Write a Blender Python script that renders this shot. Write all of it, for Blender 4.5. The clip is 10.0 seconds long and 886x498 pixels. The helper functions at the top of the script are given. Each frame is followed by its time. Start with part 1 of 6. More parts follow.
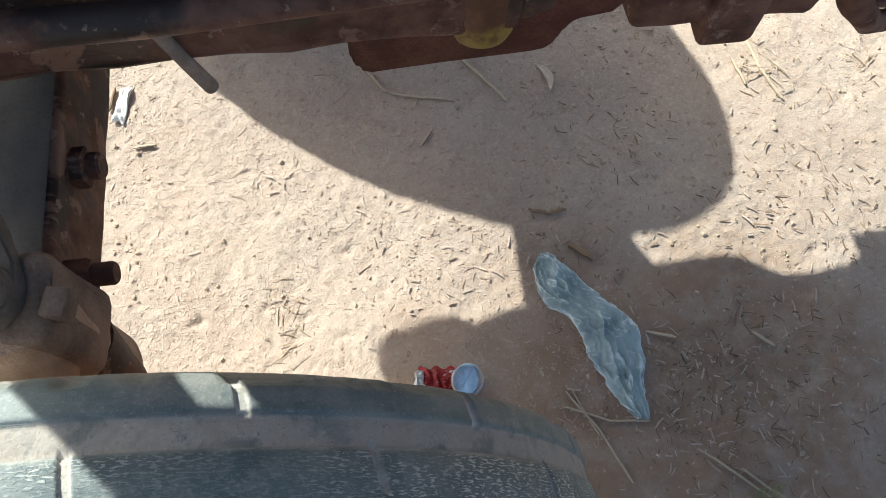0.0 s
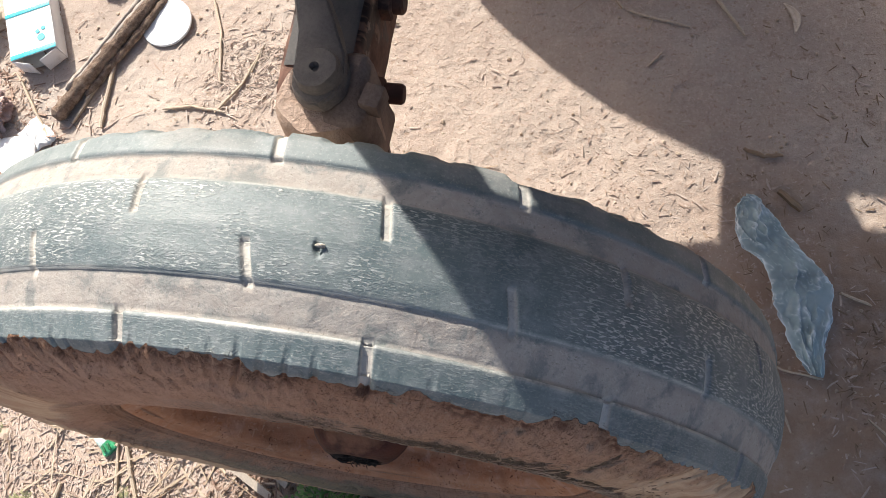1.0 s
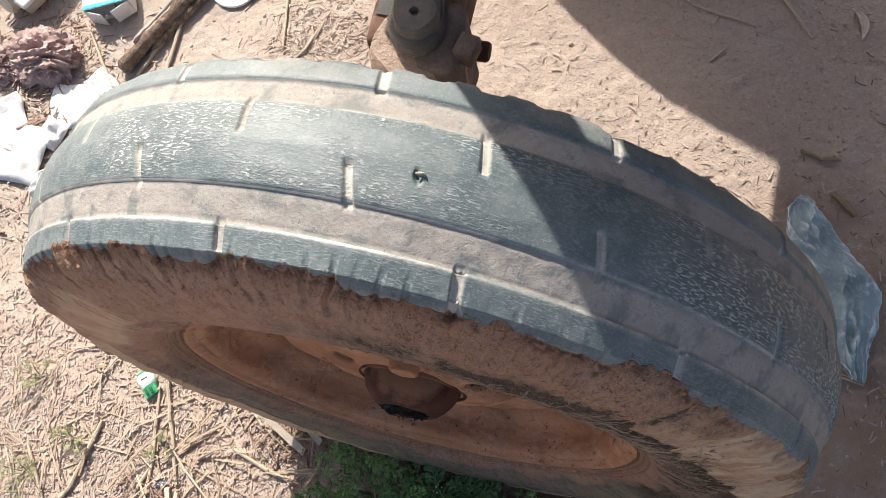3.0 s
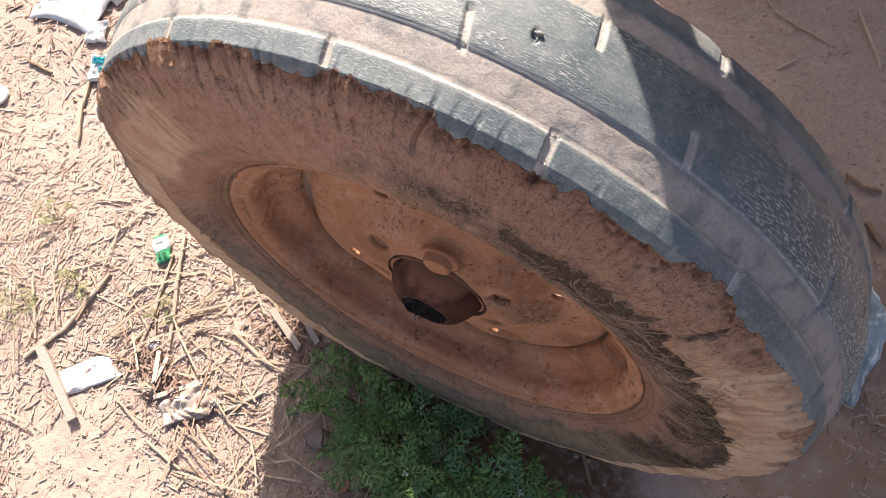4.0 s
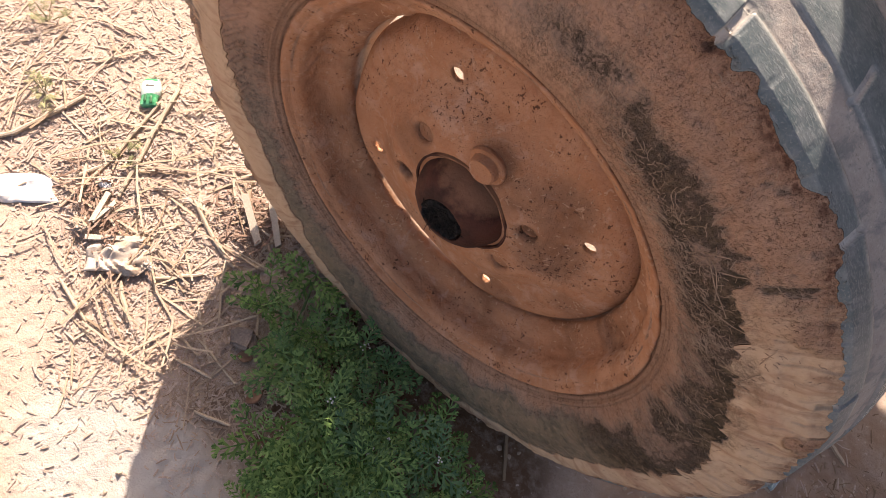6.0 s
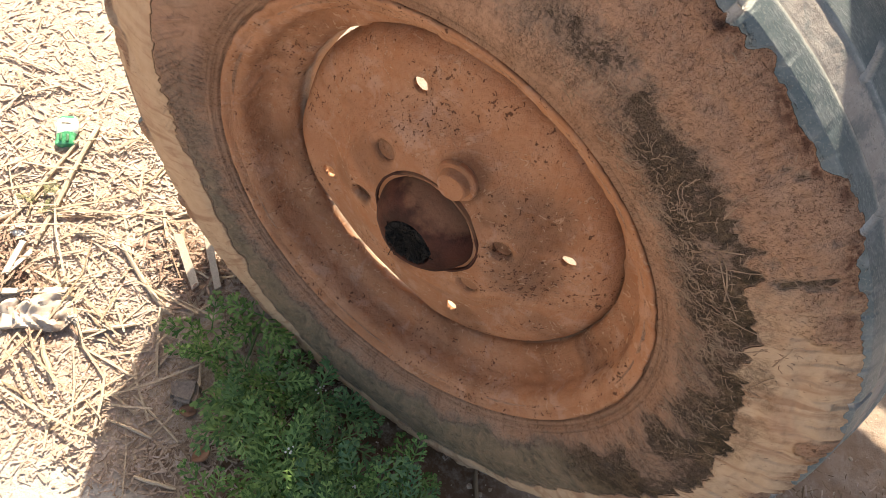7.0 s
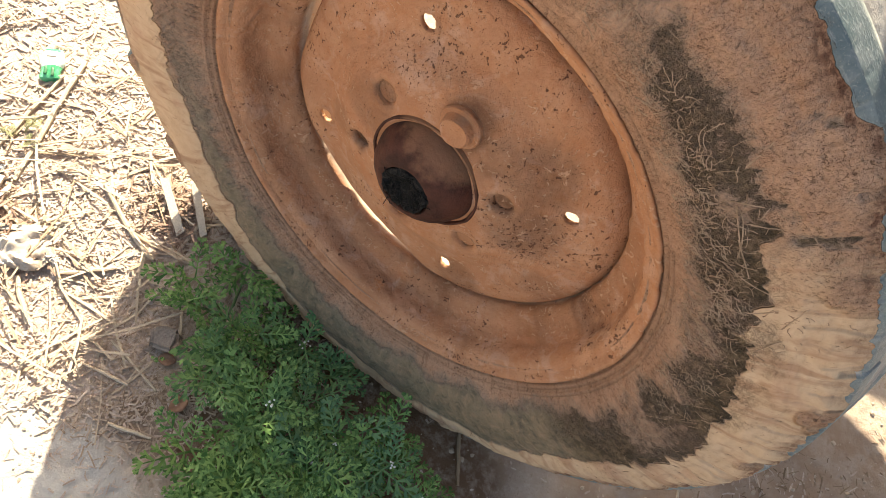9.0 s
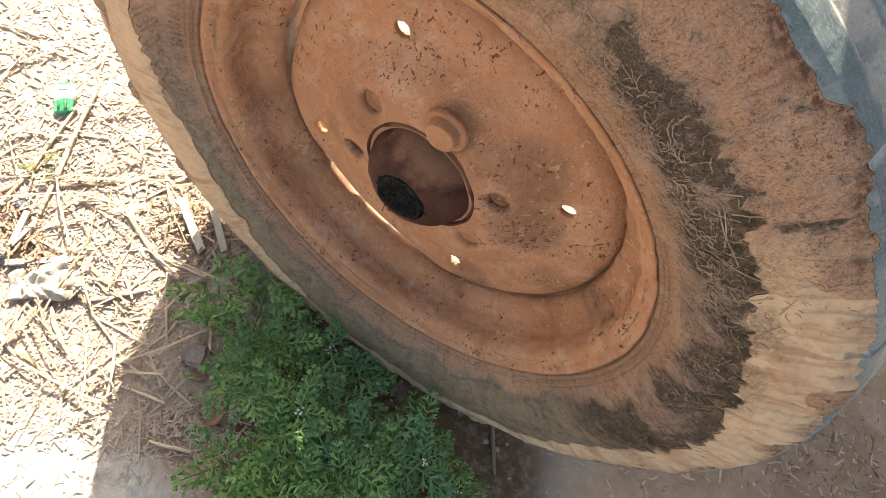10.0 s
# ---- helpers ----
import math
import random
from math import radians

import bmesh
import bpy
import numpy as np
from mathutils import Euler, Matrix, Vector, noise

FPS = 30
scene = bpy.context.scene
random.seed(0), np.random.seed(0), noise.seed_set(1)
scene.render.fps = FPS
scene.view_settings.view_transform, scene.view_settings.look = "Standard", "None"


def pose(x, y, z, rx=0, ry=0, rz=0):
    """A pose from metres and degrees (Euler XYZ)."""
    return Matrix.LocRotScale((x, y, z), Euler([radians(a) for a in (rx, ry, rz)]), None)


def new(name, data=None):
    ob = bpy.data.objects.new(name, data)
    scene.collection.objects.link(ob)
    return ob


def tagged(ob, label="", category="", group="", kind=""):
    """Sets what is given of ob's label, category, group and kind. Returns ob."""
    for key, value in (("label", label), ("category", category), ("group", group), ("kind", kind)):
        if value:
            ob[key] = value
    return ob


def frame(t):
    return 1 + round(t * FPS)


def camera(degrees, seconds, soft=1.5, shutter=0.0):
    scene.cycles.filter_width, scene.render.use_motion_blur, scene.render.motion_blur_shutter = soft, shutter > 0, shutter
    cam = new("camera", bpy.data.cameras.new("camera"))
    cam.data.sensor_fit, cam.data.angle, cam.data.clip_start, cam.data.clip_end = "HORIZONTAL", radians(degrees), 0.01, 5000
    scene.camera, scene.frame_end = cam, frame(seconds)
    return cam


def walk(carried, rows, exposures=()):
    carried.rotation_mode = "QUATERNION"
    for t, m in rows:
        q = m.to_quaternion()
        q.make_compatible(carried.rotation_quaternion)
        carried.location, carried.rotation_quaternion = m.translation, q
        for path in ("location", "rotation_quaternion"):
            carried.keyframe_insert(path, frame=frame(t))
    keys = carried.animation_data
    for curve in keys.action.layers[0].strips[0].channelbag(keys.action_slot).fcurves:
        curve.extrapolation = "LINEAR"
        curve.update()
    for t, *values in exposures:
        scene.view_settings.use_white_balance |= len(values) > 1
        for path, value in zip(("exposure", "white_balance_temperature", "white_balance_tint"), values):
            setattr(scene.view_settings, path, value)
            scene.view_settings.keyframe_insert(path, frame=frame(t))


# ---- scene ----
cam = camera(61.61, 10.0, soft=0.75)
PATH = [
    (0.0, 0.2380, 0.0261, 1.0498, 21.432, -0.200, -7.036),
    (0.5, 0.1856, -0.0272, 1.0644, 17.210, 4.585, 3.640),
    (1.0, 0.1702, -0.0570, 1.0814, 17.927, 6.552, 8.561),
    (1.5, 0.1664, -0.0654, 1.0879, 18.666, 7.280, 9.452),
    (2.0, 0.1541, -0.0829, 1.0921, 19.203, 7.474, 11.139),
    (2.2, 0.1487, -0.0910, 1.0879, 18.728, 7.163, 12.265),
    (3.3, 0.1279, -0.1101, 1.0865, 18.299, 6.187, 15.210),
    (3.5, 0.1186, -0.1295, 1.0802, 18.570, 3.973, 18.199),
    (4.0, 0.1171, -0.1859, 1.0768, 17.864, 2.165, 26.347),
    (4.5, 0.1088, -0.2409, 1.0611, 18.700, -0.841, 32.302),
    (5.0, 0.1006, -0.2749, 1.0435, 19.934, -5.020, 36.608),
    (5.5, 0.0972, -0.3051, 1.0188, 19.631, -7.725, 42.484),
    (5.7, 0.0937, -0.3128, 1.0064, 19.474, -9.172, 43.934),
    (6.8, 0.0704, -0.3376, 0.9352, 22.227, -14.700, 40.008),
    (7.0, 0.0642, -0.3409, 0.9285, 23.767, -15.277, 37.869),
    (7.5, 0.0659, -0.3492, 0.9125, 22.924, -16.617, 39.911),
    (8.0, 0.0672, -0.3550, 0.9033, 22.098, -17.215, 40.672),
    (8.5, 0.0709, -0.3551, 0.8974, 21.542, -17.602, 40.527),
    (9.0, 0.0710, -0.3508, 0.8963, 21.396, -17.476, 40.314),
    (9.5, 0.0715, -0.3480, 0.9031, 20.587, -15.184, 40.487),
    (10.0, 0.0873, -0.3098, 0.9140, 20.404, -11.992, 36.737),
]
EXPOSURES = [(0.0, 1.07, 6020, -3), (0.5, 0.92, 6270, 6), (1.0, 0.84, 6330, 8), (2.2, 0.78, 6360, 7), (3.5, 0.86, 6480, 10), (4.0, 1.08, 6760, 16), (4.5, 1.16, 7080, 19), (5.7, 1.14, 7430, 21),
             (6.8, 1.46, 7640, 10), (9.0, 1.88, 7640, 3), (10.0, 1.96, 7400, 1)]
walk(cam, [(t, pose(x, y, z, rx, ry, rz)) for t, x, y, z, rx, ry, rz in PATH], EXPOSURES)

# ---- light ----
SUN_WAY = Vector((0.83, -1.10, -1.0)).normalized()
world = bpy.data.worlds.new("sky")
scene.world = world
world.use_nodes = True
sky = world.node_tree.nodes.new("ShaderNodeTexSky")
sky.sky_type = "NISHITA"
sky.sun_disc = False
sky.sun_elevation = radians(36)
sky.sun_rotation = radians(-37)
sky.dust_density = 3.5
sky.air_density = 0.70
sky.ozone_density = 0.2
background = world.node_tree.nodes["Background"]
background.inputs["Strength"].default_value = 0.104
world.node_tree.links.new(sky.outputs["Color"], background.inputs["Color"])
sun_data = bpy.data.lights.new("sun", "SUN")
sun_data.energy, sun_data.angle, sun_data.color = 4.4, radians(0.6), (1.0, 0.925, 0.840)
sun = new("sun", sun_data)
sun.rotation_euler = SUN_WAY.to_track_quat("-Z", "Y").to_euler()
sun.location = (-3, 4, 4)


# ---- noise and mesh helpers ----
TABLE = np.random.RandomState(7).rand(512, 512)


def vnoise(u, v, seed=0, wrap=0):
    """Smooth value noise from 0 to 1 on arrays; wrap: period in u."""
    u, v = np.asarray(u, float), np.asarray(v, float)
    iu, iv = np.floor(u).astype(int), np.floor(v).astype(int)
    fu, fv = u - iu, v - iv
    fu, fv = fu * fu * (3 - 2 * fu), fv * fv * (3 - 2 * fv)
    i0, i1 = iu, iu + 1
    if wrap:
        i0, i1 = i0 % wrap, i1 % wrap
    i0, i1 = (i0 + 37 * seed) % 512, (i1 + 37 * seed) % 512
    j0, j1 = (iv + 91 * seed) % 512, (iv + 1 + 91 * seed) % 512
    a = TABLE[i0, j0] * (1 - fu) + TABLE[i1, j0] * fu
    b = TABLE[i0, j1] * (1 - fu) + TABLE[i1, j1] * fu
    return a * (1 - fv) + b * fv


def fbm(u, v, seed=0, octaves=4, wrap=0):
    total, gain, norm = 0.0, 1.0, 0.0
    for k in range(octaves):
        total = total + gain * vnoise(u * 2 ** k, v * 2 ** k, seed + k, wrap * 2 ** k)
        norm += gain
        gain *= 0.5
    return total / norm


def smooth(a, b, x):
    s = np.clip((np.asarray(x, float) - a) / (b - a), 0, 1)
    return s * s * (3 - 2 * s)


def finish(mesh, material=None, flat=False, crease=0):
    if material:
        mesh.materials.append(material)
    mesh.polygons.foreach_set("use_smooth", np.full(len(mesh.polygons), not flat))
    if crease:
        mesh.set_sharp_from_angle(angle=radians(crease))
    mesh.update()
    return mesh


def raw_mesh(name, verts, faces, material=None, flat=False):
    """A mesh from arrays; faces: an (n, 3) or (n, 4) array of corners."""
    verts, faces = np.asarray(verts, np.float32), np.asarray(faces, np.int32)
    mesh = bpy.data.meshes.new(name)
    n, k = faces.shape
    mesh.vertices.add(len(verts))
    mesh.vertices.foreach_set("co", verts.ravel())
    mesh.loops.add(n * k)
    mesh.loops.foreach_set("vertex_index", faces.ravel())
    mesh.polygons.add(n)
    mesh.polygons.foreach_set("loop_start", np.arange(0, n * k, k, dtype=np.int32))
    mesh.update(calc_edges=True)
    return finish(mesh, material, flat)


def grid_faces(nu, nv, wrap_u=False):
    """Corners of a grid whose vertex (i, j) has the index i * nv + j."""
    i = np.arange(nu if wrap_u else nu - 1)
    j = np.arange(nv - 1)
    i, j = np.meshgrid(i, j, indexing="ij")
    i2 = (i + 1) % nu
    return np.stack([i * nv + j, i2 * nv + j, i2 * nv + j + 1, i * nv + j + 1], -1).reshape(-1, 4)


def attribute(mesh, name, values):
    mesh.attributes.new(name, "FLOAT", "POINT").data.foreach_set("value", np.asarray(values, np.float32).ravel())


def uv_layer(mesh, u, v):
    idx = np.empty(len(mesh.loops), np.int32)
    mesh.loops.foreach_get("vertex_index", idx)
    uv = np.stack([np.ravel(u)[idx], np.ravel(v)[idx]], -1).astype(np.float32)
    mesh.uv_layers.new(name="skin").data.foreach_set("uv", uv.ravel())


def part(name, bm, material, parent, label="", flat=False):
    """Links a bmesh as one mesh under a thing or a part."""
    mesh = bpy.data.meshes.new(name)
    bm.to_mesh(mesh)
    bm.free()
    finish(mesh, material, flat, 38)
    ob = new(name, mesh)
    ob.parent = parent
    return tagged(ob, label)


def mesh_part(name, mesh, parent, label=""):
    ob = new(name, mesh)
    ob.parent = parent
    return tagged(ob, label)


def thing(name, m, label, category, group="", kind=""):
    ob = new(name)
    ob.matrix_world = m
    ob.empty_display_size = 0.05
    return tagged(ob, label, category, group, kind)


def solid_thing(name, bm, material, m, label, category, group="", flat=False):
    mesh = bpy.data.meshes.new(name)
    bm.to_mesh(mesh)
    bm.free()
    finish(mesh, material, flat, 38)
    ob = new(name, mesh)
    ob.matrix_world = m
    return tagged(ob, label, category, group)


def box_bm(x0, x1, y0, y1, z0, z1, bevel=0.003, segments=2, bm=None):
    bm = bm or bmesh.new()
    made = bmesh.ops.create_cube(bm, size=1)["verts"]
    for v in made:
        v.co = Vector((x0 + (v.co.x + 0.5) * (x1 - x0), y0 + (v.co.y + 0.5) * (y1 - y0), z0 + (v.co.z + 0.5) * (z1 - z0)))
    if bevel:
        edges = list({e for v in made for e in v.link_edges})
        bmesh.ops.bevel(bm, geom=edges, offset=bevel, segments=segments, affect="EDGES", profile=0.5)
    return bm


def rough_up(bm, amount, scale, seed=0.0):
    """Uneven surface by a little noise."""
    for v in bm.verts:
        v.co += amount * noise.noise_vector(v.co * scale + Vector((seed, seed * 2, -seed)))
    return bm


def lathe_bm(profile, steps=48, m=None, bm=None, closed=True):
    """Turns (along, radius) pairs round the local z axis."""
    bm = bm or bmesh.new()
    rings = []
    for along, radius in profile:
        rings.append([bm.verts.new((radius * math.cos(2 * math.pi * k / steps), radius * math.sin(2 * math.pi * k / steps), along)) for k in range(steps)])
    for a, b in zip(rings, rings[1:]):
        for k in range(steps):
            bm.faces.new((a[k], a[(k + 1) % steps], b[(k + 1) % steps], b[k]))
    if closed:
        bm.faces.new(rings[0][::-1])
        bm.faces.new(rings[-1])
    if m is not None:
        bmesh.ops.transform(bm, matrix=m, verts=[v for r in rings for v in r])
    return bm


def tube_bm(points, radii, steps=8, bm=None, flatten=1.0):
    """A tube along points, with a radius for each."""
    bm = bm or bmesh.new()
    points = [Vector(p) for p in points]
    rings = []
    for i, p in enumerate(points):
        d = (points[min(i + 1, len(points) - 1)] - points[max(i - 1, 0)]).normalized()
        side = d.cross(Vector((0, 0, 1)))
        side = side.normalized() if side.length > 0.05 else Vector((1, 0, 0))
        up = side.cross(d).normalized()
        r = radii[i] if isinstance(radii, (list, tuple)) else radii
        rings.append([bm.verts.new(p + r * (math.cos(2 * math.pi * k / steps) * side + flatten * math.sin(2 * math.pi * k / steps) * up)) for k in range(steps)])
    for a, b in zip(rings, rings[1:]):
        for k in range(steps):
            bm.faces.new((a[k], a[(k + 1) % steps], b[(k + 1) % steps], b[k]))
    bm.faces.new(rings[0][::-1])
    bm.faces.new(rings[-1])
    return bm


# ---- materials ----
class Nodes:
    """A material with a short way to lay nodes."""

    def __init__(self, name, rough=0.9, metal=0.0, specular=0.3):
        self.mat = bpy.data.materials.new(name)
        self.mat.use_nodes = True
        self.tree = self.mat.node_tree
        self.shader = self.tree.nodes["Principled BSDF"]
        self.shader.inputs["Roughness"].default_value = rough
        self.shader.inputs["Metallic"].default_value = metal
        self.shader.inputs["Specular IOR Level"].default_value = specular
        self.coord = None

    def node(self, kind):
        return self.tree.nodes.new(kind)

    def link(self, a, b):
        self.tree.links.new(a, b)
        return b

    def place(self, which="Object", scale=None):
        if self.coord is None:
            self.coord = self.node("ShaderNodeTexCoord")
        out = self.coord.outputs[which]
        if scale:
            mapping = self.node("ShaderNodeMapping")
            mapping.inputs["Scale"].default_value = scale
            self.link(out, mapping.inputs["Vector"])
            out = mapping.outputs["Vector"]
        return out

    def noise(self, scale, detail=4.0, rough=0.6, where=None, distort=0.0):
        made = self.node("ShaderNodeTexNoise")
        made.inputs["Scale"].default_value = scale
        made.inputs["Detail"].default_value = detail
        made.inputs["Roughness"].default_value = rough
        made.inputs["Distortion"].default_value = distort
        self.link(where or self.place(), made.inputs["Vector"])
        return made.outputs["Fac"]

    def cells(self, scale, where=None, feature="F1", out="Distance"):
        made = self.node("ShaderNodeTexVoronoi")
        made.feature = feature
        made.inputs["Scale"].default_value = scale
        self.link(where or self.place(), made.inputs["Vector"])
        return made.outputs[out]

    def ramp(self, value, a, b, low=0.0, high=1.0):
        made = self.node("ShaderNodeMapRange")
        made.interpolation_type = "SMOOTHSTEP"
        self.link(value, made.inputs["Value"])
        for key, v in zip(("From Min", "From Max", "To Min", "To Max"), (a, b, low, high)):
            made.inputs[key].default_value = v
        return made.outputs["Result"]

    def math(self, how, a, b=0.5):
        made = self.node("ShaderNodeMath")
        made.operation = how
        for socket, v in zip(made.inputs, (a, b)):
            if isinstance(v, (int, float)):
                socket.default_value = v
            else:
                self.link(v, socket)
        return made.outputs["Value"]

    def mix(self, fac, a, b, how="MIX"):
        made = self.node("ShaderNodeMix")
        made.data_type, made.blend_type = "RGBA", how
        for socket, v in ((made.inputs["Factor"], fac), (made.inputs[6], a), (made.inputs[7], b)):
            if isinstance(v, (int, float)):
                socket.default_value = v
            elif isinstance(v, tuple):
                socket.default_value = (*v, 1.0)
            else:
                self.link(v, socket)
        return made.outputs[2]

    def attr(self, name):
        made = self.node("ShaderNodeAttribute")
        made.attribute_name = name
        return made.outputs["Fac"]

    def color(self, value):
        if isinstance(value, tuple):
            self.shader.inputs["Base Color"].default_value = (*value, 1.0)
        else:
            self.link(value, self.shader.inputs["Base Color"])
        return self

    def rough(self, value):
        self.link(value, self.shader.inputs["Roughness"])
        return self

    def bump(self, value, strength=0.5, distance=0.002, after=None):
        made = self.node("ShaderNodeBump")
        made.inputs["Strength"].default_value = strength
        made.inputs["Distance"].default_value = distance
        self.link(value, made.inputs["Height"])
        if after is not None:
            self.link(after, made.inputs["Normal"])
        self.link(made.outputs["Normal"], self.shader.inputs["Normal"])
        return made.outputs["Normal"]


def island(n, out="Random Per Island"):
    return n.node("ShaderNodeNewGeometry").outputs[out]


def plain(name, a, b, scale=40, rough=0.85, metal=0.0, bump=0.4, depth=0.001, fine=400):
    """Two tones mixed by noise at two scales, with fine relief."""
    n = Nodes(name, rough, metal)
    big, small = n.noise(scale), n.noise(fine, 3)
    n.color(n.mix(n.ramp(n.math("ADD", n.math("MULTIPLY", big, 0.7), n.math("MULTIPLY", small, 0.3)), 0.35, 0.65), a, b))
    n.bump(n.math("ADD", big, small), bump, depth)
    return n.mat


def ground_material():
    n = Nodes("dry_earth", 0.95, specular=0.15)
    where = n.place("Object")
    broad, mid, fine = n.noise(1.7, 3, where=where), n.noise(14, 5, 0.65, where), n.noise(160, 4, 0.7, where)
    grit = n.cells(420, where)
    base = n.mix(n.ramp(broad, 0.35, 0.68), (0.410, 0.328, 0.272), (0.470, 0.405, 0.346))
    base = n.mix(n.ramp(mid, 0.38, 0.66, 0.0, 0.38), base, (0.385, 0.285, 0.225))
    base = n.mix(n.ramp(fine, 0.46, 0.70, 0.0, 0.36), base, (0.63, 0.545, 0.46))
    base = n.mix(n.ramp(n.noise(330, 2, 0.6, where), 0.60, 0.70, 0.0, 0.45), base, (0.24, 0.170, 0.120))
    base = n.mix(n.ramp(n.noise(90, 2, 0.5, where), 0.62, 0.72, 0.0, 0.5), base, (0.25, 0.165, 0.105))
    base = n.mix(n.math("MULTIPLY", n.attr("litter"), n.ramp(n.noise(230, 3, 0.7, where, 1.5), 0.42, 0.62)), base, (0.53, 0.400, 0.315))
    base = n.mix(n.math("MULTIPLY", n.attr("brown_patch"), n.ramp(n.noise(75, 4, 0.7, where), 0.30, 0.58, 0.55, 1.0)), base, (0.150, 0.088, 0.052))
    base = n.mix(n.math("MULTIPLY", n.attr("ruddy"), n.ramp(n.noise(22, 5, 0.65, where), 0.30, 0.62, 0.35, 0.95)), base, (0.325, 0.222, 0.155))
    base = n.mix(n.math("MULTIPLY", n.attr("ash"), n.ramp(n.noise(40, 4, 0.6, where), 0.3, 0.6, 0.6, 1.0)), base, (0.450, 0.425, 0.390))
    n.color(base)
    first = n.bump(n.noise(48, 5, 0.62, where), 0.45, 0.005)
    n.bump(n.math("ADD", fine, n.math("MULTIPLY", grit, 0.30)), 0.6, 0.0022, first)
    return n.mat


def tyre_material():
    n = Nodes("dusty_tyre_rubber", 0.75, specular=0.25)
    uv = n.place("UV")
    around = n.place("UV", (60, 260, 1))
    fleck_place = n.place("UV", (215, 840, 1))
    broad, mid, fine = n.noise(9, 4, 0.6, uv), n.noise(60, 5, 0.65, uv), n.noise(420, 3, 0.7, uv)
    rubber = n.mix(n.ramp(broad, 0.35, 0.68), (0.079, 0.114, 0.122), (0.158, 0.190, 0.188))
    rubber = n.mix(n.ramp(mid, 0.42, 0.66, 0.0, 0.55), rubber, (0.225, 0.246, 0.244))
    # white flecks paint the glints that crinkled rubber catches
    fleck = n.math("MULTIPLY", n.ramp(n.noise(1.0, 2, 0.5, fleck_place, 0.4), 0.535, 0.590), n.ramp(n.noise(26, 4, 0.65, uv), 0.34, 0.54))
    rubber = n.mix(n.math("MULTIPLY", fleck, n.math("MULTIPLY", n.attr("crazed"), 0.90)), rubber, (0.64, 0.65, 0.62))
    speck = n.ramp(n.noise(560, 3, 0.7, uv, 0.6), 0.56, 0.66, 0.0, 0.30)
    rubber = n.mix(speck, rubber, (0.44, 0.43, 0.38))
    rubber = n.mix(n.ramp(n.noise(480, 3, 0.7, uv, 0.9), 0.44, 0.34, 0.0, 0.30), rubber, (0.055, 0.066, 0.070))
    scuff = n.ramp(n.noise(1.0, 4, 0.75, around), 0.58, 0.74, 0.0, 0.4)
    rubber = n.mix(scuff, rubber, (0.33, 0.345, 0.33))
    dust = n.mix(n.ramp(mid, 0.3, 0.7), (0.440, 0.403, 0.362), (0.350, 0.313, 0.277))
    dust = n.mix(n.ramp(n.noise(380, 4, 0.7, uv, 0.8), 0.60, 0.68, 0.0, 0.60), dust, (0.150, 0.120, 0.092))
    dust = n.mix(n.ramp(n.noise(440, 3, 0.7, uv, 0.5), 0.58, 0.70, 0.0, 0.5), dust, (0.56, 0.51, 0.44))
    dust_amount = n.math("MULTIPLY", n.attr("dust"), n.ramp(n.math("ADD", n.math("MULTIPLY", mid, 0.6), n.math("MULTIPLY", fine, 0.4)), 0.28, 0.5, 0.35, 1.0))
    dust_amount = n.math("MULTIPLY", dust_amount, n.ramp(n.noise(38, 5, 0.65, uv, 0.4), 0.36, 0.50, 0.42, 1.0))
    skin = n.mix(dust_amount, rubber, dust)
    skin = n.mix(n.math("MULTIPLY", n.attr("pale_line"), n.ramp(n.math("ADD", mid, n.math("MULTIPLY", fine, 0.5)), 0.55, 0.85, 0.25, 0.9)), skin, (0.68, 0.65, 0.58))
    nibble = n.math("ADD", n.math("MULTIPLY", n.noise(150, 4, 0.7, uv, 0.8), 0.6), n.math("MULTIPLY", n.noise(420, 3, 0.7, uv), 0.4))
    ragged = n.math("ADD", n.attr("bare"), n.math("MULTIPLY", n.math("SUBTRACT", nibble, 0.5), 1.0))
    bare_mask = n.math("MULTIPLY", n.ramp(ragged, 0.20, 0.90), n.ramp(n.attr("bare"), 0.0, 0.18))
    bare = n.mix(n.ramp(mid, 0.35, 0.65), (0.078, 0.066, 0.043), (0.165, 0.138, 0.090))
    bare = n.mix(n.attr("crust"), bare, n.mix(n.ramp(mid, 0.40, 0.60), (0.064, 0.049, 0.033), (0.180, 0.128, 0.080)))
    def ridged(scale, distort, a, b):
        line = n.math("ABSOLUTE", n.math("SUBTRACT", n.noise(scale, 2, 0.5, uv, distort), 0.5), 0)
        return n.ramp(line, a, b, 1.0, 0.0)

    strands = n.math("MAXIMUM", ridged(175, 1.8, 0.006, 0.030), ridged(118, 2.6, 0.004, 0.020))
    strands = n.math("MULTIPLY", strands, n.ramp(n.noise(30, 3, 0.6, uv), 0.40, 0.56))
    strands = n.math("MULTIPLY", strands, n.attr("fibre"))
    bare = n.mix(n.ramp(fine, 0.54, 0.68, 0.0, 0.55), bare, (0.27, 0.195, 0.130))
    bare = n.mix(n.ramp(n.noise(48, 4, 0.7, uv, 0.6), 0.52, 0.68, 0.0, 0.50), bare, (0.250, 0.170, 0.115))
    bare = n.mix(n.math("MULTIPLY", n.math("SUBTRACT", 1.0, n.attr("crust")), n.ramp(n.noise(22, 5, 0.65, uv, 0.5), 0.34, 0.64, 0.15, 0.72)), bare, (0.240, 0.176, 0.112))
    mottle = n.noise(75, 5, 0.7, uv, 0.9)
    bare = n.mix(n.ramp(mottle, 0.53, 0.64, 0.0, 0.65), bare, (0.300, 0.205, 0.132))
    bare = n.mix(n.ramp(mottle, 0.47, 0.37, 0.0, 0.60), bare, (0.062, 0.050, 0.033))
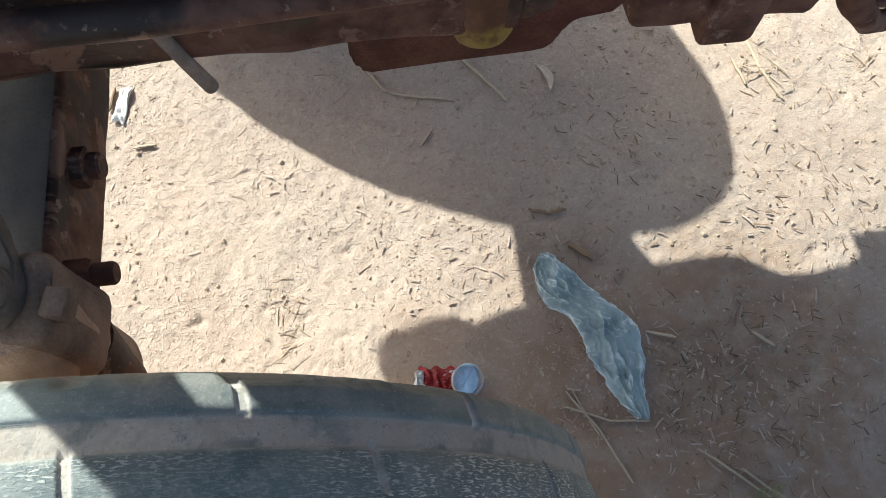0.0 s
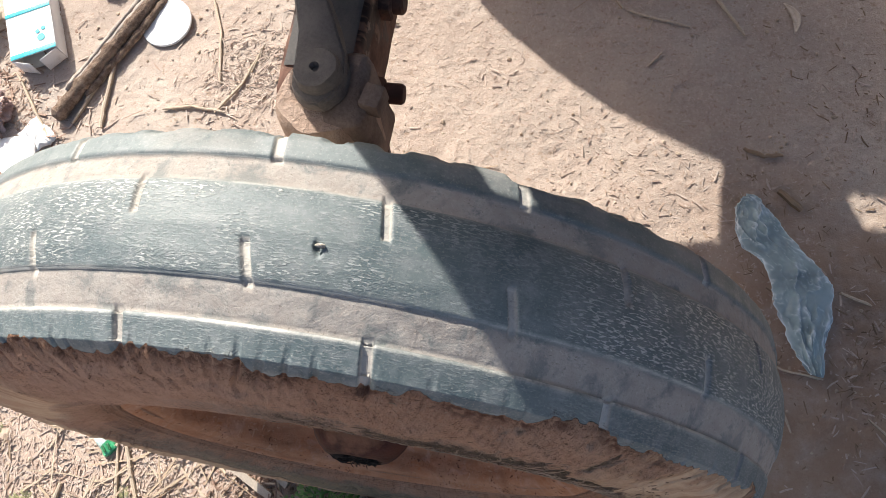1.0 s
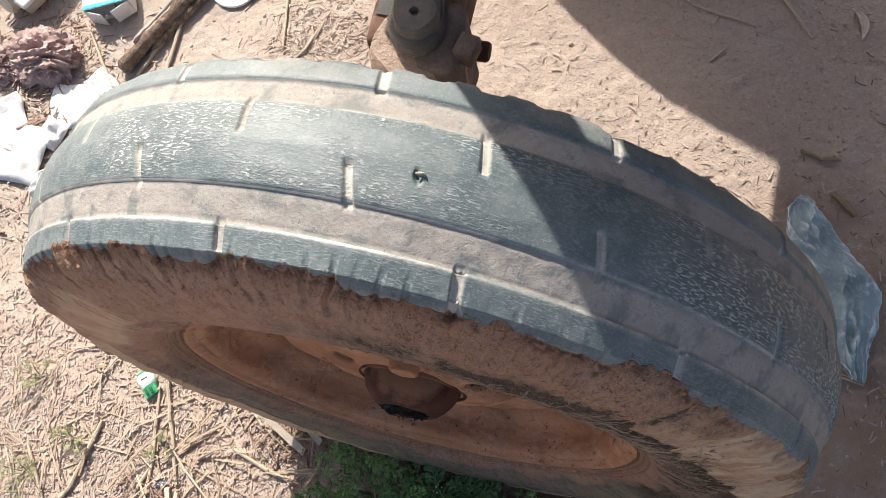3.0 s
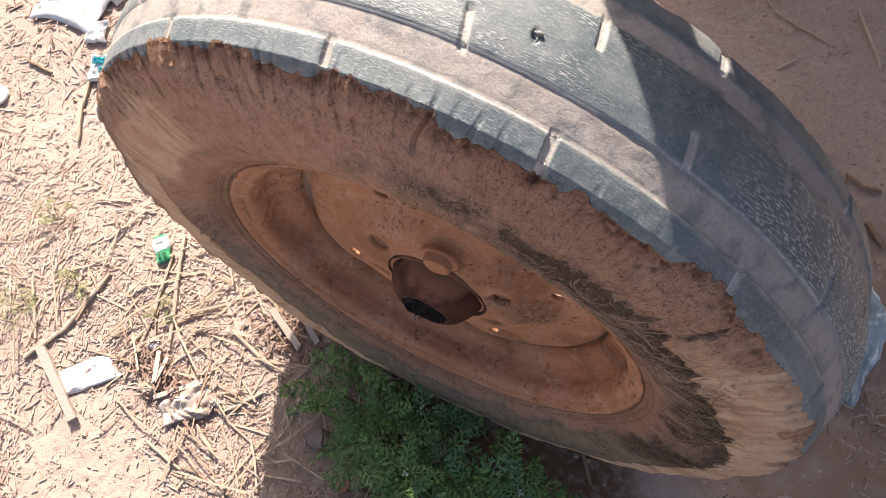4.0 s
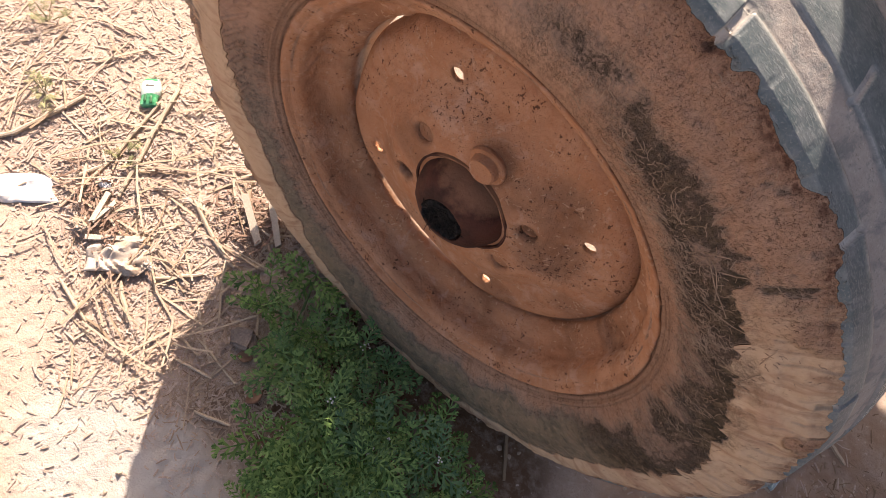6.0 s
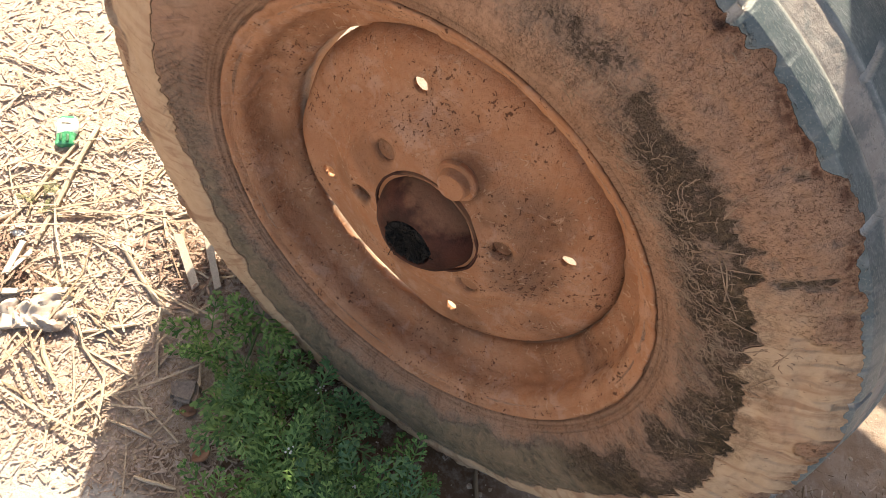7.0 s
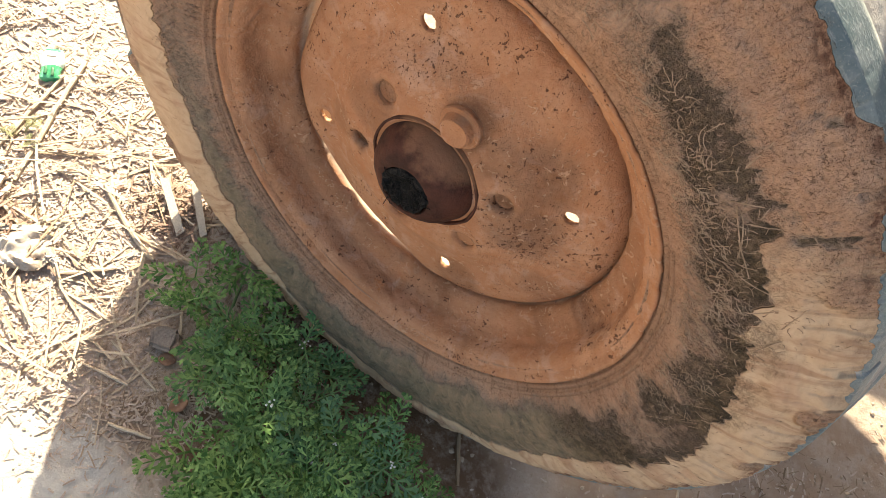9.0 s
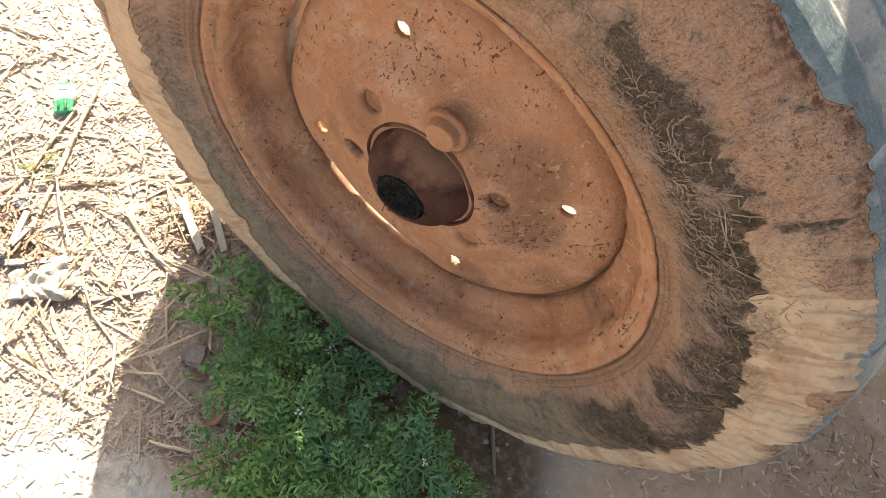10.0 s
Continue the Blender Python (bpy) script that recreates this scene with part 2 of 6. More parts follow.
    skin = n.mix(bare_mask, skin, bare)
    mud = n.mix(n.ramp(broad, 0.3, 0.7), (0.455, 0.255, 0.160), (0.530, 0.335, 0.228))
    mud = n.mix(n.ramp(mid, 0.45, 0.7, 0.0, 0.5), mud, (0.370, 0.196, 0.118))
    mud = n.mix(n.ramp(n.noise(110, 4, 0.65, uv, 1.8), 0.57, 0.66, 0.0, 0.60), mud, (0.150, 0.092, 0.058))
    mud = n.mix(n.ramp(n.noise(260, 3, 0.6, uv, 1.0), 0.58, 0.68, 0.0, 0.35), mud, (0.49, 0.35, 0.25))
    crumb = n.noise(520, 3, 0.7, uv, 0.6)
    mud = n.mix(n.ramp(crumb, 0.50, 0.64, 0.0, 0.22), mud, (0.47, 0.32, 0.22))
    mud = n.mix(n.ramp(crumb, 0.48, 0.37, 0.0, 0.25), mud, (0.19, 0.105, 0.066))
    streak = n.noise(1.0, 4, 0.65, n.place("UV", (170, 26, 1)), 0.5)
    mud = n.mix(n.ramp(streak, 0.54, 0.68, 0.0, 0.36), mud, (0.200, 0.112, 0.072))
    mud = n.mix(n.ramp(streak, 0.44, 0.32, 0.0, 0.30), mud, (0.47, 0.325, 0.225))
    clay = n.mix(n.ramp(mid, 0.3, 0.7), (0.575, 0.425, 0.285), (0.510, 0.362, 0.235))
    smear = n.noise(1.0, 4, 0.6, n.place("UV", (62, 15, 1)), 0.8)
    clay = n.mix(n.ramp(smear, 0.50, 0.68, 0.0, 0.75), clay, (0.350, 0.205, 0.125))
    clay = n.mix(n.ramp(n.noise(13, 4, 0.6, uv, 0.6), 0.52, 0.68, 0.0, 0.55), clay, (0.430, 0.255, 0.165))
    nick = n.math("MULTIPLY", n.ramp(n.noise(1.0, 3, 0.6, n.place("UV", (230, 90, 1)), 1.4), 0.635, 0.665), n.ramp(n.noise(16, 3, 0.6, uv), 0.50, 0.60))
    clay = n.mix(n.math("MULTIPLY", nick, 0.75), clay, (0.150, 0.082, 0.052))
    calm = n.ramp(n.attr("clay"), 0.3, 0.9, 1.0, 0.16)
    mud = n.mix(n.math("MULTIPLY", n.attr("paler_mud"), n.ramp(mid, 0.30, 0.65, 0.95, 0.45)), mud, (0.590, 0.365, 0.252))
    mud = n.mix(n.math("MULTIPLY", n.attr("clay"), 0.96), mud, clay)
    mud = n.mix(n.math("MULTIPLY", n.attr("lip"), n.ramp(n.noise(140, 4, 0.7, uv, 0.6), 0.38, 0.60, 0.25, 0.95)), mud, (0.135, 0.066, 0.044))
    pits = n.math("MULTIPLY", n.ramp(n.noise(330, 3, 0.65, uv, 1.2), 0.59, 0.64), n.ramp(n.noise(30, 3, 0.6, uv), 0.40, 0.62, 0.15, 1.0))
    pits = n.math("MULTIPLY", pits, calm)
    mud = n.mix(n.math("MULTIPLY", pits, 0.70), mud, (0.120, 0.064, 0.040))
    chips = n.ramp(n.math("ADD", n.attr("mud"), n.math("MULTIPLY", n.math("SUBTRACT", nibble, 0.5), 1.2)), 0.38, 0.58)
    mud_mask = n.math("MULTIPLY", chips, n.math("SUBTRACT", 1.0, bare_mask))
    skin = n.mix(mud_mask, skin, mud)
    skin = n.mix(n.math("MULTIPLY", strands, 0.36), skin, (0.33, 0.225, 0.145))
    skin = n.mix(n.math("MULTIPLY", n.attr("letter"), n.ramp(n.noise(300, 3, 0.6, uv), 0.35, 0.6, 0.25, 0.75)), skin, (0.41, 0.295, 0.200))
    skin = n.mix(n.math("MULTIPLY", n.attr("outline"), 0.42), skin, (0.040, 0.032, 0.024))
    n.color(skin)
    craze = n.math("MULTIPLY", n.math("ADD", fleck, n.noise(1.0, 3, 0.6, n.place("UV", (420, 640, 1)), 0.3)), n.math("MULTIPLY", n.attr("crazed"), 0.5))
    coat = n.math("MAXIMUM", mud_mask, n.math("MULTIPLY", bare_mask, n.ramp(n.attr("crust"), 0.0, 1.0, 0.25, 0.9)))
    rough_coat = n.math("MULTIPLY", n.math("ADD", mid, n.math("MULTIPLY", n.noise(170, 4, 0.7, uv, 0.8), 0.8)), n.ramp(coat, 0.0, 1.0, 0.07, 1.0))
    relief = n.math("ADD", rough_coat, n.math("MULTIPLY", n.math("MULTIPLY", crumb, 0.5), coat))
    relief = n.math("MULTIPLY", relief, calm)
    relief = n.math("ADD", relief, n.math("SUBTRACT", n.math("MULTIPLY", strands, 0.55), n.math("MULTIPLY", n.math("MULTIPLY", pits, mud_mask), 0.45)))
    first = n.bump(relief, 0.95, 0.0048)
    n.bump(n.math("ADD", craze, n.math("MULTIPLY", n.math("MULTIPLY", fine, 0.30), n.math("MULTIPLY", calm, n.ramp(n.math("MAXIMUM", coat, n.attr("dust")), 0.0, 0.4, 0.30, 1.0)))), 0.9, 0.0020, first)
    n.rough(n.ramp(n.math("MAXIMUM", coat, n.attr("dust")), 0.0, 1.0, 0.58, 0.95))
    n.link(n.ramp(n.math("MAXIMUM", coat, n.attr("dust")), 0.0, 0.6, 0.70, 0.15), n.shader.inputs["Specular IOR Level"])
    return n.mat


def rust_material(name="dusty_rusted_steel", tint=1.0):
    n = Nodes(name, 0.85, 0.0, specular=0.25)
    broad, mid, fine = n.noise(14, 4), n.noise(70, 5, 0.65), n.noise(500, 3, 0.7)
    base = n.mix(n.ramp(broad, 0.35, 0.68), (0.450 * tint, 0.218 * tint, 0.116 * tint), (0.545 * tint, 0.296 * tint, 0.174 * tint))
    base = n.mix(n.ramp(mid, 0.42, 0.72, 0.0, 0.65), base, (0.430 * tint, 0.178 * tint, 0.076 * tint))
    stain = n.ramp(n.noise(15, 4, 0.6, distort=0.8), 0.54, 0.70, 0.0, 0.42)
    base = n.mix(stain, base, (0.240 * tint, 0.108 * tint, 0.054 * tint))
    base = n.mix(n.ramp(n.noise(34, 4, 0.65, distort=0.5), 0.52, 0.68, 0.0, 0.62), base, (0.56 * tint, 0.350 * tint, 0.248 * tint))
    base = n.mix(n.math("MULTIPLY", n.attr("smudge"), n.ramp(n.noise(60, 4, 0.65), 0.25, 0.55, 0.55, 1.0)), base, (0.118, 0.056, 0.032))
    warped = n.node("ShaderNodeVectorMath")
    warped.operation = "ADD"
    drift = n.node("ShaderNodeTexNoise")
    drift.inputs["Scale"].default_value = 170
    shift = n.node("ShaderNodeVectorMath")
    shift.operation = "SCALE"
    shift.inputs["Scale"].default_value = 0.011
    n.link(n.place(), drift.inputs["Vector"])
    n.link(drift.outputs["Color"], shift.inputs[0])
    n.link(n.place("Object", (1.0, 1.0, 0.62)), warped.inputs[0])
    n.link(shift.outputs["Vector"], warped.inputs[1])
    where = warped.outputs["Vector"]
    cluster = n.ramp(n.noise(15, 5, 0.75), 0.46, 0.66, 0.95, 0.42)
    chosen = n.math("GREATER_THAN", n.cells(290, where, "F1", "Color"), cluster)
    specks = n.math("MULTIPLY", n.ramp(n.cells(290, where), 0.40, 0.30, 0.0, 1.0), chosen)
    small = n.math("MULTIPLY", n.ramp(n.cells(760, where), 0.42, 0.30, 0.0, 0.30), n.math("GREATER_THAN", n.cells(760, where, "F1", "Color"), n.ramp(n.noise(28, 4, 0.7), 0.42, 0.65, 0.93, 0.60)))
    specks = n.math("MAXIMUM", specks, small)
    base = n.mix(n.math("MULTIPLY", specks, 0.85), base, (0.105, 0.042, 0.022))
    bright = n.ramp(n.noise(42, 3, 0.6, distort=0.6), 0.66, 0.72, 0.0, 0.5)
    base = n.mix(n.math("MULTIPLY", bright, n.ramp(n.noise(210, 3), 0.5, 0.6)), base, (0.42, 0.14, 0.035))
    base = n.mix(n.attr("pale"), base, (0.62, 0.52, 0.42))
    grain = n.noise(620, 3, 0.7, distort=0.4)
    base = n.mix(n.ramp(grain, 0.50, 0.64, 0.0, 0.12), base, (0.50 * tint, 0.29 * tint, 0.18 * tint))
    base = n.mix(n.ramp(grain, 0.47, 0.35, 0.0, 0.10), base, (0.17 * tint, 0.075 * tint, 0.038 * tint))
    # flakes of crust stand proud in patches
    flake = n.math("MULTIPLY", n.ramp(n.noise(130, 4, 0.6, distort=1.2), 0.60, 0.63), n.ramp(n.noise(11, 3, 0.6), 0.42, 0.54))
    base = n.mix(n.math("MULTIPLY", flake, 0.65), base, (0.60 * tint, 0.385 * tint, 0.250 * tint))
    n.color(base)
    mid = n.math("ADD", mid, n.math("MULTIPLY", flake, 0.55))
    first = n.bump(n.math("ADD", mid, n.math("MULTIPLY", n.noise(150, 5, 0.75, distort=0.6), 0.8)), 0.6, 0.0045)
    n.bump(n.math("SUBTRACT", n.math("MULTIPLY", n.math("ADD", fine, grain), 0.15), n.math("MULTIPLY", specks, 1.4)), 0.9, 0.0022, first)
    return n.mat


EARTH = ground_material()
TYRE = tyre_material()
RUST = rust_material()


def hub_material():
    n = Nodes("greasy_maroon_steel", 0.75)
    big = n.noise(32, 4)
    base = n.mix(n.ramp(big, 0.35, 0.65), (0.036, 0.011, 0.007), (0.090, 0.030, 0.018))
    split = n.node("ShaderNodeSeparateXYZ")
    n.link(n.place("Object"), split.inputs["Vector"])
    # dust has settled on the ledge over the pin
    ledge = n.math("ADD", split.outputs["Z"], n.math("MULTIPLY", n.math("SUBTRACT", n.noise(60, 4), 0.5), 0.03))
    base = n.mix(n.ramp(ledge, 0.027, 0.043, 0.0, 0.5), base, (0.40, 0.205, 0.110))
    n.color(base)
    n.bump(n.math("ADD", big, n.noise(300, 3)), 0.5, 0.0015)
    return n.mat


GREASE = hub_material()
BLACK = plain("black_grease", (0.006, 0.006, 0.006), (0.022, 0.020, 0.018), 120, 0.9, 0.0, 0.9, 0.004, 300)
CASTING = plain("dusty_grey_casting", (0.200, 0.165, 0.140), (0.300, 0.250, 0.210), 45, 0.85, 0.0, 0.5, 0.0015)


def oxide_material():
    n = Nodes("worn_red_oxide_paint", 0.75)
    broad, mid, fine = n.noise(9, 5, 0.6), n.noise(34, 5, 0.65), n.noise(260, 3, 0.6)
    base = n.mix(n.ramp(mid, 0.35, 0.65), (0.070, 0.032, 0.022), (0.150, 0.078, 0.055))
    base = n.mix(n.ramp(broad, 0.50, 0.58, 0.0, 0.85), base, (0.022, 0.017, 0.015))
    base = n.mix(n.ramp(n.noise(13, 5, 0.7, distort=0.6), 0.56, 0.62, 0.0, 0.75), base, (0.215, 0.125, 0.088))
    base = n.mix(n.ramp(n.noise(60, 4, 0.7), 0.60, 0.66, 0.0, 0.5), base, (0.29, 0.215, 0.17))
    n.color(base)
    n.rough(n.ramp(broad, 0.48, 0.60, 0.8, 0.5))
    n.bump(n.math("ADD", mid, n.math("MULTIPLY", fine, 0.4)), 0.5, 0.0018)
    return n.mat


OXIDE = oxide_material()
SOIL_COAT = plain("caked_earth", (0.33, 0.235, 0.180), (0.43, 0.325, 0.260), 60, 0.95, 0.0, 0.7, 0.003)

MUD_STRAW = plain("muddy_chaff", (0.25, 0.165, 0.105), (0.46, 0.335, 0.230), 60, 0.9, 0.0, 0.3, 0.0005)
# on the steering arm and cap this dark tone stands in for shade
DARK_STEEL = plain("shade_dark_steel", (0.090, 0.080, 0.072), (0.165, 0.140, 0.120), 30, 0.7, 0.0, 0.5, 0.0015)
PALE_CHIP = plain("pale_stone", (0.16, 0.14, 0.12), (0.52, 0.48, 0.42), 200, 0.9, 0.0, 0.4, 0.0005)
# beam top: the hood's shade is put into this dark colour
PLATE_STEEL = plain("shade_dark_plate", (0.060, 0.058, 0.058), (0.105, 0.095, 0.088), 14, 0.75, 0.0, 0.3, 0.0008)


# ---- ground ----
marks_rng = random.Random(17)
MARKS = [(0.145, 0.450, 0.018, 0.006), (-0.085, 0.360, 0.016, 0.006), (0.020, 0.375, 0.012, 0.005), (0.075, 0.350, 0.014, 0.004), (0.000, 0.520, 0.022, 0.003)]
MARKS += [(marks_rng.uniform(-0.2, 0.9), marks_rng.uniform(0.25, 0.8), marks_rng.uniform(0.006, 0.014), marks_rng.uniform(0.002, 0.0045)) for _ in range(26)]


def ground_height(x, y):
    x, y = np.asarray(x, float), np.asarray(y, float)
    near = np.exp(-((x / 2.5) ** 2 + (y / 2.5) ** 2))
    h = 0.020 * (fbm(x * 1.1 + 9, y * 1.1 + 4, 3, 3) - 0.5) + 0.012 * (fbm(x * 7 + 50, y * 7 + 20, 11, 3) - 0.5)
    pits = fbm(x * 38 + 80, y * 38 + 33, 19, 2)
    h = h + 0.0030 * (pits - 0.5) - 0.0015 * smooth(0.70, 0.84, pits) * near
    h = h + 0.0026 * (fbm(x * 120 + 7, y * 120 + 3, 23, 2) - 0.5) * near
    # hoof and heel marks
    for mx, my, size, deep in MARKS:
        d = np.hypot(x - mx, (y - my) * 1.3) + 1.3 * size * (fbm(x * 70 + 3, y * 70 + 9, 27, 2) - 0.5)
        h = h - 0.55 * deep * smooth(size, 0.2 * size, d)
    # the wheel has pressed a shallow hollow
    h = h - 0.022 * np.exp(-((x / 0.16) ** 2 + ((y + 0.02) / 0.10) ** 2))
    return h


def build_ground():
    fine = np.linspace(-1.25, 1.25, 620)
    far = 1.25 + np.cumsum(0.008 * 1.105 ** np.arange(70))
    axis = np.concatenate([-far[::-1], fine, far])
    x, y = np.meshgrid(axis, axis + 0.15, indexing="ij")
    z = ground_height(x, y)
    n = len(axis)
    mesh = raw_mesh("ground", np.stack([x, y, z], -1).reshape(-1, 3), grid_faces(n, n), EARTH)
    litter = smooth(0.08, -0.12, x) * smooth(0.14, -0.02, y) + 0.15 * smooth(0.9, 0.45, np.hypot(x - 0.05, y - 0.42) * 2.2)
    litter = litter * smooth(2.2, 0.9, np.hypot(x + 0.3, y + 0.2) + 0.8 * (fbm(x * 3 + 4, y * 3 + 4, 43, 3) - 0.5))
    attribute(mesh, "litter", np.clip(litter, 0, 1))
    # dark brown patches of ground under the weeds and by the tyre
    brown_patch = smooth(1.15, 0.75, np.hypot((x - 0.11) / 0.25, (y + 0.17) / 0.19) + 0.5 * (fbm(x * 12 + 5, y * 12 + 8, 37, 3) - 0.5))
    brown_patch = np.maximum(brown_patch, 0.8 * smooth(1.2, 0.6, np.hypot((x + 0.215) / 0.09, (y + 0.105) / 0.05)))
    attribute(mesh, "ruddy", smooth(1.35, 0.5, np.hypot((x - 0.60) / 0.34, (y - 0.16) / 0.28) + 0.8 * (fbm(x * 9 + 1, y * 9 + 2, 39, 3) - 0.5)))
    attribute(mesh, "brown_patch", brown_patch)
    attribute(mesh, "ash", smooth(1.2, 0.7, np.hypot((x + 0.07) / 0.15, (y + 0.43) / 0.10) + 0.5 * (fbm(x * 10 + 5, y * 10 + 3, 47, 3) - 0.5)))
    return tagged(new("ground", mesh), "dry tan earth strewn with chopped straw", "ground", kind="structure")


build_ground()


# ---- wheel ----
WHEEL = pose(0, 0, 0.3462, -5.775, 0, 0)
TREAD = [(-0.043, 0.212), (-0.046, 0.222), (-0.049, 0.2265), (-0.0535, 0.234), (-0.0600, 0.246), (-0.0655, 0.262), (-0.0680, 0.280),
         (-0.0675, 0.298), (-0.0645, 0.316), (-0.0600, 0.332), (-0.0565, 0.345), (-0.0540, 0.353), (-0.0505, 0.3585), (-0.0335, 0.3640),
         (-0.0325, 0.3624), (-0.0132, 0.3694), (-0.0122, 0.3712), (0.0, 0.3745), (0.016, 0.3765), (0.032, 0.3760), (0.0445, 0.3735),
         (0.0456, 0.3716), (0.0609, 0.3700), (0.0620, 0.3720), (0.078, 0.3690), (0.084, 0.3640), (0.090, 0.352), (0.096, 0.335),
         (0.102, 0.310), (0.104, 0.290), (0.103, 0.270), (0.098, 0.250), (0.090, 0.235), (0.084, 0.224), (0.079, 0.212)]


def resample(points, step, fine_until=0.0, fine=0.001):
    p = np.array(points)
    s = np.concatenate([[0], np.cumsum(np.hypot(*np.diff(p, axis=0).T))])
    t = np.concatenate([np.arange(0, fine_until, fine), np.linspace(fine_until, s[-1], int((s[-1] - fine_until) / step))])
    return np.interp(t, s, p[:, 0]), np.interp(t, s, p[:, 1]), t


def bars(theta, r, centre, gap, count, r0, r1, width, lean=0.0):
    """Raised strokes in a row round the side wall."""
    out = np.zeros_like(theta)
    for k in range(count):
        d = (theta - radians(centre + k * gap) - lean * (r - r0) + math.pi) % (2 * math.pi) - math.pi
        out = np.maximum(out, smooth(width, width * 0.5, np.abs(d)) * smooth(r0 - 0.0015, r0, r) * smooth(r1 + 0.0015, r1, r))
    return out


def build_tyre(parent, steps=2300, step=0.0021, near=True):
    y, r, s = resample(TREAD, step, 0.155 if near else 0.0, 0.0013)
    dy, dr = np.gradient(y, s), np.gradient(r, s)
    # outward normal of the section
    ny, nr = -dr, dy
    length = np.hypot(ny, nr)
    ny, nr = ny / length, nr / length
    # finer steps over the top, where the camera is near
    wide = np.linspace(0, 1, steps, endpoint=False)
    share = np.interp(np.linspace(0, 360, 3601), (0, 14, 16, 156, 160, 236, 240, 335, 360), (1.8, 1.8, 3.0, 3.0, 1.8, 1.8, 1.0, 1.0, 1.8))
    share = np.concatenate([[0], np.cumsum(share)[:-1]])
    th = np.radians(np.interp(wide * share[-1], share, np.linspace(0, 360, 3601)))
    T, Y = np.meshgrid(th, y, indexing="ij")
    R, S = np.meshgrid(th, r, indexing="ij")[1], np.meshgrid(th, s, indexing="ij")[1]
    deg = np.degrees(T)
    signed = (deg + 180) % 360 - 180
    U = T * 0.37
    turns = T / (2 * math.pi)
    outer = Y < -0.030
    side = smooth(-0.0525, -0.0545, Y)
    push = np.zeros_like(T)
    dust, crazed = np.zeros_like(T), np.zeros_like(T)
    # three ribs with two dust-filled grooves
    for a, b in ((-0.0330, -0.0128), (0.0452, 0.0615)):
        wob = 0.0012 * (fbm(turns * 120, Y * 0 + a * 99, 5, 3, 120) - 0.5)
        dust = np.maximum(dust, smooth(a - 0.0008, a + 0.0008, Y + wob) * smooth(b + 0.0008, b - 0.0008, Y + wob))
        for c in (a, b):
            push -= 0.0009 * smooth(0.0011, 0.0004, np.abs(Y + 0.5 * wob - c)) * (R > 0.34)
    push += dust * 0.0010 * (fbm(turns * 300, S * 200, 8, 3, 300) - 0.35)
    # worn slots
    pitch = 22.5
    slots = np.zeros_like(T)
    for first, a, b, half, lean, deep in ((88.4, -0.0150, 0.0105, 0.40, 40, 0.0024), (77.9, 0.0205, 0.0470, 0.40, 22, 0.0022),
                                          (77.3, -0.0600, -0.0315, 0.50, 16, 0.0030), (88.8, 0.0600, 0.0900, 0.52, 18, 0.0024)):
        d = (deg - first - lean * (Y - a) + pitch / 2) % pitch - pitch / 2
        slot = (R > 0.345) * smooth(half * 1.25, half * 0.75, np.abs(d)) * smooth(a - 0.001, a + 0.001, Y) * smooth(b + 0.001, b - 0.001, Y)
        push -= deep * slot
        dust = np.maximum(dust, slot)
        slots = np.maximum(slots, slot)
    crazed = smooth(-0.012, -0.008, Y) * smooth(0.045, 0.041, Y) * (0.14 + 0.86 * smooth(0.40, 0.64, fbm(turns * 26, S * 22, 21, 3, 26)))
    crazed = np.maximum(crazed, 0.95 * smooth(14, 26, signed) * smooth(66, 54, signed) * smooth(-0.012, -0.008, Y) * smooth(0.045, 0.041, Y))
    crazed = np.maximum(crazed, 0.14 * smooth(-0.0520, -0.0500, Y) * smooth(-0.0335, -0.0350, Y))
    # ragged inner edge of the tread
    edge = fbm(turns * 150, Y * 0 + 3.3, 31, 3, 150)
    push -= 0.004 * smooth(0.076, 0.084, Y) * smooth(0.097, 0.088, Y) * smooth(0.40, 0.75, edge)
    # a nick in the middle rib
    nick = np.hypot((deg - 83.2 - 60 * (Y - 0.0095)) / 0.50, (Y - 0.0095) / 0.0046)
    push -= 0.0035 * smooth(1.0, 0.3, nick)
    # dried mud on the outer shoulder and side wall
    teeth = 0.6 * smooth(0.35, 0.65, vnoise(turns * 84, Y * 0 + 7.7, 41, 84)) + 0.4 * fbm(turns * 130, Y * 0 + 7.7, 41, 3, 130)
    shoulder = s[int(np.argmin(np.hypot(y + 0.0525, r - 0.3555)))]
    edge_s = shoulder + 0.015 * (teeth - 0.42) + 0.006 * (fbm(turns * 420, Y * 0 + 5.1, 43, 2, 420) - 0.5) + 0.003 * np.sin(turns * 2 * math.pi * 3)
    mud = smooth(edge_s + 0.0010, edge_s - 0.0010, S)
    def spots(per_metre, seed, octaves=4):
        count = int(round(1.76 * per_metre))
        return fbm(turns * count, R * per_metre, seed, octaves, count) - 0.5

    rag, rag2 = spots(32, 51), spots(120, 57, 3)
    inside = smooth(0.02, -0.02, Y)
    # bare rubber shows in a ring whose edges wander
    ring_from = np.interp(signed, (-180, -150, -115, -90, -45, -22, 0, 12, 34, 44, 54, 63, 74, 86, 105, 125, 150, 162, 172, 180),
                          (0.232, 0.236, 0.244, 0.248, 0.243, 0.243, 0.243, 0.240, 0.242, 0.242, 0.244, 0.247, 0.250, 0.256, 0.262, 0.252, 0.246, 0.238, 0.232, 0.232))
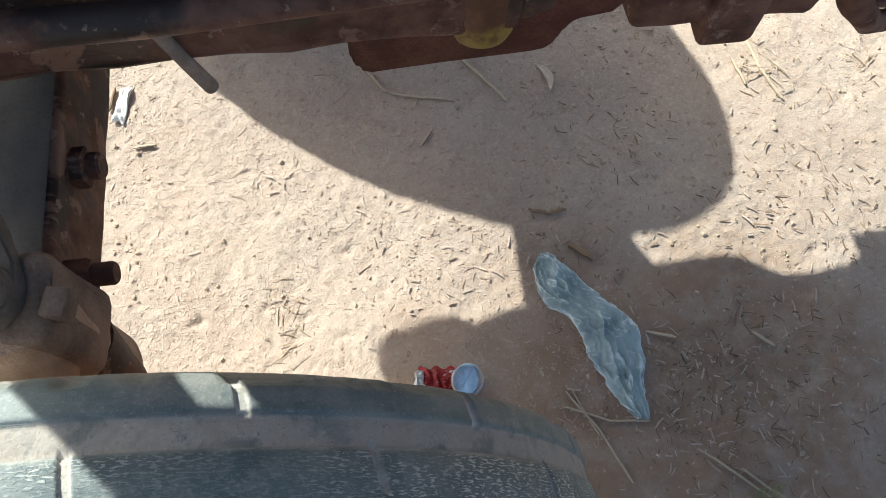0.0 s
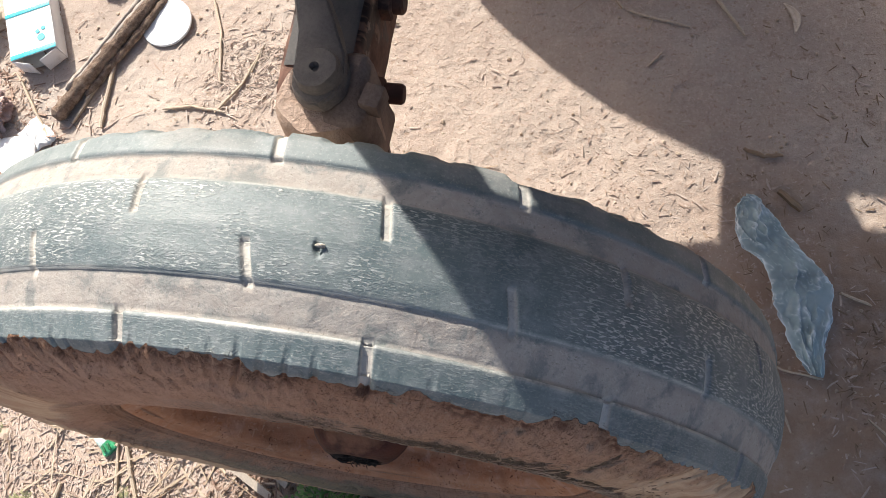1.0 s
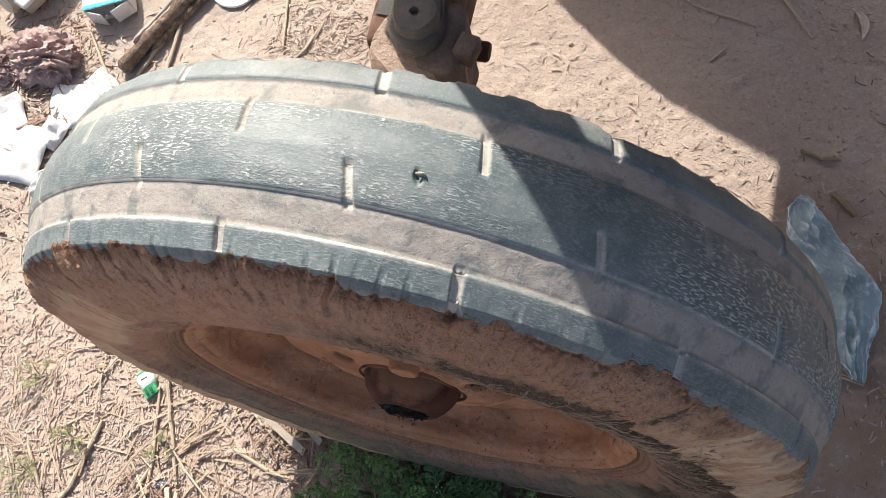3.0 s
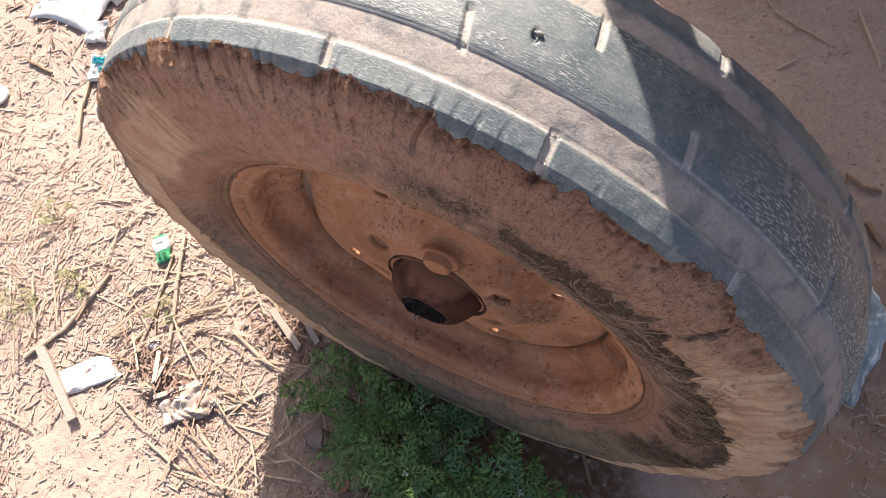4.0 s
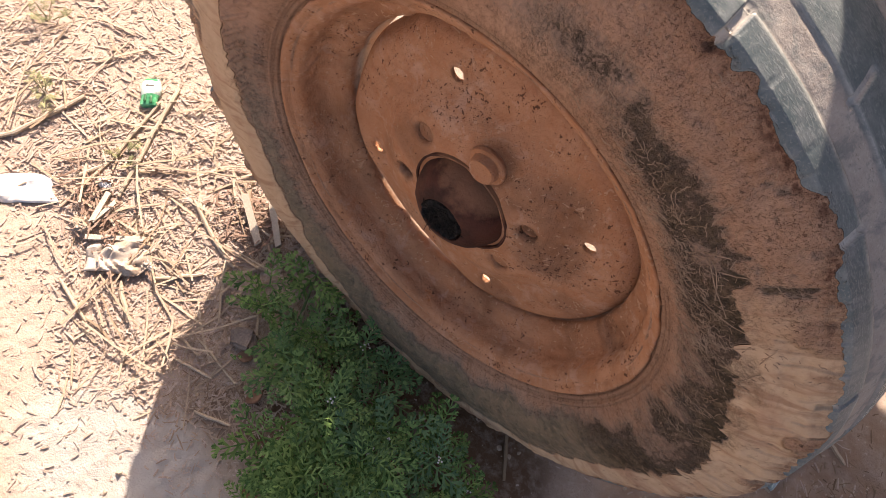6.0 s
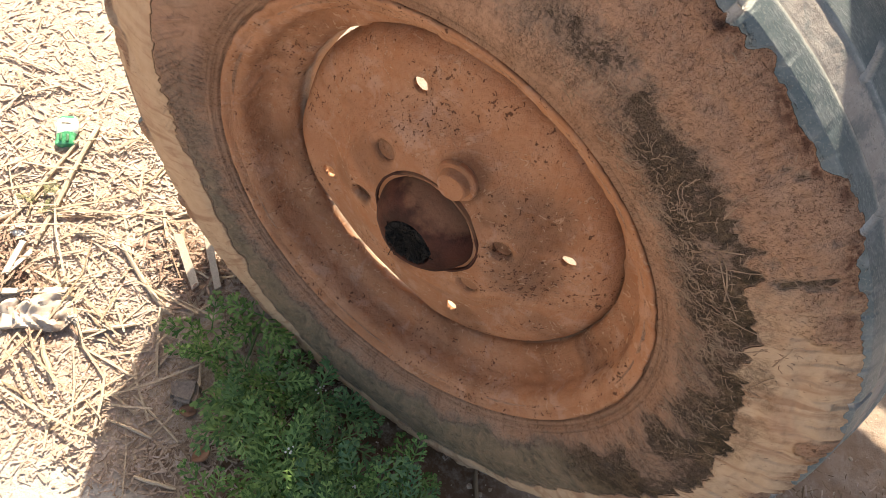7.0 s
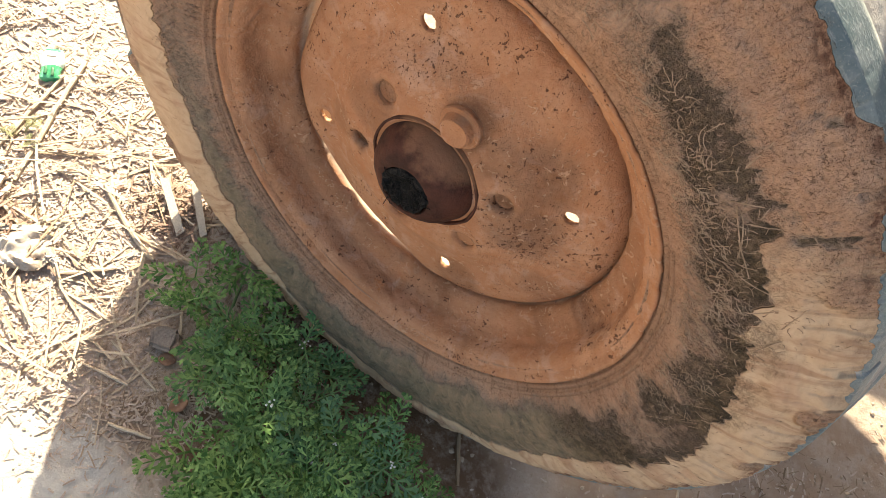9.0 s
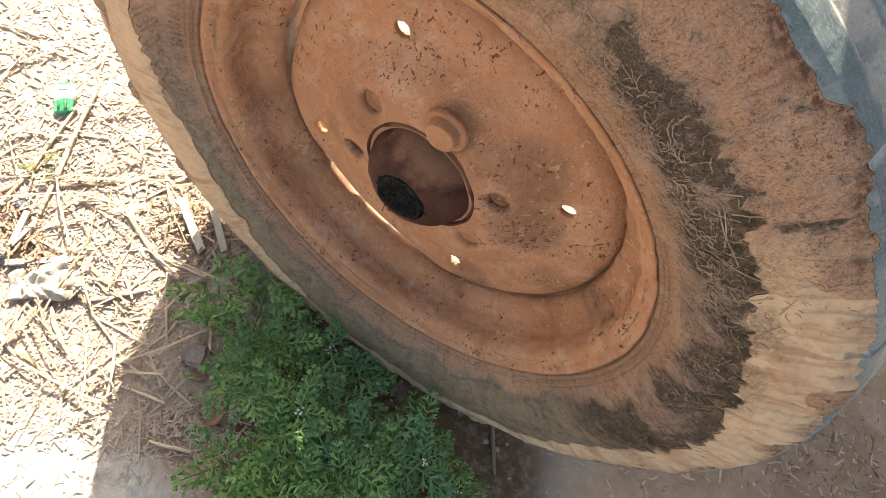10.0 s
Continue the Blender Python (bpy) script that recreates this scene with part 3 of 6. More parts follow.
    ring_to = np.interp(signed, (-180, -165, -150, -135, -115, -90, -60, -35, -22, -12, 2, 12, 21, 34, 44, 54, 74, 86, 105, 125, 150, 165, 180),
                        (0.286, 0.276, 0.264, 0.266, 0.285, 0.303, 0.311, 0.314, 0.306, 0.306, 0.314, 0.303, 0.297, 0.293, 0.302, 0.306, 0.308, 0.312, 0.300, 0.268, 0.276, 0.286, 0.286))
    much = np.interp(signed, (-180, -165, -145, -118, 42, 54, 66, 76, 88, 98, 108, 130, 150, 160, 170, 180), (0.44, 0.58, 0.80, 1.0, 1.0, 0.86, 0.74, 0.66, 0.56, 0.42, 0.22, 0.04, 0.08, 0.16, 0.28, 0.44))
    right = smooth(-28, -8, signed) * smooth(104, 88, signed)
    soft = 0.020 + 0.006 * right
    low_right = right * smooth(64, 50, signed)
    spike = fbm(turns * 210, R * 36, 53, 3, 210) - 0.5
    Rn = R + 0.014 * rag + right * 0.024 * spike + (1 - right) * (0.008 * rag + 0.010 * rag2)
    outer_soft = 0.0025 + 0.006 * smooth(-100, -140, signed) + 0.006 * smooth(150, 165, signed) + 0.016 * right * smooth(48, 66, signed)
    across = (Rn - ring_from) / (ring_to - ring_from)
    bare = much * smooth(ring_from - soft, ring_from + soft, Rn) * smooth(ring_to + outer_soft, ring_to - outer_soft, Rn)
    # darkest along its outer edge low down, mottled everywhere on that side
    bare *= 1 - low_right * 0.28 * smooth(0.95, 0.50, across)
    bare *= 1 - 0.32 * right * smooth(0.0, -0.18, spots(26, 59, 4))
    streaks = smooth(36, 46, signed) * smooth(72, 60, signed) * smooth(0.308, 0.318, R) * smooth(0.352, 0.340, R)
    bare = np.maximum(bare, 0.80 * streaks * smooth(-0.04, 0.16, 0.6 * (fbm(turns * 200, R * 30, 67, 4, 200) - 0.5) + 0.5 * rag))
    fibre = right * smooth(0.243, 0.250, R + 0.01 * rag) * smooth(0.318, 0.290, R + 0.02 * rag)
    bare *= smooth(-0.035, -0.045, Y) * inside
    # soft dark shade painted on the rubber just beyond the mud's edge
    bare = np.maximum(bare, 0.30 * smooth(15, 40, signed) * smooth(120, 95, signed) * smooth(edge_s - 0.001, edge_s + 0.001, S) * smooth(edge_s + 0.0050, edge_s + 0.001, S + 0.012 * rag2) * (Y < -0.0335))
    crust = right
    low = np.maximum(smooth(158, 172, signed), smooth(-8, -22, signed))
    clay = inside * smooth(ring_to - 0.003, ring_to + 0.002, Rn) * np.maximum(low, right * smooth(58, 38, signed))
    top = smooth(122, 142, signed) * smooth(172, 158, signed)
    # the clay breaks up along the outer edge
    broken = smooth(0.318, 0.350, R + 0.05 * (fbm(turns * 60, R * 40, 87, 3, 60) - 0.5)) * smooth(0.42, 0.58, fbm(turns * 46, R * 22, 89, 4, 46))
    clay = clay * (1 - 0.9 * broken)
    clay = np.maximum(clay, 1.0 * inside * top * smooth(0.252, 0.280, R + 0.02 * rag) * smooth(0.344, 0.318, R + 0.02 * rag))
    mud_thick = 0.0016 + 0.0030 * fbm(turns * 90, R * 90, 61, 4, 90) * smooth(0.29, 0.33, R)
    push += (mud * (1 - bare)) * mud_thick * smooth(0.225, 0.245, R) * smooth(0.0, 0.020, edge_s - S)
    # worn buttress ridges below the shoulder
    phase = turns * 150 + 0.9 * fbm(turns * 75, R * 24, 71, 3, 75)
    tooth = np.floor(phase).astype(int) % 150
    depth = np.random.RandomState(14).rand(150)[tooth]
    gap = smooth(0.20, 0.06, np.abs(phase % 1.0 - 0.5))
    reach = 0.312 + 0.022 * np.random.RandomState(15).rand(150)[tooth]
    band = smooth(reach, reach + 0.010, R) * smooth(0.364, 0.352, R) * (Y < -0.03)
    strong = 0.26 + 0.22 * smooth(60, 30, signed) * smooth(-40, -10, signed) + 0.42 * smooth(70, 92, signed) * smooth(179, 165, signed)
    push -= band * strong * (0.0010 + 0.0036 * depth) * gap
    big = fbm(turns * 64, S * 42, 77, 4, 64)
    push += mud * (1 - bare) * smooth(0.285, 0.315, R) * smooth(0.002, 0.022, edge_s - S) * 0.0070 * (big - 0.5)
    lumps = fbm(turns * 240, S * 130, 81, 3, 240)
    push += mud * 0.0036 * (1 - 0.8 * clay) * smooth(0.0, 0.016, edge_s - S) * (lumps - 0.45) * (1 - bare) * smooth(0.25, 0.30, R)
    push += bare * 0.0012 * (fbm(turns * 420, S * 240, 85, 2, 420) - 0.5)
    # clods hang along the edge behind
    behind = smooth(152, 166, deg) * smooth(238, 222, deg)
    push += behind * 0.0050 * smooth(0.52, 0.70, fbm(turns * 90, S * 40, 83, 3, 90)) * smooth(0.325, 0.345, R) * (Y < -0.02)
    # moulded rings and raised unreadable lettering
    for ring in (0.2270, 0.2330):
        push += 0.0014 * smooth(0.0016, 0.0006, np.abs(R - ring)) * (Y < 0)
    writing = bars(T, R, 173, 1.6, 9, 0.240, 0.247, 0.009) + bars(T, R, 162, 4.6, 8, 0.258, 0.284, 0.017, 5.0)
    writing = writing + bars(T, R, 338, 1.25, 14, 0.262, 0.274, 0.008) + bars(T, R, 232, 1.0, 2, 0.246, 0.262, 0.009)
    writing = writing + bars(T, R, 18, 3.4, 6, 0.252, 0.280, 0.016, -3.0) + bars(T, R, 118, 3.6, 6, 0.258, 0.270, 0.006, 3.0)
    small = bars(T, R, 347.5, 1.15, 9, 0.263, 0.275, 0.0022, 3.0) + bars(T, R, 1.5, 2.1, 4, 0.262, 0.279, 0.0024, 6.0) + bars(T, R, 16.0, 1.9, 7, 0.262, 0.284, 0.0026, -8.0)
    writing = writing + small
    push += 0.0013 * np.clip(writing, 0, 1) * (Y < 0)
    written = np.clip(writing, 0, 1)
    # dark edge lines painted round letters and rings, to bring out their relief
    outline = 0.9 * written * (1 - written) * (0.35 + 0.65 * smooth(0.35, 0.6, fbm(turns * 90, R * 50, 95, 3, 90)))
    for ring in (0.2250, 0.2295, 0.2350):
        outline = np.maximum(outline, 0.8 * smooth(0.0014, 0.0004, np.abs(R - ring)) * smooth(0.30, 0.50, fbm(turns * 40, R * 0, 97, 3, 40)))
    outline = outline * (Y < -0.02)
    YY, RR = Y + push * ny[None, :], R + push * nr[None, :]
    co = np.stack([RR * np.cos(T), YY, RR * np.sin(T)], -1).reshape(-1, 3)
    mesh = raw_mesh("tyre", co, grid_faces(steps, len(y), True)[:, ::-1], TYRE)
    dust = np.maximum(dust, 0.35 * smooth(0.055, 0.075, Y) * smooth(0.45, 0.7, fbm(turns * 40, S * 20, 91, 3, 40)))
    dust = np.maximum(dust, 0.8 * smooth(0.086, 0.093, Y))
    attribute(mesh, "dust", dust)
    attribute(mesh, "crazed", crazed)
    attribute(mesh, "mud", mud)
    attribute(mesh, "clay", clay)
    attribute(mesh, "bare", bare)
    attribute(mesh, "crust", crust)
    # the mud is paler over the top and left of the side wall
    attribute(mesh, "paler_mud", smooth(72, 104, signed) * smooth(186, 168, signed) * smooth(0.236, 0.252, R) * smooth(0.350, 0.335, R) * (Y < 0))
    attribute(mesh, "fibre", fibre * (Y < 0))
    attribute(mesh, "outline", outline)
    attribute(mesh, "letter", np.clip(small, 0, 1) * (Y < 0) * smooth(0.30, 0.55, fbm(turns * 120, R * 90, 109, 3, 120)))
    # pale dust and painted edge highlights along the ribs, and in the slots
    pale_line = smooth(0.0017, 0.0006, np.abs(Y + 0.0346)) + 0.6 * smooth(0.0014, 0.0005, np.abs(Y + 0.0116)) + 0.5 * smooth(0.0014, 0.0005, np.abs(Y - 0.0440))
    attribute(mesh, "pale_line", np.clip(np.maximum(pale_line, 0.8 * slots), 0, 1) * (R > 0.345) * (0.35 + 0.65 * smooth(0.35, 0.6, fbm(turns * 60, Y * 0 + 1.5, 103, 3, 60))))
    # dark crumbs along the mud's upper lip, painted for its unlit edge
    attribute(mesh, "lip", smooth(0.013, 0.002, edge_s - S) * mud * (0.4 + 0.6 * smooth(0.35, 0.6, fbm(turns * 70, S * 60, 99, 3, 70))))
    uv_layer(mesh, U, S)
    return mesh_part("tyre", mesh, parent, "worn ribbed tyre, bare tread and mud-caked side wall")


def side_wall(r):
    """How far out the side wall stands at a radius."""
    p = np.array(TREAD[:13])
    return float(np.interp(r, p[:, 1], p[:, 0]))


def build_clinging_straw(parent):
    """Curled chaff and straws stuck in the mud of the side wall."""
    rng = random.Random(31)
    bm = bmesh.new()
    for k in range(1300):
        if k < 1100:
            a, r = rng.triangular(-6, 90, 34), rng.gauss(0.268, 0.014)
            size, thick = 0.0014 + 0.0052 * rng.random() ** 2.4, rng.uniform(0.00018, 0.00036)
        elif k < 1285:
            a, r = rng.uniform(-25, 84), rng.uniform(0.300, 0.345)
            size, thick = 0.0012 + 0.0045 * rng.random() ** 2, rng.uniform(0.0002, 0.0004)
        else:
            a, r = rng.uniform(30, 66), rng.uniform(0.285, 0.330)
            size, thick = rng.uniform(0.008, 0.020), 0.00045
        r = min(max(r, 0.246), 0.345)
        turn, bend, hook = rng.uniform(0, 2 * math.pi), rng.uniform(-0.4, 0.4) * size * (0.3 if k >= 1285 else 1), rng.uniform(-0.25, 0.25) * size * (0.0 if k >= 1285 else 1)
        way = []
        for t in (-1, -0.5, 0.0, 0.5, 1):
            u, v = t * size, bend * (1 - t * t) + hook * t * (1 - t * t)
            du, dv = u * math.cos(turn) - v * math.sin(turn), u * math.sin(turn) + v * math.cos(turn)
            rr, aa = r + dv, radians(a) + du / r
            way.append((rr * math.cos(aa), side_wall(rr) - 0.0010 - 0.0010 * rng.random(), rr * math.sin(aa)))
        tube_bm(way, thick, 4, bm)
    return tagged(part("clinging_straw", bm, MUD_STRAW, parent, "curled chaff stuck in the mud"), kind="stuff")


AXIS = Matrix.Rotation(radians(90), 4, "X")   # turns the lathe's axis to minus y


def build_rim(parent):
    shape = [(-0.0405, 0.2105), (-0.0475, 0.2180), (-0.0500, 0.2215), (-0.0485, 0.2240), (-0.0455, 0.2225), (-0.0445, 0.2150), (-0.0400, 0.2070),
             (-0.0340, 0.2040), (-0.0170, 0.2010), (-0.0100, 0.1960), (-0.0030, 0.1800), (0.0030, 0.1755), (0.0400, 0.1745), (0.0460, 0.1790),
             (0.0540, 0.2000), (0.0700, 0.2040), (0.0780, 0.2080), (0.0820, 0.2160), (0.0850, 0.2240), (0.0880, 0.2240), (0.0850, 0.2120),
             (0.0760, 0.2110), (0.0640, 0.2100), (0.0500, 0.2080), (0.0420, 0.1850), (0.0380, 0.1785), (0.0040, 0.1790), (-0.0080, 0.2050),
             (-0.0200, 0.2085), (-0.0405, 0.2105)]
    y, r, s = resample(shape, 0.0026)
    steps = 420
    th = np.linspace(0, 2 * math.pi, steps, endpoint=False)
    T, Y = np.meshgrid(th, y, indexing="ij")
    R = np.meshgrid(th, r, indexing="ij")[1]
    turns = T / (2 * math.pi)
    lump = 0.0030 * (fbm(turns * 40, R * 90 + Y * 70, 101, 4, 40) - 0.5) + 0.0016 * smooth(0.55, 0.75, fbm(turns * 110, R * 60 + Y * 120, 103, 3, 110))
    R = R - lump + 0.0016 * (fbm(turns * 9, Y * 8, 105, 3, 9) - 0.5)
    Y = Y + 0.0012 * (fbm(turns * 18, R * 20, 111, 2, 18) - 0.5)
    co = np.stack([R * np.cos(T), Y, R * np.sin(T)], -1).reshape(-1, 3)
    mesh = raw_mesh("rim", co, grid_faces(steps, len(y), True)[:, ::-1], RUST)
    # the rim is paler inside, behind the disc
    attribute(mesh, "pale", 0.85 * smooth(0.007, 0.014, Y) * smooth(0.178, 0.1765, R))
    well = smooth(-0.012, -0.004, Y) * smooth(0.004, -0.001, Y)
    deg = np.degrees(T)
    stain = np.zeros_like(T)
    for at, wide, deep in ((206, 7, 0.42), (180, 6, 0.35), (158, 8, 0.40), (232, 6, 0.2), (294, 7, 0.5), (330, 9, 0.5), (353, 10, 0.55), (20, 7, 0.6)):
        d = ((deg - at + 180) % 360 - 180) / wide
        stain = np.maximum(stain, deep * np.exp(-d * d))
    stain = stain * smooth(-0.030, -0.014, Y) * smooth(0.020, 0.008, Y) * smooth(0.30, 0.55, fbm(turns * 50, Y * 60 + R * 40, 119, 4, 50))
    attribute(mesh, "smudge", np.clip(stain + 0.12 * well + 0.16 * smooth(0.52, 0.72, fbm(turns * 22, Y * 40, 117, 3, 22)) * smooth(0.219, 0.214, R), 0, 1))
    return mesh_part("rim", mesh, parent)


HOLES = [(0.131, 120.0), (0.131, 28.5), (0.132, -61.0), (0.132, -149.0)]


def build_disc(parent):
    shape = [(0.036, -0.0200), (0.058, -0.0215), (0.066, -0.0205), (0.090, -0.0165), (0.108, -0.0065), (0.120, -0.0010), (0.140, 0.0010),
             (0.152, 0.0030), (0.159, 0.0075), (0.1635, 0.0150), (0.1665, 0.0250)]
    steps = 900
    p = np.array(shape)
    r1 = np.arange(0.036, 0.1667, 0.0013)
    y1 = np.interp(r1, p[:, 0], p[:, 1])
    y1 = np.convolve(np.pad(y1, 2, "edge"), np.ones(5) / 5, "valid")
    th = np.linspace(0, 2 * math.pi, steps, endpoint=False)
    T, R = np.meshgrid(th, r1, indexing="ij")
    Y = np.meshgrid(th, y1, indexing="ij")[1]
    turns = T / (2 * math.pi)
    # four flats round the edge leave slits to the rim, midway between the holes
    near = np.abs((np.degrees(T) - 74.0 + 45.0) % 90.0 - 45.0)
    which = np.floor(((np.degrees(T) - 74.0 + 45.0) % 360.0) / 90.0).astype(int)
    flat = np.array([0.017, 0.015, 0.0225, 0.0])[which]
    shrink = 1.0 - flat * smooth(30, 12, near) * smooth(0.085, 0.160, R)
    shut = 1.0 - np.minimum(1.0, flat * 40.0) * smooth(36, 22, near)
    grow = 1.0 + 0.048 * shut * smooth(0.110, 0.165, R)
    bulge = -0.0030 * smooth(26, 40, near) * smooth(0.120, 0.145, R) * smooth(0.165, 0.150, R)
    RR = R * shrink * grow
    Y = Y + 0.0048 * (fbm(turns * 11, R * 26, 123, 3, 11) - 0.5) + bulge + 0.0016 * (fbm(turns * 24, R * 60, 121, 4, 24) - 0.5)
    dents = ((0.075, 148), (0.075, 208), (0.075, 268), (0.075, 328), (0.075, 28))
    X, Z = RR * np.cos(T), RR * np.sin(T)
    for r0, a in dents:
        d = np.hypot(X - r0 * math.cos(radians(a)), Z - r0 * math.sin(radians(a)))
        Y = Y + (0.0070 if a in (208, 28) else 0.0040) * smooth(0.0138, 0.0118, d) - 0.0006 * smooth(0.003, 0.0, np.abs(d - 0.0150))
    keep = np.ones(T.shape, bool)
    for r0, a in HOLES:
        cx, cz = r0 * math.cos(radians(a)), r0 * math.sin(radians(a))
        d = np.hypot(X - cx, Z - cz)
        hole = 0.0068
        ring = (d < hole + 0.0011)
        f = np.where(ring & (d > 1e-6), np.maximum(hole, d) / np.maximum(d, 1e-6), 1.0)
        inside = d < hole - 0.0008
        keep &= ~inside
        f = np.where(inside, 1.0, f)
        X, Z = cx + (X - cx) * f, cz + (Z - cz) * f
        Y = Y - 0.0012 * smooth(0.0115, 0.0075, d)
    co = np.stack([X, Y, Z], -1).reshape(-1, 3)
    faces = grid_faces(steps, len(r1), True)
    faces = faces[keep.reshape(-1)[faces].all(axis=1)]
    mesh = raw_mesh("disc", co, faces, RUST)
    smudge = np.zeros_like(X)
    for r0, a, size, depth in ((0.075, 148, 0.013, 0.55), (0.075, 208, 0.012, 1.0), (0.075, 28, 0.011, 0.75), (0.075, 268, 0.014, 0.25), (0.075, 328, 0.012, 0.35),
                               (0.072, 168, 0.026, 0.35), (0.076, 84, 0.024, 0.75), (0.098, 12, 0.036, 0.45), (0.110, 45, 0.034, 0.45), (0.082, 60, 0.020, 0.40), (0.100, 205, 0.020, 0.30), (0.150, 305, 0.026, 0.45), (0.150, 345, 0.024, 0.35)):
        d = np.hypot(X - r0 * math.cos(radians(a)), Z - r0 * math.sin(radians(a)))
        smudge = np.maximum(smudge, depth * smooth(size * 1.25, size * 0.6, d + 0.010 * (fbm(X * 60 + 9, Z * 60 + 9, 127, 3) - 0.5)))
    smudge = np.maximum(smudge, 0.55 * smooth(0.156, 0.163, R) * smooth(0.35, 0.6, fbm(turns * 26, R * 30, 129, 3, 26)))
    attribute(mesh, "smudge", smudge)
    ob = mesh_part("disc", mesh, parent, "dished steel disc coated with orange-brown dust")
    skin = ob.modifiers.new("thickness", "SOLIDIFY")
    skin.thickness, skin.offset = 0.0045, -1.0
    return ob


def build_hub(parent):
    bm = lathe_bm([(0.018, 0.0560), (0.0250, 0.0560), (0.0278, 0.0548), (0.0278, 0.0528), (0.0238, 0.0516), (0.0234, 0.0500), (0.0290, 0.0486), (0.0395, 0.0445),
                   (0.0470, 0.0385), (0.0525, 0.0315), (0.0548, 0.0262), (0.0548, 0.0240), (0.0530, 0.0230), (0.0300, 0.0215), (0.0300, 0.001)], 64, AXIS, closed=False)
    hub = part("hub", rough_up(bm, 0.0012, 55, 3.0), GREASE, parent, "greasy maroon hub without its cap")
    bm = lathe_bm([(0.046, 0.0226), (0.0530, 0.0232), (0.0562, 0.0222), (0.0566, 0.0195), (0.0520, 0.0150), (0.0505, 0.0100), (0.0520, 0.004)], 72, AXIS)
    part("bearing_grease", rough_up(rough_up(bm, 0.0034, 90, 8.0), 0.0022, 320, 3.0), BLACK, parent, "black caked grease in the open hub")
    bm = bmesh.new()
    rng = random.Random(5)
    for k in range(70):
        a, r = rng.uniform(0, 2 * math.pi), rng.uniform(0.008, 0.023)
        c = Vector((r * math.cos(a), -0.0530 - rng.uniform(0, 0.005), r * math.sin(a)))
        d = Vector((rng.uniform(-1, 1), rng.uniform(-0.5, 0.1), rng.uniform(-1, 1))).normalized() * rng.uniform(0.003, 0.009)
        tube_bm([c - d, c + Vector((0, -0.001, 0)), c + d], 0.0004, 5, bm)
    tagged(part("grease_tuft", bm, BLACK, parent), kind="stuff")
    return hub


TRACTOR = thing("tractor", pose(0.4, 0.6, 0.0), "parked tractor with rusty brown underbody and worn muddy front wheel", "tractor")


def assembly(name, m, label):
    """A unit of the tractor, such as a wheel, that holds its own parts."""
    ob = new(name)
    ob.parent = TRACTOR
    ob.matrix_parent_inverse = TRACTOR.matrix_world.inverted()
    ob.matrix_world = m
    ob.empty_display_size = 0.05
    return tagged(ob, label)


def build_wheel():
    wheel = assembly("front_wheel", WHEEL, "front wheel with worn muddy tyre and rusty disc")
    build_tyre(wheel)
    build_rim(wheel)
    build_disc(wheel)
    build_hub(wheel)
    build_clinging_straw(wheel)
    chip = bmesh.new()
    bmesh.ops.create_icosphere(chip, subdivisions=2, radius=1.0)
    a = radians(83.0)
    for v in chip.verts:
        q = v.co * (1 + 0.35 * noise.noise(v.co * 1.7))
        v.co = Vector((0.3770 * math.cos(a) + 0.0034 * q.x, 0.0110 + 0.0013 * q.y, 0.3765 * math.sin(a) + 0.0016 * q.z))
    part("stone_chip", chip, PALE_CHIP, wheel, "pale stone chip wedged in the tread")
    # one bolt head stands proud, the rest are sunk under dirt
    for k, angle in enumerate((88, 148, 208, 268, 328, 28)):
        a = radians(angle)
        far = 0.0710 if k == 0 else 0.0735
        m = Matrix.Translation((far * math.cos(a), -0.0200 if k == 0 else -0.0185, far * math.sin(a))) @ AXIS
        if k == 0:
            bm = lathe_bm([(-0.002, 0.0195), (0.0040, 0.0195), (0.0054, 0.0184), (0.0058, 0.0150), (0.0064, 0.0146), (0.0120, 0.0140), (0.0136, 0.0124), (0.0132, 0.006), (0.0134, 0.001)], 40, m)
            part("bolt_head", rough_up(bm, 0.0007, 90, 4), RUST, wheel)
        else:
            sunk = 0.0035 if angle in (208, 28) else 0.0
            bm = lathe_bm([(-0.0090, 0.0110), (-0.0030 - sunk, 0.0112), (-0.0020 - sunk, 0.0100), (-0.0016 - sunk, 0.005), (-0.0014 - sunk, 0.001)], 28, m)
            part("bolt_plug", rough_up(bm, 0.0008, 90, k), RUST, wheel)
    return wheel


build_wheel()


def build_far_wheel():
    """The wheel at the axle's other end, known by its shadow."""
    wheel = assembly("front_wheel", pose(0.001, 1.258, 0.350, 4.5, 0, 180), "matching front wheel at the axle's far end")
    build_tyre(wheel, 240, 0.008, False)
    bm = lathe_bm([(0.045, 0.222), (0.040, 0.205), (0.005, 0.178), (-0.04, 0.178), (-0.07, 0.206), (-0.085, 0.222)], 64, AXIS, closed=False)
    part("rim", bm, RUST, wheel)
    bm = lathe_bm([(-0.016, 0.180), (-0.004, 0.160), (0.0, 0.120), (0.018, 0.090), (0.021, 0.050), (0.050, 0.034), (0.055, 0.030)], 64, AXIS)
    part("disc", bm, RUST, wheel)


build_far_wheel()


# ---- axle, steering and tractor body ----
def hex_head(m, radius, height, bm=None):
    return lathe_bm([(0, radius), (height * 0.85, radius), (height, radius * 0.86)], 6, m, bm)


TO_X = Matrix.Rotation(radians(90), 4, "Y")


BROWN_CAST = plain("brown_dusty_casting", (0.135, 0.098, 0.078), (0.240, 0.180, 0.145), 30, 0.85, 0.0, 0.5, 0.0015)


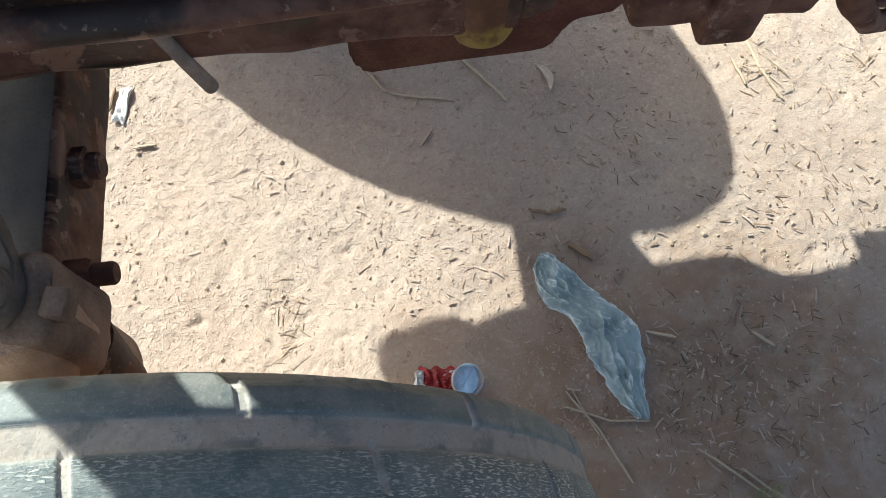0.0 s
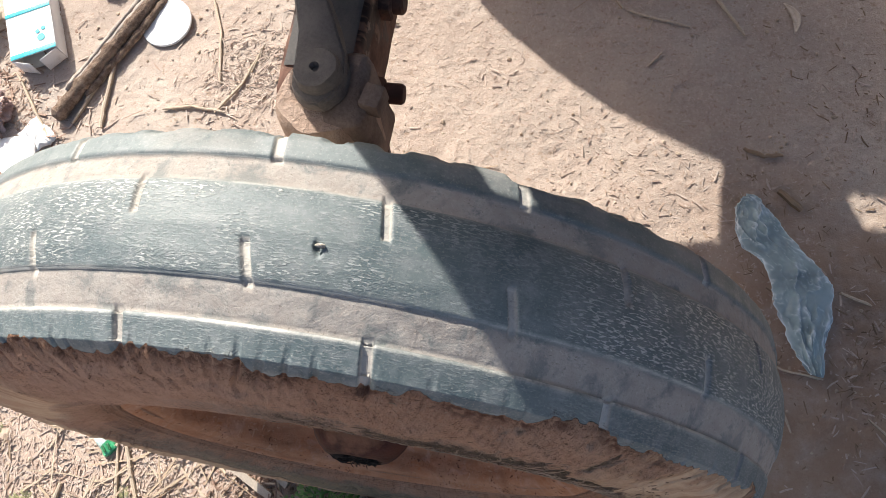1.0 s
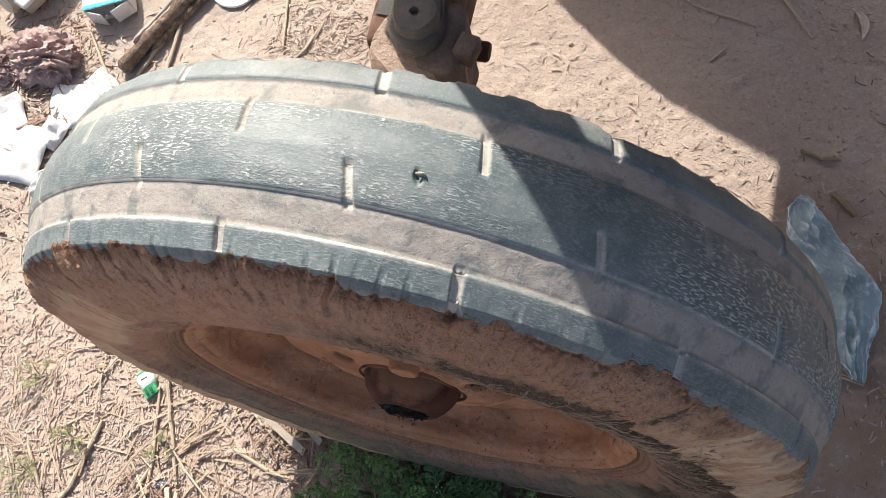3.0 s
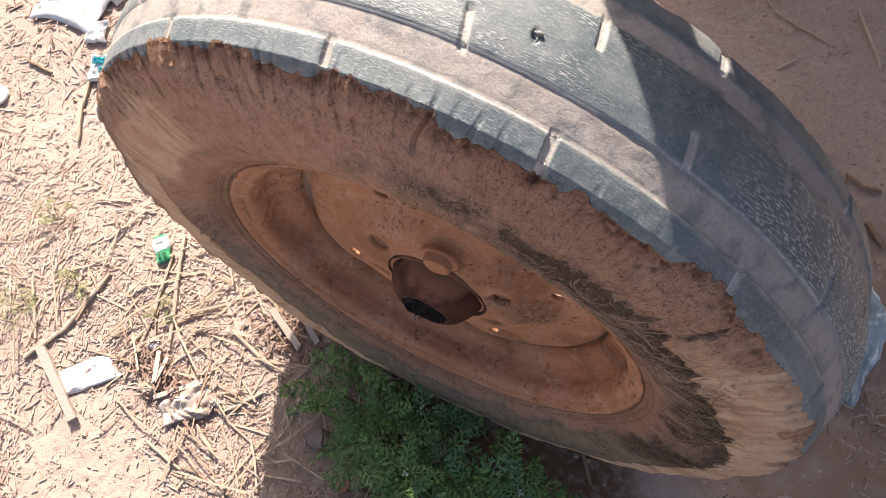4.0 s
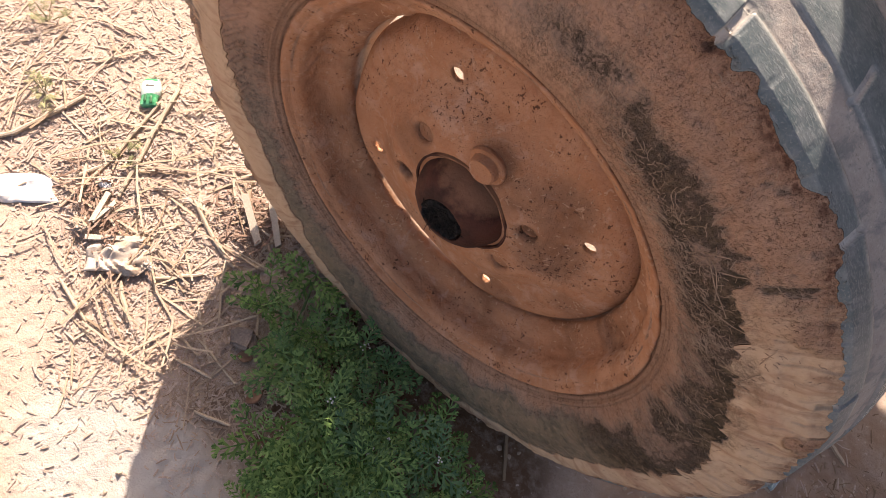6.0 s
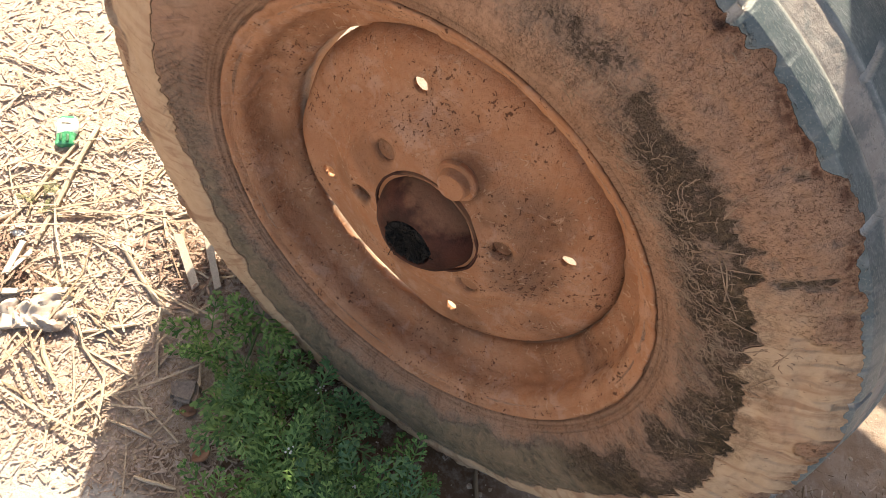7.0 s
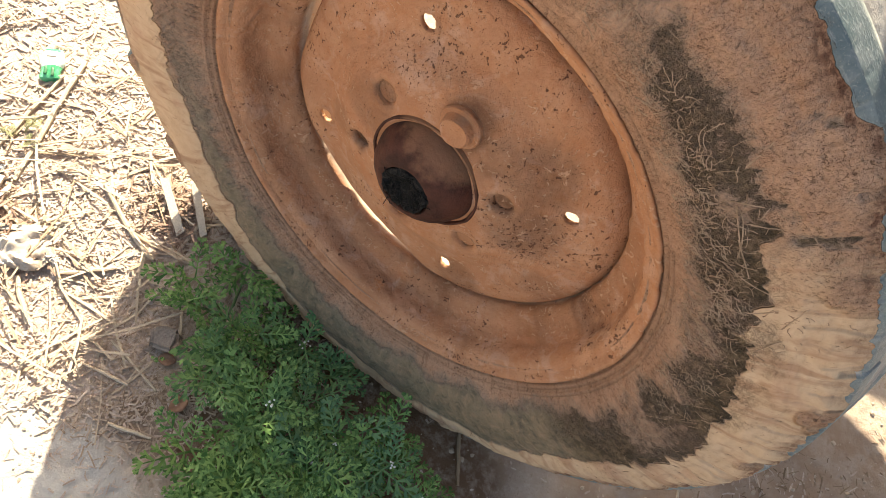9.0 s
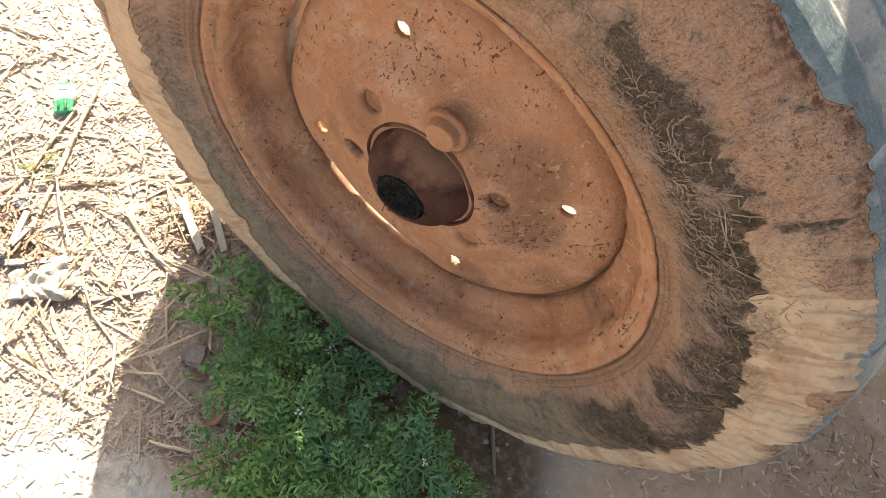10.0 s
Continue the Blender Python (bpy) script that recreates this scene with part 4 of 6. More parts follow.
def build_axle():
    axle = assembly("front_axle", pose(0, 0.2, 0.545), "front axle with steering knuckle, dusty and rusted")
    base = pose(0, 0.2, 0.545).inverted()
    def add(name, bm, mat, label=""):
        bmesh.ops.transform(bm, matrix=base, verts=bm.verts)
        return part(name, bm, mat, axle, label)
    beam = bmesh.new()
    box_bm(-0.062, 0.002, 0.205, 0.800, 0.505, 0.587, 0.006, 3, beam)
    box_bm(-0.025, 0.034, 0.795, 1.040, 0.509, 0.583, 0.006, 3, beam)
    bmesh.ops.subdivide_edges(beam, edges=[e for e in beam.edges if e.calc_length() > 0.2], cuts=30)
    add("beam", rough_up(beam, 0.0018, 30, 2), OXIDE, "box beam in worn red oxide paint")
    # unseen block added before the beam to keep sun off the ground
    add("shade_block", rough_up(box_bm(-0.135, -0.060, 0.44, 0.60, 0.47, 0.56, 0.008, 3), 0.001, 30, 5), OXIDE)
    dirt = bmesh.new()
    bmesh.ops.create_grid(dirt, x_segments=18, y_segments=120, size=1)
    for v in dirt.verts:
        x, y = v.co.x, v.co.y
        edge = (1 - abs(x) ** 4)
        v.co = Vector((-0.0310 + 0.0270 * x, 0.51 + 0.28 * y, 0.5875 + 0.0012 * edge * (1.0 + noise.noise(Vector((x * 1.5, y * 9, 1))))))
    add("top_plate", dirt, PLATE_STEEL, "top of the beam, coloured dark for shade")
    # knuckle round the king pin
    knuckle = bmesh.new()
    lathe_bm([(0.470, 0.022), (0.478, 0.030), (0.560, 0.031), (0.574, 0.036), (0.600, 0.036), (0.622, 0.034), (0.634, 0.030)], 40, Matrix.Translation((-0.006, 0.182, 0)), knuckle)
    add("knuckle", rough_up(knuckle, 0.0030, 50, 4), SOIL_COAT, "steering knuckle caked with pale earth")
    body = bmesh.new()
    box_bm(-0.004, 0.030, 0.158, 0.215, 0.548, 0.640, 0.010, 3, body)
    bmesh.ops.subdivide_edges(body, edges=body.edges, cuts=2)
    add("knuckle_clamp", rough_up(body, 0.0040, 40, 6), BROWN_CAST)
    spindle = tube_bm([(-0.006, 0.185, 0.540), (-0.006, 0.165, 0.480), (-0.008, 0.135, 0.410), (-0.006, 0.095, 0.362), (0.0, 0.045, 0.348)], [0.032, 0.034, 0.034, 0.034, 0.034], 24)
    add("spindle", rough_up(spindle, 0.0015, 40, 7), OXIDE)
    # unseen far knuckle and spindle, added to fill out the axle's shadow
    far = lathe_bm([(0.470, 0.030), (0.478, 0.040), (0.600, 0.044), (0.634, 0.036)], 32, Matrix.Translation((0.040, 1.065, 0)))
    add("knuckle", rough_up(far, 0.0030, 50, 4), SOIL_COAT)
    far = tube_bm([(0.030, 1.060, 0.540), (0.020, 1.085, 0.470), (0.008, 1.125, 0.410), (0.0, 1.215, 0.350)], 0.034, 20)
    add("spindle", rough_up(far, 0.0015, 40, 7), OXIDE)
    # steering arm: a flat tapered bar
    arm = bmesh.new()
    outline = [((-0.010, 0.166), (0.004, 0.166)), ((-0.018, 0.171), (0.012, 0.171)), ((-0.023, 0.179), (0.017, 0.179)), ((-0.025, 0.190), (0.018, 0.190)), ((-0.026, 0.205), (0.014, 0.207)), ((-0.029, 0.225), (0.004, 0.228)), ((-0.037, 0.255), (-0.010, 0.258)),
               ((-0.048, 0.285), (-0.026, 0.289)), ((-0.060, 0.312), (-0.039, 0.317)), ((-0.082, 0.340), (-0.052, 0.346))]
    rows = []
    for (x0, y0), (x1, y1) in outline:
        rows.append([arm.verts.new(p) for p in ((x0, y0, 0.639), (x0 + 0.003, y0, 0.650), (0.5 * (x0 + x1), 0.5 * (y0 + y1), 0.652), (x1 - 0.003, y1, 0.650), (x1, y1, 0.639))])
    for a, b in zip(rows, rows[1:]):
        for k in range(5):
            arm.faces.new((a[k], a[(k + 1) % 5], b[(k + 1) % 5], b[k]))
    arm.faces.new(rows[0][::-1])
    arm.faces.new(rows[-1])
    bmesh.ops.recalc_face_normals(arm, faces=arm.faces)
    bmesh.ops.bevel(arm, geom=arm.edges, offset=0.0015, segments=2, affect="EDGES")
    add("steering_arm", rough_up(arm, 0.0022, 60, 8), DARK_STEEL, "dark grey forged steering arm")
    cap = lathe_bm([(0.646, 0.0165), (0.6575, 0.0160), (0.6610, 0.0145), (0.6615, 0.0034), (0.6570, 0.0026)], 36, Matrix.Translation((-0.0025, 0.188, 0)))
    add("king_pin_cap", rough_up(cap, 0.0014, 90, 9), DARK_STEEL)
    clamp = box_bm(0.027, 0.042, 0.170, 0.188, 0.628, 0.644, 0.002)
    bmesh.ops.rotate(clamp, cent=(0.037, 0.18, 0.637), matrix=Matrix.Rotation(radians(-12), 3, "Z"), verts=clamp.verts)
    add("stop_block", clamp, BROWN_CAST)
    for y, z, reach, radius in ((0.226, 0.562, 0.036, 0.010), (0.313, 0.560, 0.022, 0.0125)):
        bolt = hex_head(Matrix.Translation((0.001, y, z)) @ TO_X, radius * 1.25, (reach - 0.001) * 0.55)
        lathe_bm([(0.0, radius * 0.85), (reach - 0.003, radius * 0.85), (reach - 0.001, radius * 0.7)], 18, Matrix.Translation((0.001, y, z)) @ TO_X, bolt)
        add("bolt", bolt, OXIDE)
    nut = hex_head(Matrix.Translation((-0.058, 0.305, 0.62)) @ Matrix.Rotation(radians(-90), 4, "Y"), 0.012, 0.012)
    add("bolt", nut, OXIDE)
    # ball joint and drag link
    ball = lathe_bm([(0.650, 0.015), (0.658, 0.022), (0.672, 0.026), (0.688, 0.024), (0.698, 0.016), (0.701, 0.006)], 32, Matrix.Translation((-0.080, 0.345, 0)))
    add("ball_joint", rough_up(ball, 0.0020, 50, 5), CASTING, "dusty ball joint")
    link = tube_bm([(-0.085, 0.345, 0.684), (-0.02, 0.331, 0.693), (0.10, 0.327, 0.697), (0.30, 0.334, 0.700), (0.80, 0.36, 0.71)], [0.0110, 0.0118, 0.0118, 0.0118, 0.0118], 24)
    add("drag_link", rough_up(link, 0.0006, 60, 6), OXIDE, "brown steering rod")


build_axle()


def build_tractor():
    body = TRACTOR
    base = pose(0.4, 0.6, 0.0).inverted()
    def add(name, bm, mat, label=""):
        bmesh.ops.transform(bm, matrix=base, verts=bm.verts)
        return part(name, bm, mat, body, label)
    rail = bmesh.new()
    box_bm(-0.10, 0.333, 0.346, 0.376, 0.626, 0.80, 0.006, 2, rail)
    box_bm(0.326, 0.365, 0.352, 0.390, 0.622, 0.80, 0.010, 3, rail)
    bmesh.ops.subdivide_edges(rail, edges=[e for e in rail.edges if e.calc_length() > 0.05], cuts=10)
    add("side_rail", rough_up(rail, 0.0030, 25, 3), OXIDE, "rusty brown side rail")
    outline = [(0.213, 0.700), (0.213, 0.600), (0.217, 0.586), (0.226, 0.582), (0.281, 0.586), (0.345, 0.5885), (0.357, 0.591), (0.364, 0.598), (0.3685, 0.612),
               (0.376, 0.621), (0.400, 0.6265), (0.408, 0.638), (0.408, 0.700)]
    side = bmesh.new()
    face = side.faces.new([side.verts.new((x, 0.352, z)) for x, z in outline])
    grown = bmesh.ops.extrude_face_region(side, geom=[face])["geom"]
    bmesh.ops.translate(side, vec=(0, 0.06, 0), verts=[v for v in grown if isinstance(v, bmesh.types.BMVert)])
    bmesh.ops.recalc_face_normals(side, faces=side.faces)
    bmesh.ops.bevel(side, geom=side.edges, offset=0.004, segments=2, affect="EDGES")
    add("engine_casting", rough_up(side, 0.0015, 40, 2), FILTER, "dark red-brown engine casting")
    bowl = lathe_bm([(0.6060, 0.004), (0.6065, 0.016), (0.6110, 0.0235), (0.6200, 0.0265), (0.700, 0.0270)], 40, Matrix.Translation((0.308, 0.368, 0.0)))
    add("filter_bowl", rough_up(bowl, 0.0012, 40, 2), YELLOW, "brown filter bowl with faded yellow paint")
    shelf = bmesh.new()
    box_bm(0.4135, 0.556, 0.350, 0.42, 0.604, 0.75, 0.008, 2, shelf)
    box_bm(0.468, 0.512, 0.342, 0.40, 0.589, 0.70, 0.006, 2, shelf)
    bmesh.ops.subdivide_edges(shelf, edges=[e for e in shelf.edges if e.calc_length() > 0.03], cuts=4)
    add("bracket", rough_up(shelf, 0.0040, 30, 5), OXIDE)
    ear = tube_bm([(0.572, 0.362, 0.66), (0.590, 0.360, 0.605), (0.614, 0.358, 0.578), (0.66, 0.362, 0.572)], [0.012, 0.013, 0.010, 0.007], 14)
    tube_bm([(0.598, 0.360, 0.606), (0.630, 0.360, 0.598), (0.668, 0.360, 0.592)], [0.007, 0.006, 0.005], 10, ear)
    add("lug", rough_up(ear, 0.004, 60, 4), OXIDE)
    rod = tube_bm([(0.098, 0.340, 0.672), (0.103, 0.345, 0.635), (0.110, 0.352, 0.589)], [0.0050, 0.0052, 0.0058], 14)
    add("hanging_rod", rod, CASTING, "bent grey rod hanging from the rail")
    # unseen engine and hood above, shaped for their shadows; a nose gap passes sun
    def prism(outline, y0, y1, bm):
        face = bm.faces.new([bm.verts.new((x, y0, z)) for x, z in outline])
        grown = bmesh.ops.extrude_face_region(bm, geom=[face])["geom"]
        bmesh.ops.translate(bm, vec=(0, y1 - y0, 0), verts=[v for v in grown if isinstance(v, bmesh.types.BMVert)])

    hood = box_bm(0.0, 1.9, 0.345, 0.86, 0.78, 1.55, 0.004)
    prism([(0.0, 0.78), (-0.150, 0.78), (-0.136, 0.86), (0.0, 0.86)], 0.345, 0.86, hood)
    prism([(-0.150, 0.78), (-0.310, 0.78), (-0.310, 0.86), (-0.136, 0.86)], 0.58, 0.86, hood)
    prism([(0.0, 1.06), (-0.108, 1.06), (-0.105, 1.54), (0.0, 1.54)], 0.345, 0.86, hood)
    prism([(0.0, 0.86), (-0.130, 0.86), (-0.112, 1.06), (0.0, 1.06)], 0.52, 0.86, hood)
    for panel in ([(-0.058, 0.86), (-0.136, 0.86), (-0.117, 0.961), (-0.110, 0.995), (-0.108, 1.06), (-0.058, 1.06)],
                  [(-0.058, 0.86), (-0.058, 0.874), (-0.030, 0.868), (-0.030, 0.86)], [(-0.058, 0.912), (-0.058, 1.06), (-0.030, 1.06), (-0.030, 0.902)], [(-0.030, 0.86), (-0.030, 1.06), (0.0, 1.06), (0.0, 0.86)]):
        prism(panel, 0.345, 0.350, hood)
    bmesh.ops.recalc_face_normals(hood, faces=hood.faces)
    add("hood", hood, OXIDE)
    # unseen sump below them, its underside cut to shape the ground shadow
    sump = bmesh.new()
    box_bm(0.020, 0.11, 0.58, 0.985, 0.470, 0.80, 0.012, 3, sump)
    prism([(0.10, 0.80), (0.10, 0.440), (0.155, 0.440), (0.158, 0.487), (0.205, 0.488), (0.240, 0.486), (0.290, 0.485), (0.326, 0.487), (0.345, 0.503), (0.360, 0.519),
           (0.411, 0.5255), (0.488, 0.512), (0.515, 0.508), (0.520, 0.478), (0.577, 0.473), (1.9, 0.480), (1.9, 0.80)], 0.58, 0.905, sump)
    bmesh.ops.recalc_face_normals(sump, faces=sump.faces)
    add("sump", sump, OXIDE)
    pivot = bmesh.new()
    lathe_bm([(-0.284, 0.030), (-0.276, 0.050), (-0.262, 0.058), (-0.234, 0.060), (-0.190, 0.066), (-0.160, 0.064), (-0.146, 0.057), (-0.132, 0.0525), (-0.122, 0.057), (-0.100, 0.060), (-0.060, 0.066), (0.02, 0.066)], 32, Matrix.Translation((0, 0.885, 0.595)) @ TO_X, pivot)
    box_bm(-0.25, 0.02, 0.84, 0.93, 0.60, 0.82, 0.012, 3, pivot)
    add("pivot_bracket", pivot, OXIDE)


def yellow_paint():
    n = Nodes("worn_yellow_paint", 0.6)
    split = n.node("ShaderNodeSeparateXYZ")
    n.link(n.place("Object"), split.inputs["Vector"])
    # the paint is left only on the bowl's foot
    left = n.ramp(n.math("ADD", split.outputs["Z"], n.math("MULTIPLY", n.noise(70, 4), 0.016)), 0.634, 0.648, 1.0, 0.0)
    brown = n.mix(n.ramp(n.noise(40, 4), 0.4, 0.62), (0.085, 0.036, 0.020), (0.150, 0.070, 0.036))
    yellow = n.mix(n.ramp(n.noise(90, 3), 0.45, 0.65), (0.235, 0.165, 0.035), (0.130, 0.075, 0.025))
    n.color(n.mix(left, brown, yellow))
    n.bump(n.noise(90, 4), 0.4, 0.001)
    return n.mat


FILTER = plain("dark_red_brown_casting", (0.060, 0.016, 0.010), (0.125, 0.048, 0.030), 26, 0.65, 0.0, 0.4, 0.001)
YELLOW = yellow_paint()
build_tractor()


# ---- straw, sticks and stones ----
def straw_material(name, a, b, c):
    n = Nodes(name, 0.75, specular=0.3)
    pick = island(n)
    tone = n.mix(n.ramp(pick, 0.0, 0.6), a, b)
    tone = n.mix(n.ramp(pick, 0.72, 0.98), tone, c)
    grain = n.noise(500, 2)
    n.color(n.mix(n.ramp(grain, 0.35, 0.7, 0.0, 0.26), tone, (0.20, 0.125, 0.065)))
    n.bump(grain, 0.3, 0.0006)
    return n.mat


STRAW = straw_material("chopped_straw", (0.46, 0.358, 0.296), (0.54, 0.446, 0.382), (0.37, 0.268, 0.210))
STALK = straw_material("dry_stalk", (0.43, 0.335, 0.240), (0.53, 0.440, 0.335), (0.34, 0.245, 0.165))
DARK_STALK = straw_material("weathered_stalk", (0.19, 0.13, 0.085), (0.29, 0.21, 0.14), (0.15, 0.10, 0.06))
GREY_WOOD = straw_material("weathered_grey_wood", (0.36, 0.305, 0.26), (0.45, 0.390, 0.335), (0.28, 0.23, 0.19))
WHITE_WOOD = straw_material("bleached_stalk", (0.50, 0.42, 0.33), (0.58, 0.50, 0.41), (0.44, 0.36, 0.27))
# browner copy of the straw, with shade put into its colour
SHADED = straw_material("shaded_straw", (0.36, 0.262, 0.190), (0.49, 0.385, 0.300), (0.24, 0.160, 0.110))
ROTTEN = straw_material("rotten_stems", (0.25, 0.160, 0.120), (0.38, 0.270, 0.210), (0.18, 0.11, 0.08))
BARK = plain("rough_brown_bark", (0.15, 0.100, 0.070), (0.34, 0.250, 0.185), 90, 0.95, 0.0, 0.9, 0.004, 350)
STONE = plain("grey_brown_stone", (0.20, 0.155, 0.125), (0.31, 0.25, 0.205), 50, 0.9, 0.0, 0.6, 0.002)
PEBBLE = plain("earth_clod", (0.40, 0.305, 0.225), (0.50, 0.405, 0.315), 80, 0.95, 0.0, 0.6, 0.002)


def straw_pieces(rng, x, y, length, width, lift=0.0):
    """Bent four-sided slivers lying on the ground, as arrays."""
    n = len(x)
    yaw = rng.uniform(0, 2 * math.pi, n)
    tilt = rng.normal(0, 0.10, n)
    bend = rng.normal(0, 0.16, n) * length
    thick = width * rng.uniform(0.25, 0.55, n)
    z0 = ground_height(x, y) + thick * 0.6 + lift * rng.rand(n) ** 2
    verts = np.empty((n, 3, 4, 3))
    for k, t in enumerate((-0.5, 0.0, 0.5)):
        along = t * length
        off = bend * (0.25 - t * t)
        taper = 1.0 if k == 1 else rng.uniform(0.55, 1.0, n)
        for q, (su, sv) in enumerate(((-1, -1), (1, -1), (1, 1), (-1, 1))):
            u = off + su * width * 0.5 * taper
            verts[:, k, q, 0] = x + np.cos(yaw) * along - np.sin(yaw) * u
            verts[:, k, q, 1] = y + np.sin(yaw) * along + np.cos(yaw) * u
            verts[:, k, q, 2] = np.maximum(z0 + np.sin(tilt) * along, z0 - 0.6 * thick) + sv * thick * 0.5 * taper
    quads = []
    for k in (0, 1):
        for q in range(4):
            quads.append((k * 4 + q, k * 4 + (q + 1) % 4, (k + 1) * 4 + (q + 1) % 4, (k + 1) * 4 + q))
    quads += [(3, 2, 1, 0), (8, 9, 10, 11)]
    faces = (np.arange(n)[:, None, None] * 12 + np.array(quads)[None]).reshape(-1, 4)
    return verts.reshape(-1, 3), faces


def litter(name, label, seed, count, area, density, lengths, widths, material, lift=0.0):
    rng = np.random.RandomState(seed)
    x0, x1, y0, y1 = area
    x, y = rng.uniform(x0, x1, count * 6), rng.uniform(y0, y1, count * 6)
    keep = np.flatnonzero(rng.rand(len(x)) < density(x, y))[:count]
    x, y = x[keep], y[keep]
    n = len(x)
    length = lengths[0] + (lengths[1] - lengths[0]) * rng.rand(n) ** 2.2
    width = rng.uniform(*widths, n)
    v, f = straw_pieces(rng, x, y, length, width, lift)
    return tagged(new(name, raw_mesh(name, v, f, material, True)), label, "straw", kind="stuff")


def heap(x, y):
    """How thick the chopped straw lies."""
    patch = smooth(0.36, 0.62, fbm(x * 6 + 31, y * 6 + 17, 131, 3))
    near = smooth(-0.02, -0.14, x) * smooth(0.08, -0.06, y) * smooth(-1.0, -0.6, x)
    ridge = np.exp(-(((x + 0.27) / 0.16) ** 2 + ((y + 0.20) / 0.09) ** 2))
    bare = np.exp(-(((x + 0.40) / 0.10) ** 2 + ((y + 0.47) / 0.10) ** 2)) + np.exp(-(((x + 0.12) / 0.12) ** 2 + ((y + 0.46) / 0.10) ** 2)) + np.exp(-(((x + 0.05) / 0.07) ** 2 + ((y + 0.40) / 0.06) ** 2))
    return np.clip(near * (0.20 + 0.56 * patch) * (1 - 0.35 * smooth(-0.14, -0.02, y) * smooth(-0.22, -0.40, x)) + 0.75 * ridge - 0.9 * bare, 0, 1)


def sparse(x, y):
    spots = smooth(0.52, 0.72, fbm(x * 5 + 3, y * 5 + 71, 141, 3))
    mid = np.exp(-(((x - 0.30) / 0.16) ** 2 + ((y - 0.40) / 0.10) ** 2)) + 1.6 * np.exp(-(((x + 0.40) / 0.09) ** 2 + ((y - 0.52) / 0.10) ** 2))
    right = 0.9 * np.exp(-(((x - 0.66) / 0.10) ** 2 + ((y - 0.14) / 0.11) ** 2))
    left = 0.35 * smooth(-0.45, -0.65, x) * smooth(0.70, 0.3, y)
    return np.clip(0.05 + 0.22 * spots + 0.75 * mid + right + left, 0, 1)


STRAW_SPOT = (-0.37, 0.565)
litter("straw_litter", "thick layer of chopped pale straw on the earth", 3, 23000, (-1.05, 0.02, -0.75, 0.12), heap, (0.004, 0.024), (0.0010, 0.0030), STRAW, 0.0014)
litter("straw_litter", "scattered bits of chopped straw on bare earth", 4, 4200, (-1.1, 1.15, -0.75, 1.0), sparse, (0.004, 0.022), (0.0010, 0.0028), STRAW, 0.003)
litter("straw_litter", "fine pale straw chaff trodden into the earth", 5, 12000, (-0.35, 1.05, 0.12, 0.85),
       lambda x, y: (0.15 + 0.5 * smooth(0.4, 0.65, fbm(x * 9, y * 9, 151, 3))) * (0.2 + 0.8 * smooth(0.62, 0.30, x)), (0.002, 0.008), (0.0007, 0.0018), STRAW, 0.0)
litter("straw_litter", "long dry straws lying over the litter", 6, 260, (-0.75, -0.05, -0.5, 0.05), heap, (0.04, 0.13), (0.0016, 0.0034), STALK, 0.014)
litter("straw_litter", "dark stem bits scattered on the shaded earth", 8, 1000, (0.42, 1.1, -0.1, 0.95), sparse, (0.004, 0.022), (0.0009, 0.0022), DARK_STALK, 0.003)

litter("straw_litter", "dark reddish-brown rotten stems among the straw", 9, 1700, (-0.46, -0.14, -0.33, -0.06),
       lambda x, y: np.clip(np.exp(-(((x + 0.345) / 0.055) ** 2 + ((y + 0.250 + 0.25 * (x + 0.345)) / 0.022) ** 2)) + np.exp(-(((x + 0.215) / 0.040) ** 2 + ((y + 0.105) / 0.030) ** 2)), 0, 1),
       (0.005, 0.024), (0.0010, 0.0028), ROTTEN, 0.012)

litter("straw_litter", "tiny chips of straw strewn on the bare earth", 10, 8200, (-1.00, 0.06, -0.68, 0.14), lambda x, y: 0.35 + 0.65 * smooth(0.35, 0.6, fbm(x * 8 + 2, y * 8 + 6, 161, 3)),
       (0.003, 0.015), (0.0010, 0.0026), STRAW, 0.001)

litter("straw_litter", "brown straw toned darker for the shade beside the weeds", 16, 2600, (-0.26, 0.06, -0.37, -0.08),
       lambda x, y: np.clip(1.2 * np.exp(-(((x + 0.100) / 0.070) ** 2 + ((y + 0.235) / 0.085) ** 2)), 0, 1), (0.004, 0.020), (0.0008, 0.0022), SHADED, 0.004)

litter("straw_litter", "patch of chopped straw behind the axle", 11, 1300, (-0.62, -0.12, 0.35, 0.78), lambda x, y: np.exp(-(((x - STRAW_SPOT[0]) / 0.075) ** 2 + ((y - STRAW_SPOT[1]) / 0.060) ** 2)),
       (0.006, 0.030), (0.0008, 0.0022), STRAW, 0.006)

litter("straw_litter", "brown rotting scraps among the rubbish", 14, 900, (-1.10, -0.62, 0.10, 0.75), lambda x, y: 0.8 * np.exp(-(((x + 0.86) / 0.11) ** 2 + ((y - 0.36) / 0.16) ** 2)),
       (0.004, 0.030), (0.0012, 0.0040), ROTTEN, 0.006)
litter("straw_litter", "chopped straw among the rubbish", 15, 900, (-1.10, -0.55, 0.05, 0.75), lambda x, y: 0.6 * np.exp(-(((x + 0.78) / 0.14) ** 2 + ((y - 0.32) / 0.22) ** 2)),
       (0.005, 0.034), (0.0010, 0.0030), STRAW, 0.004)
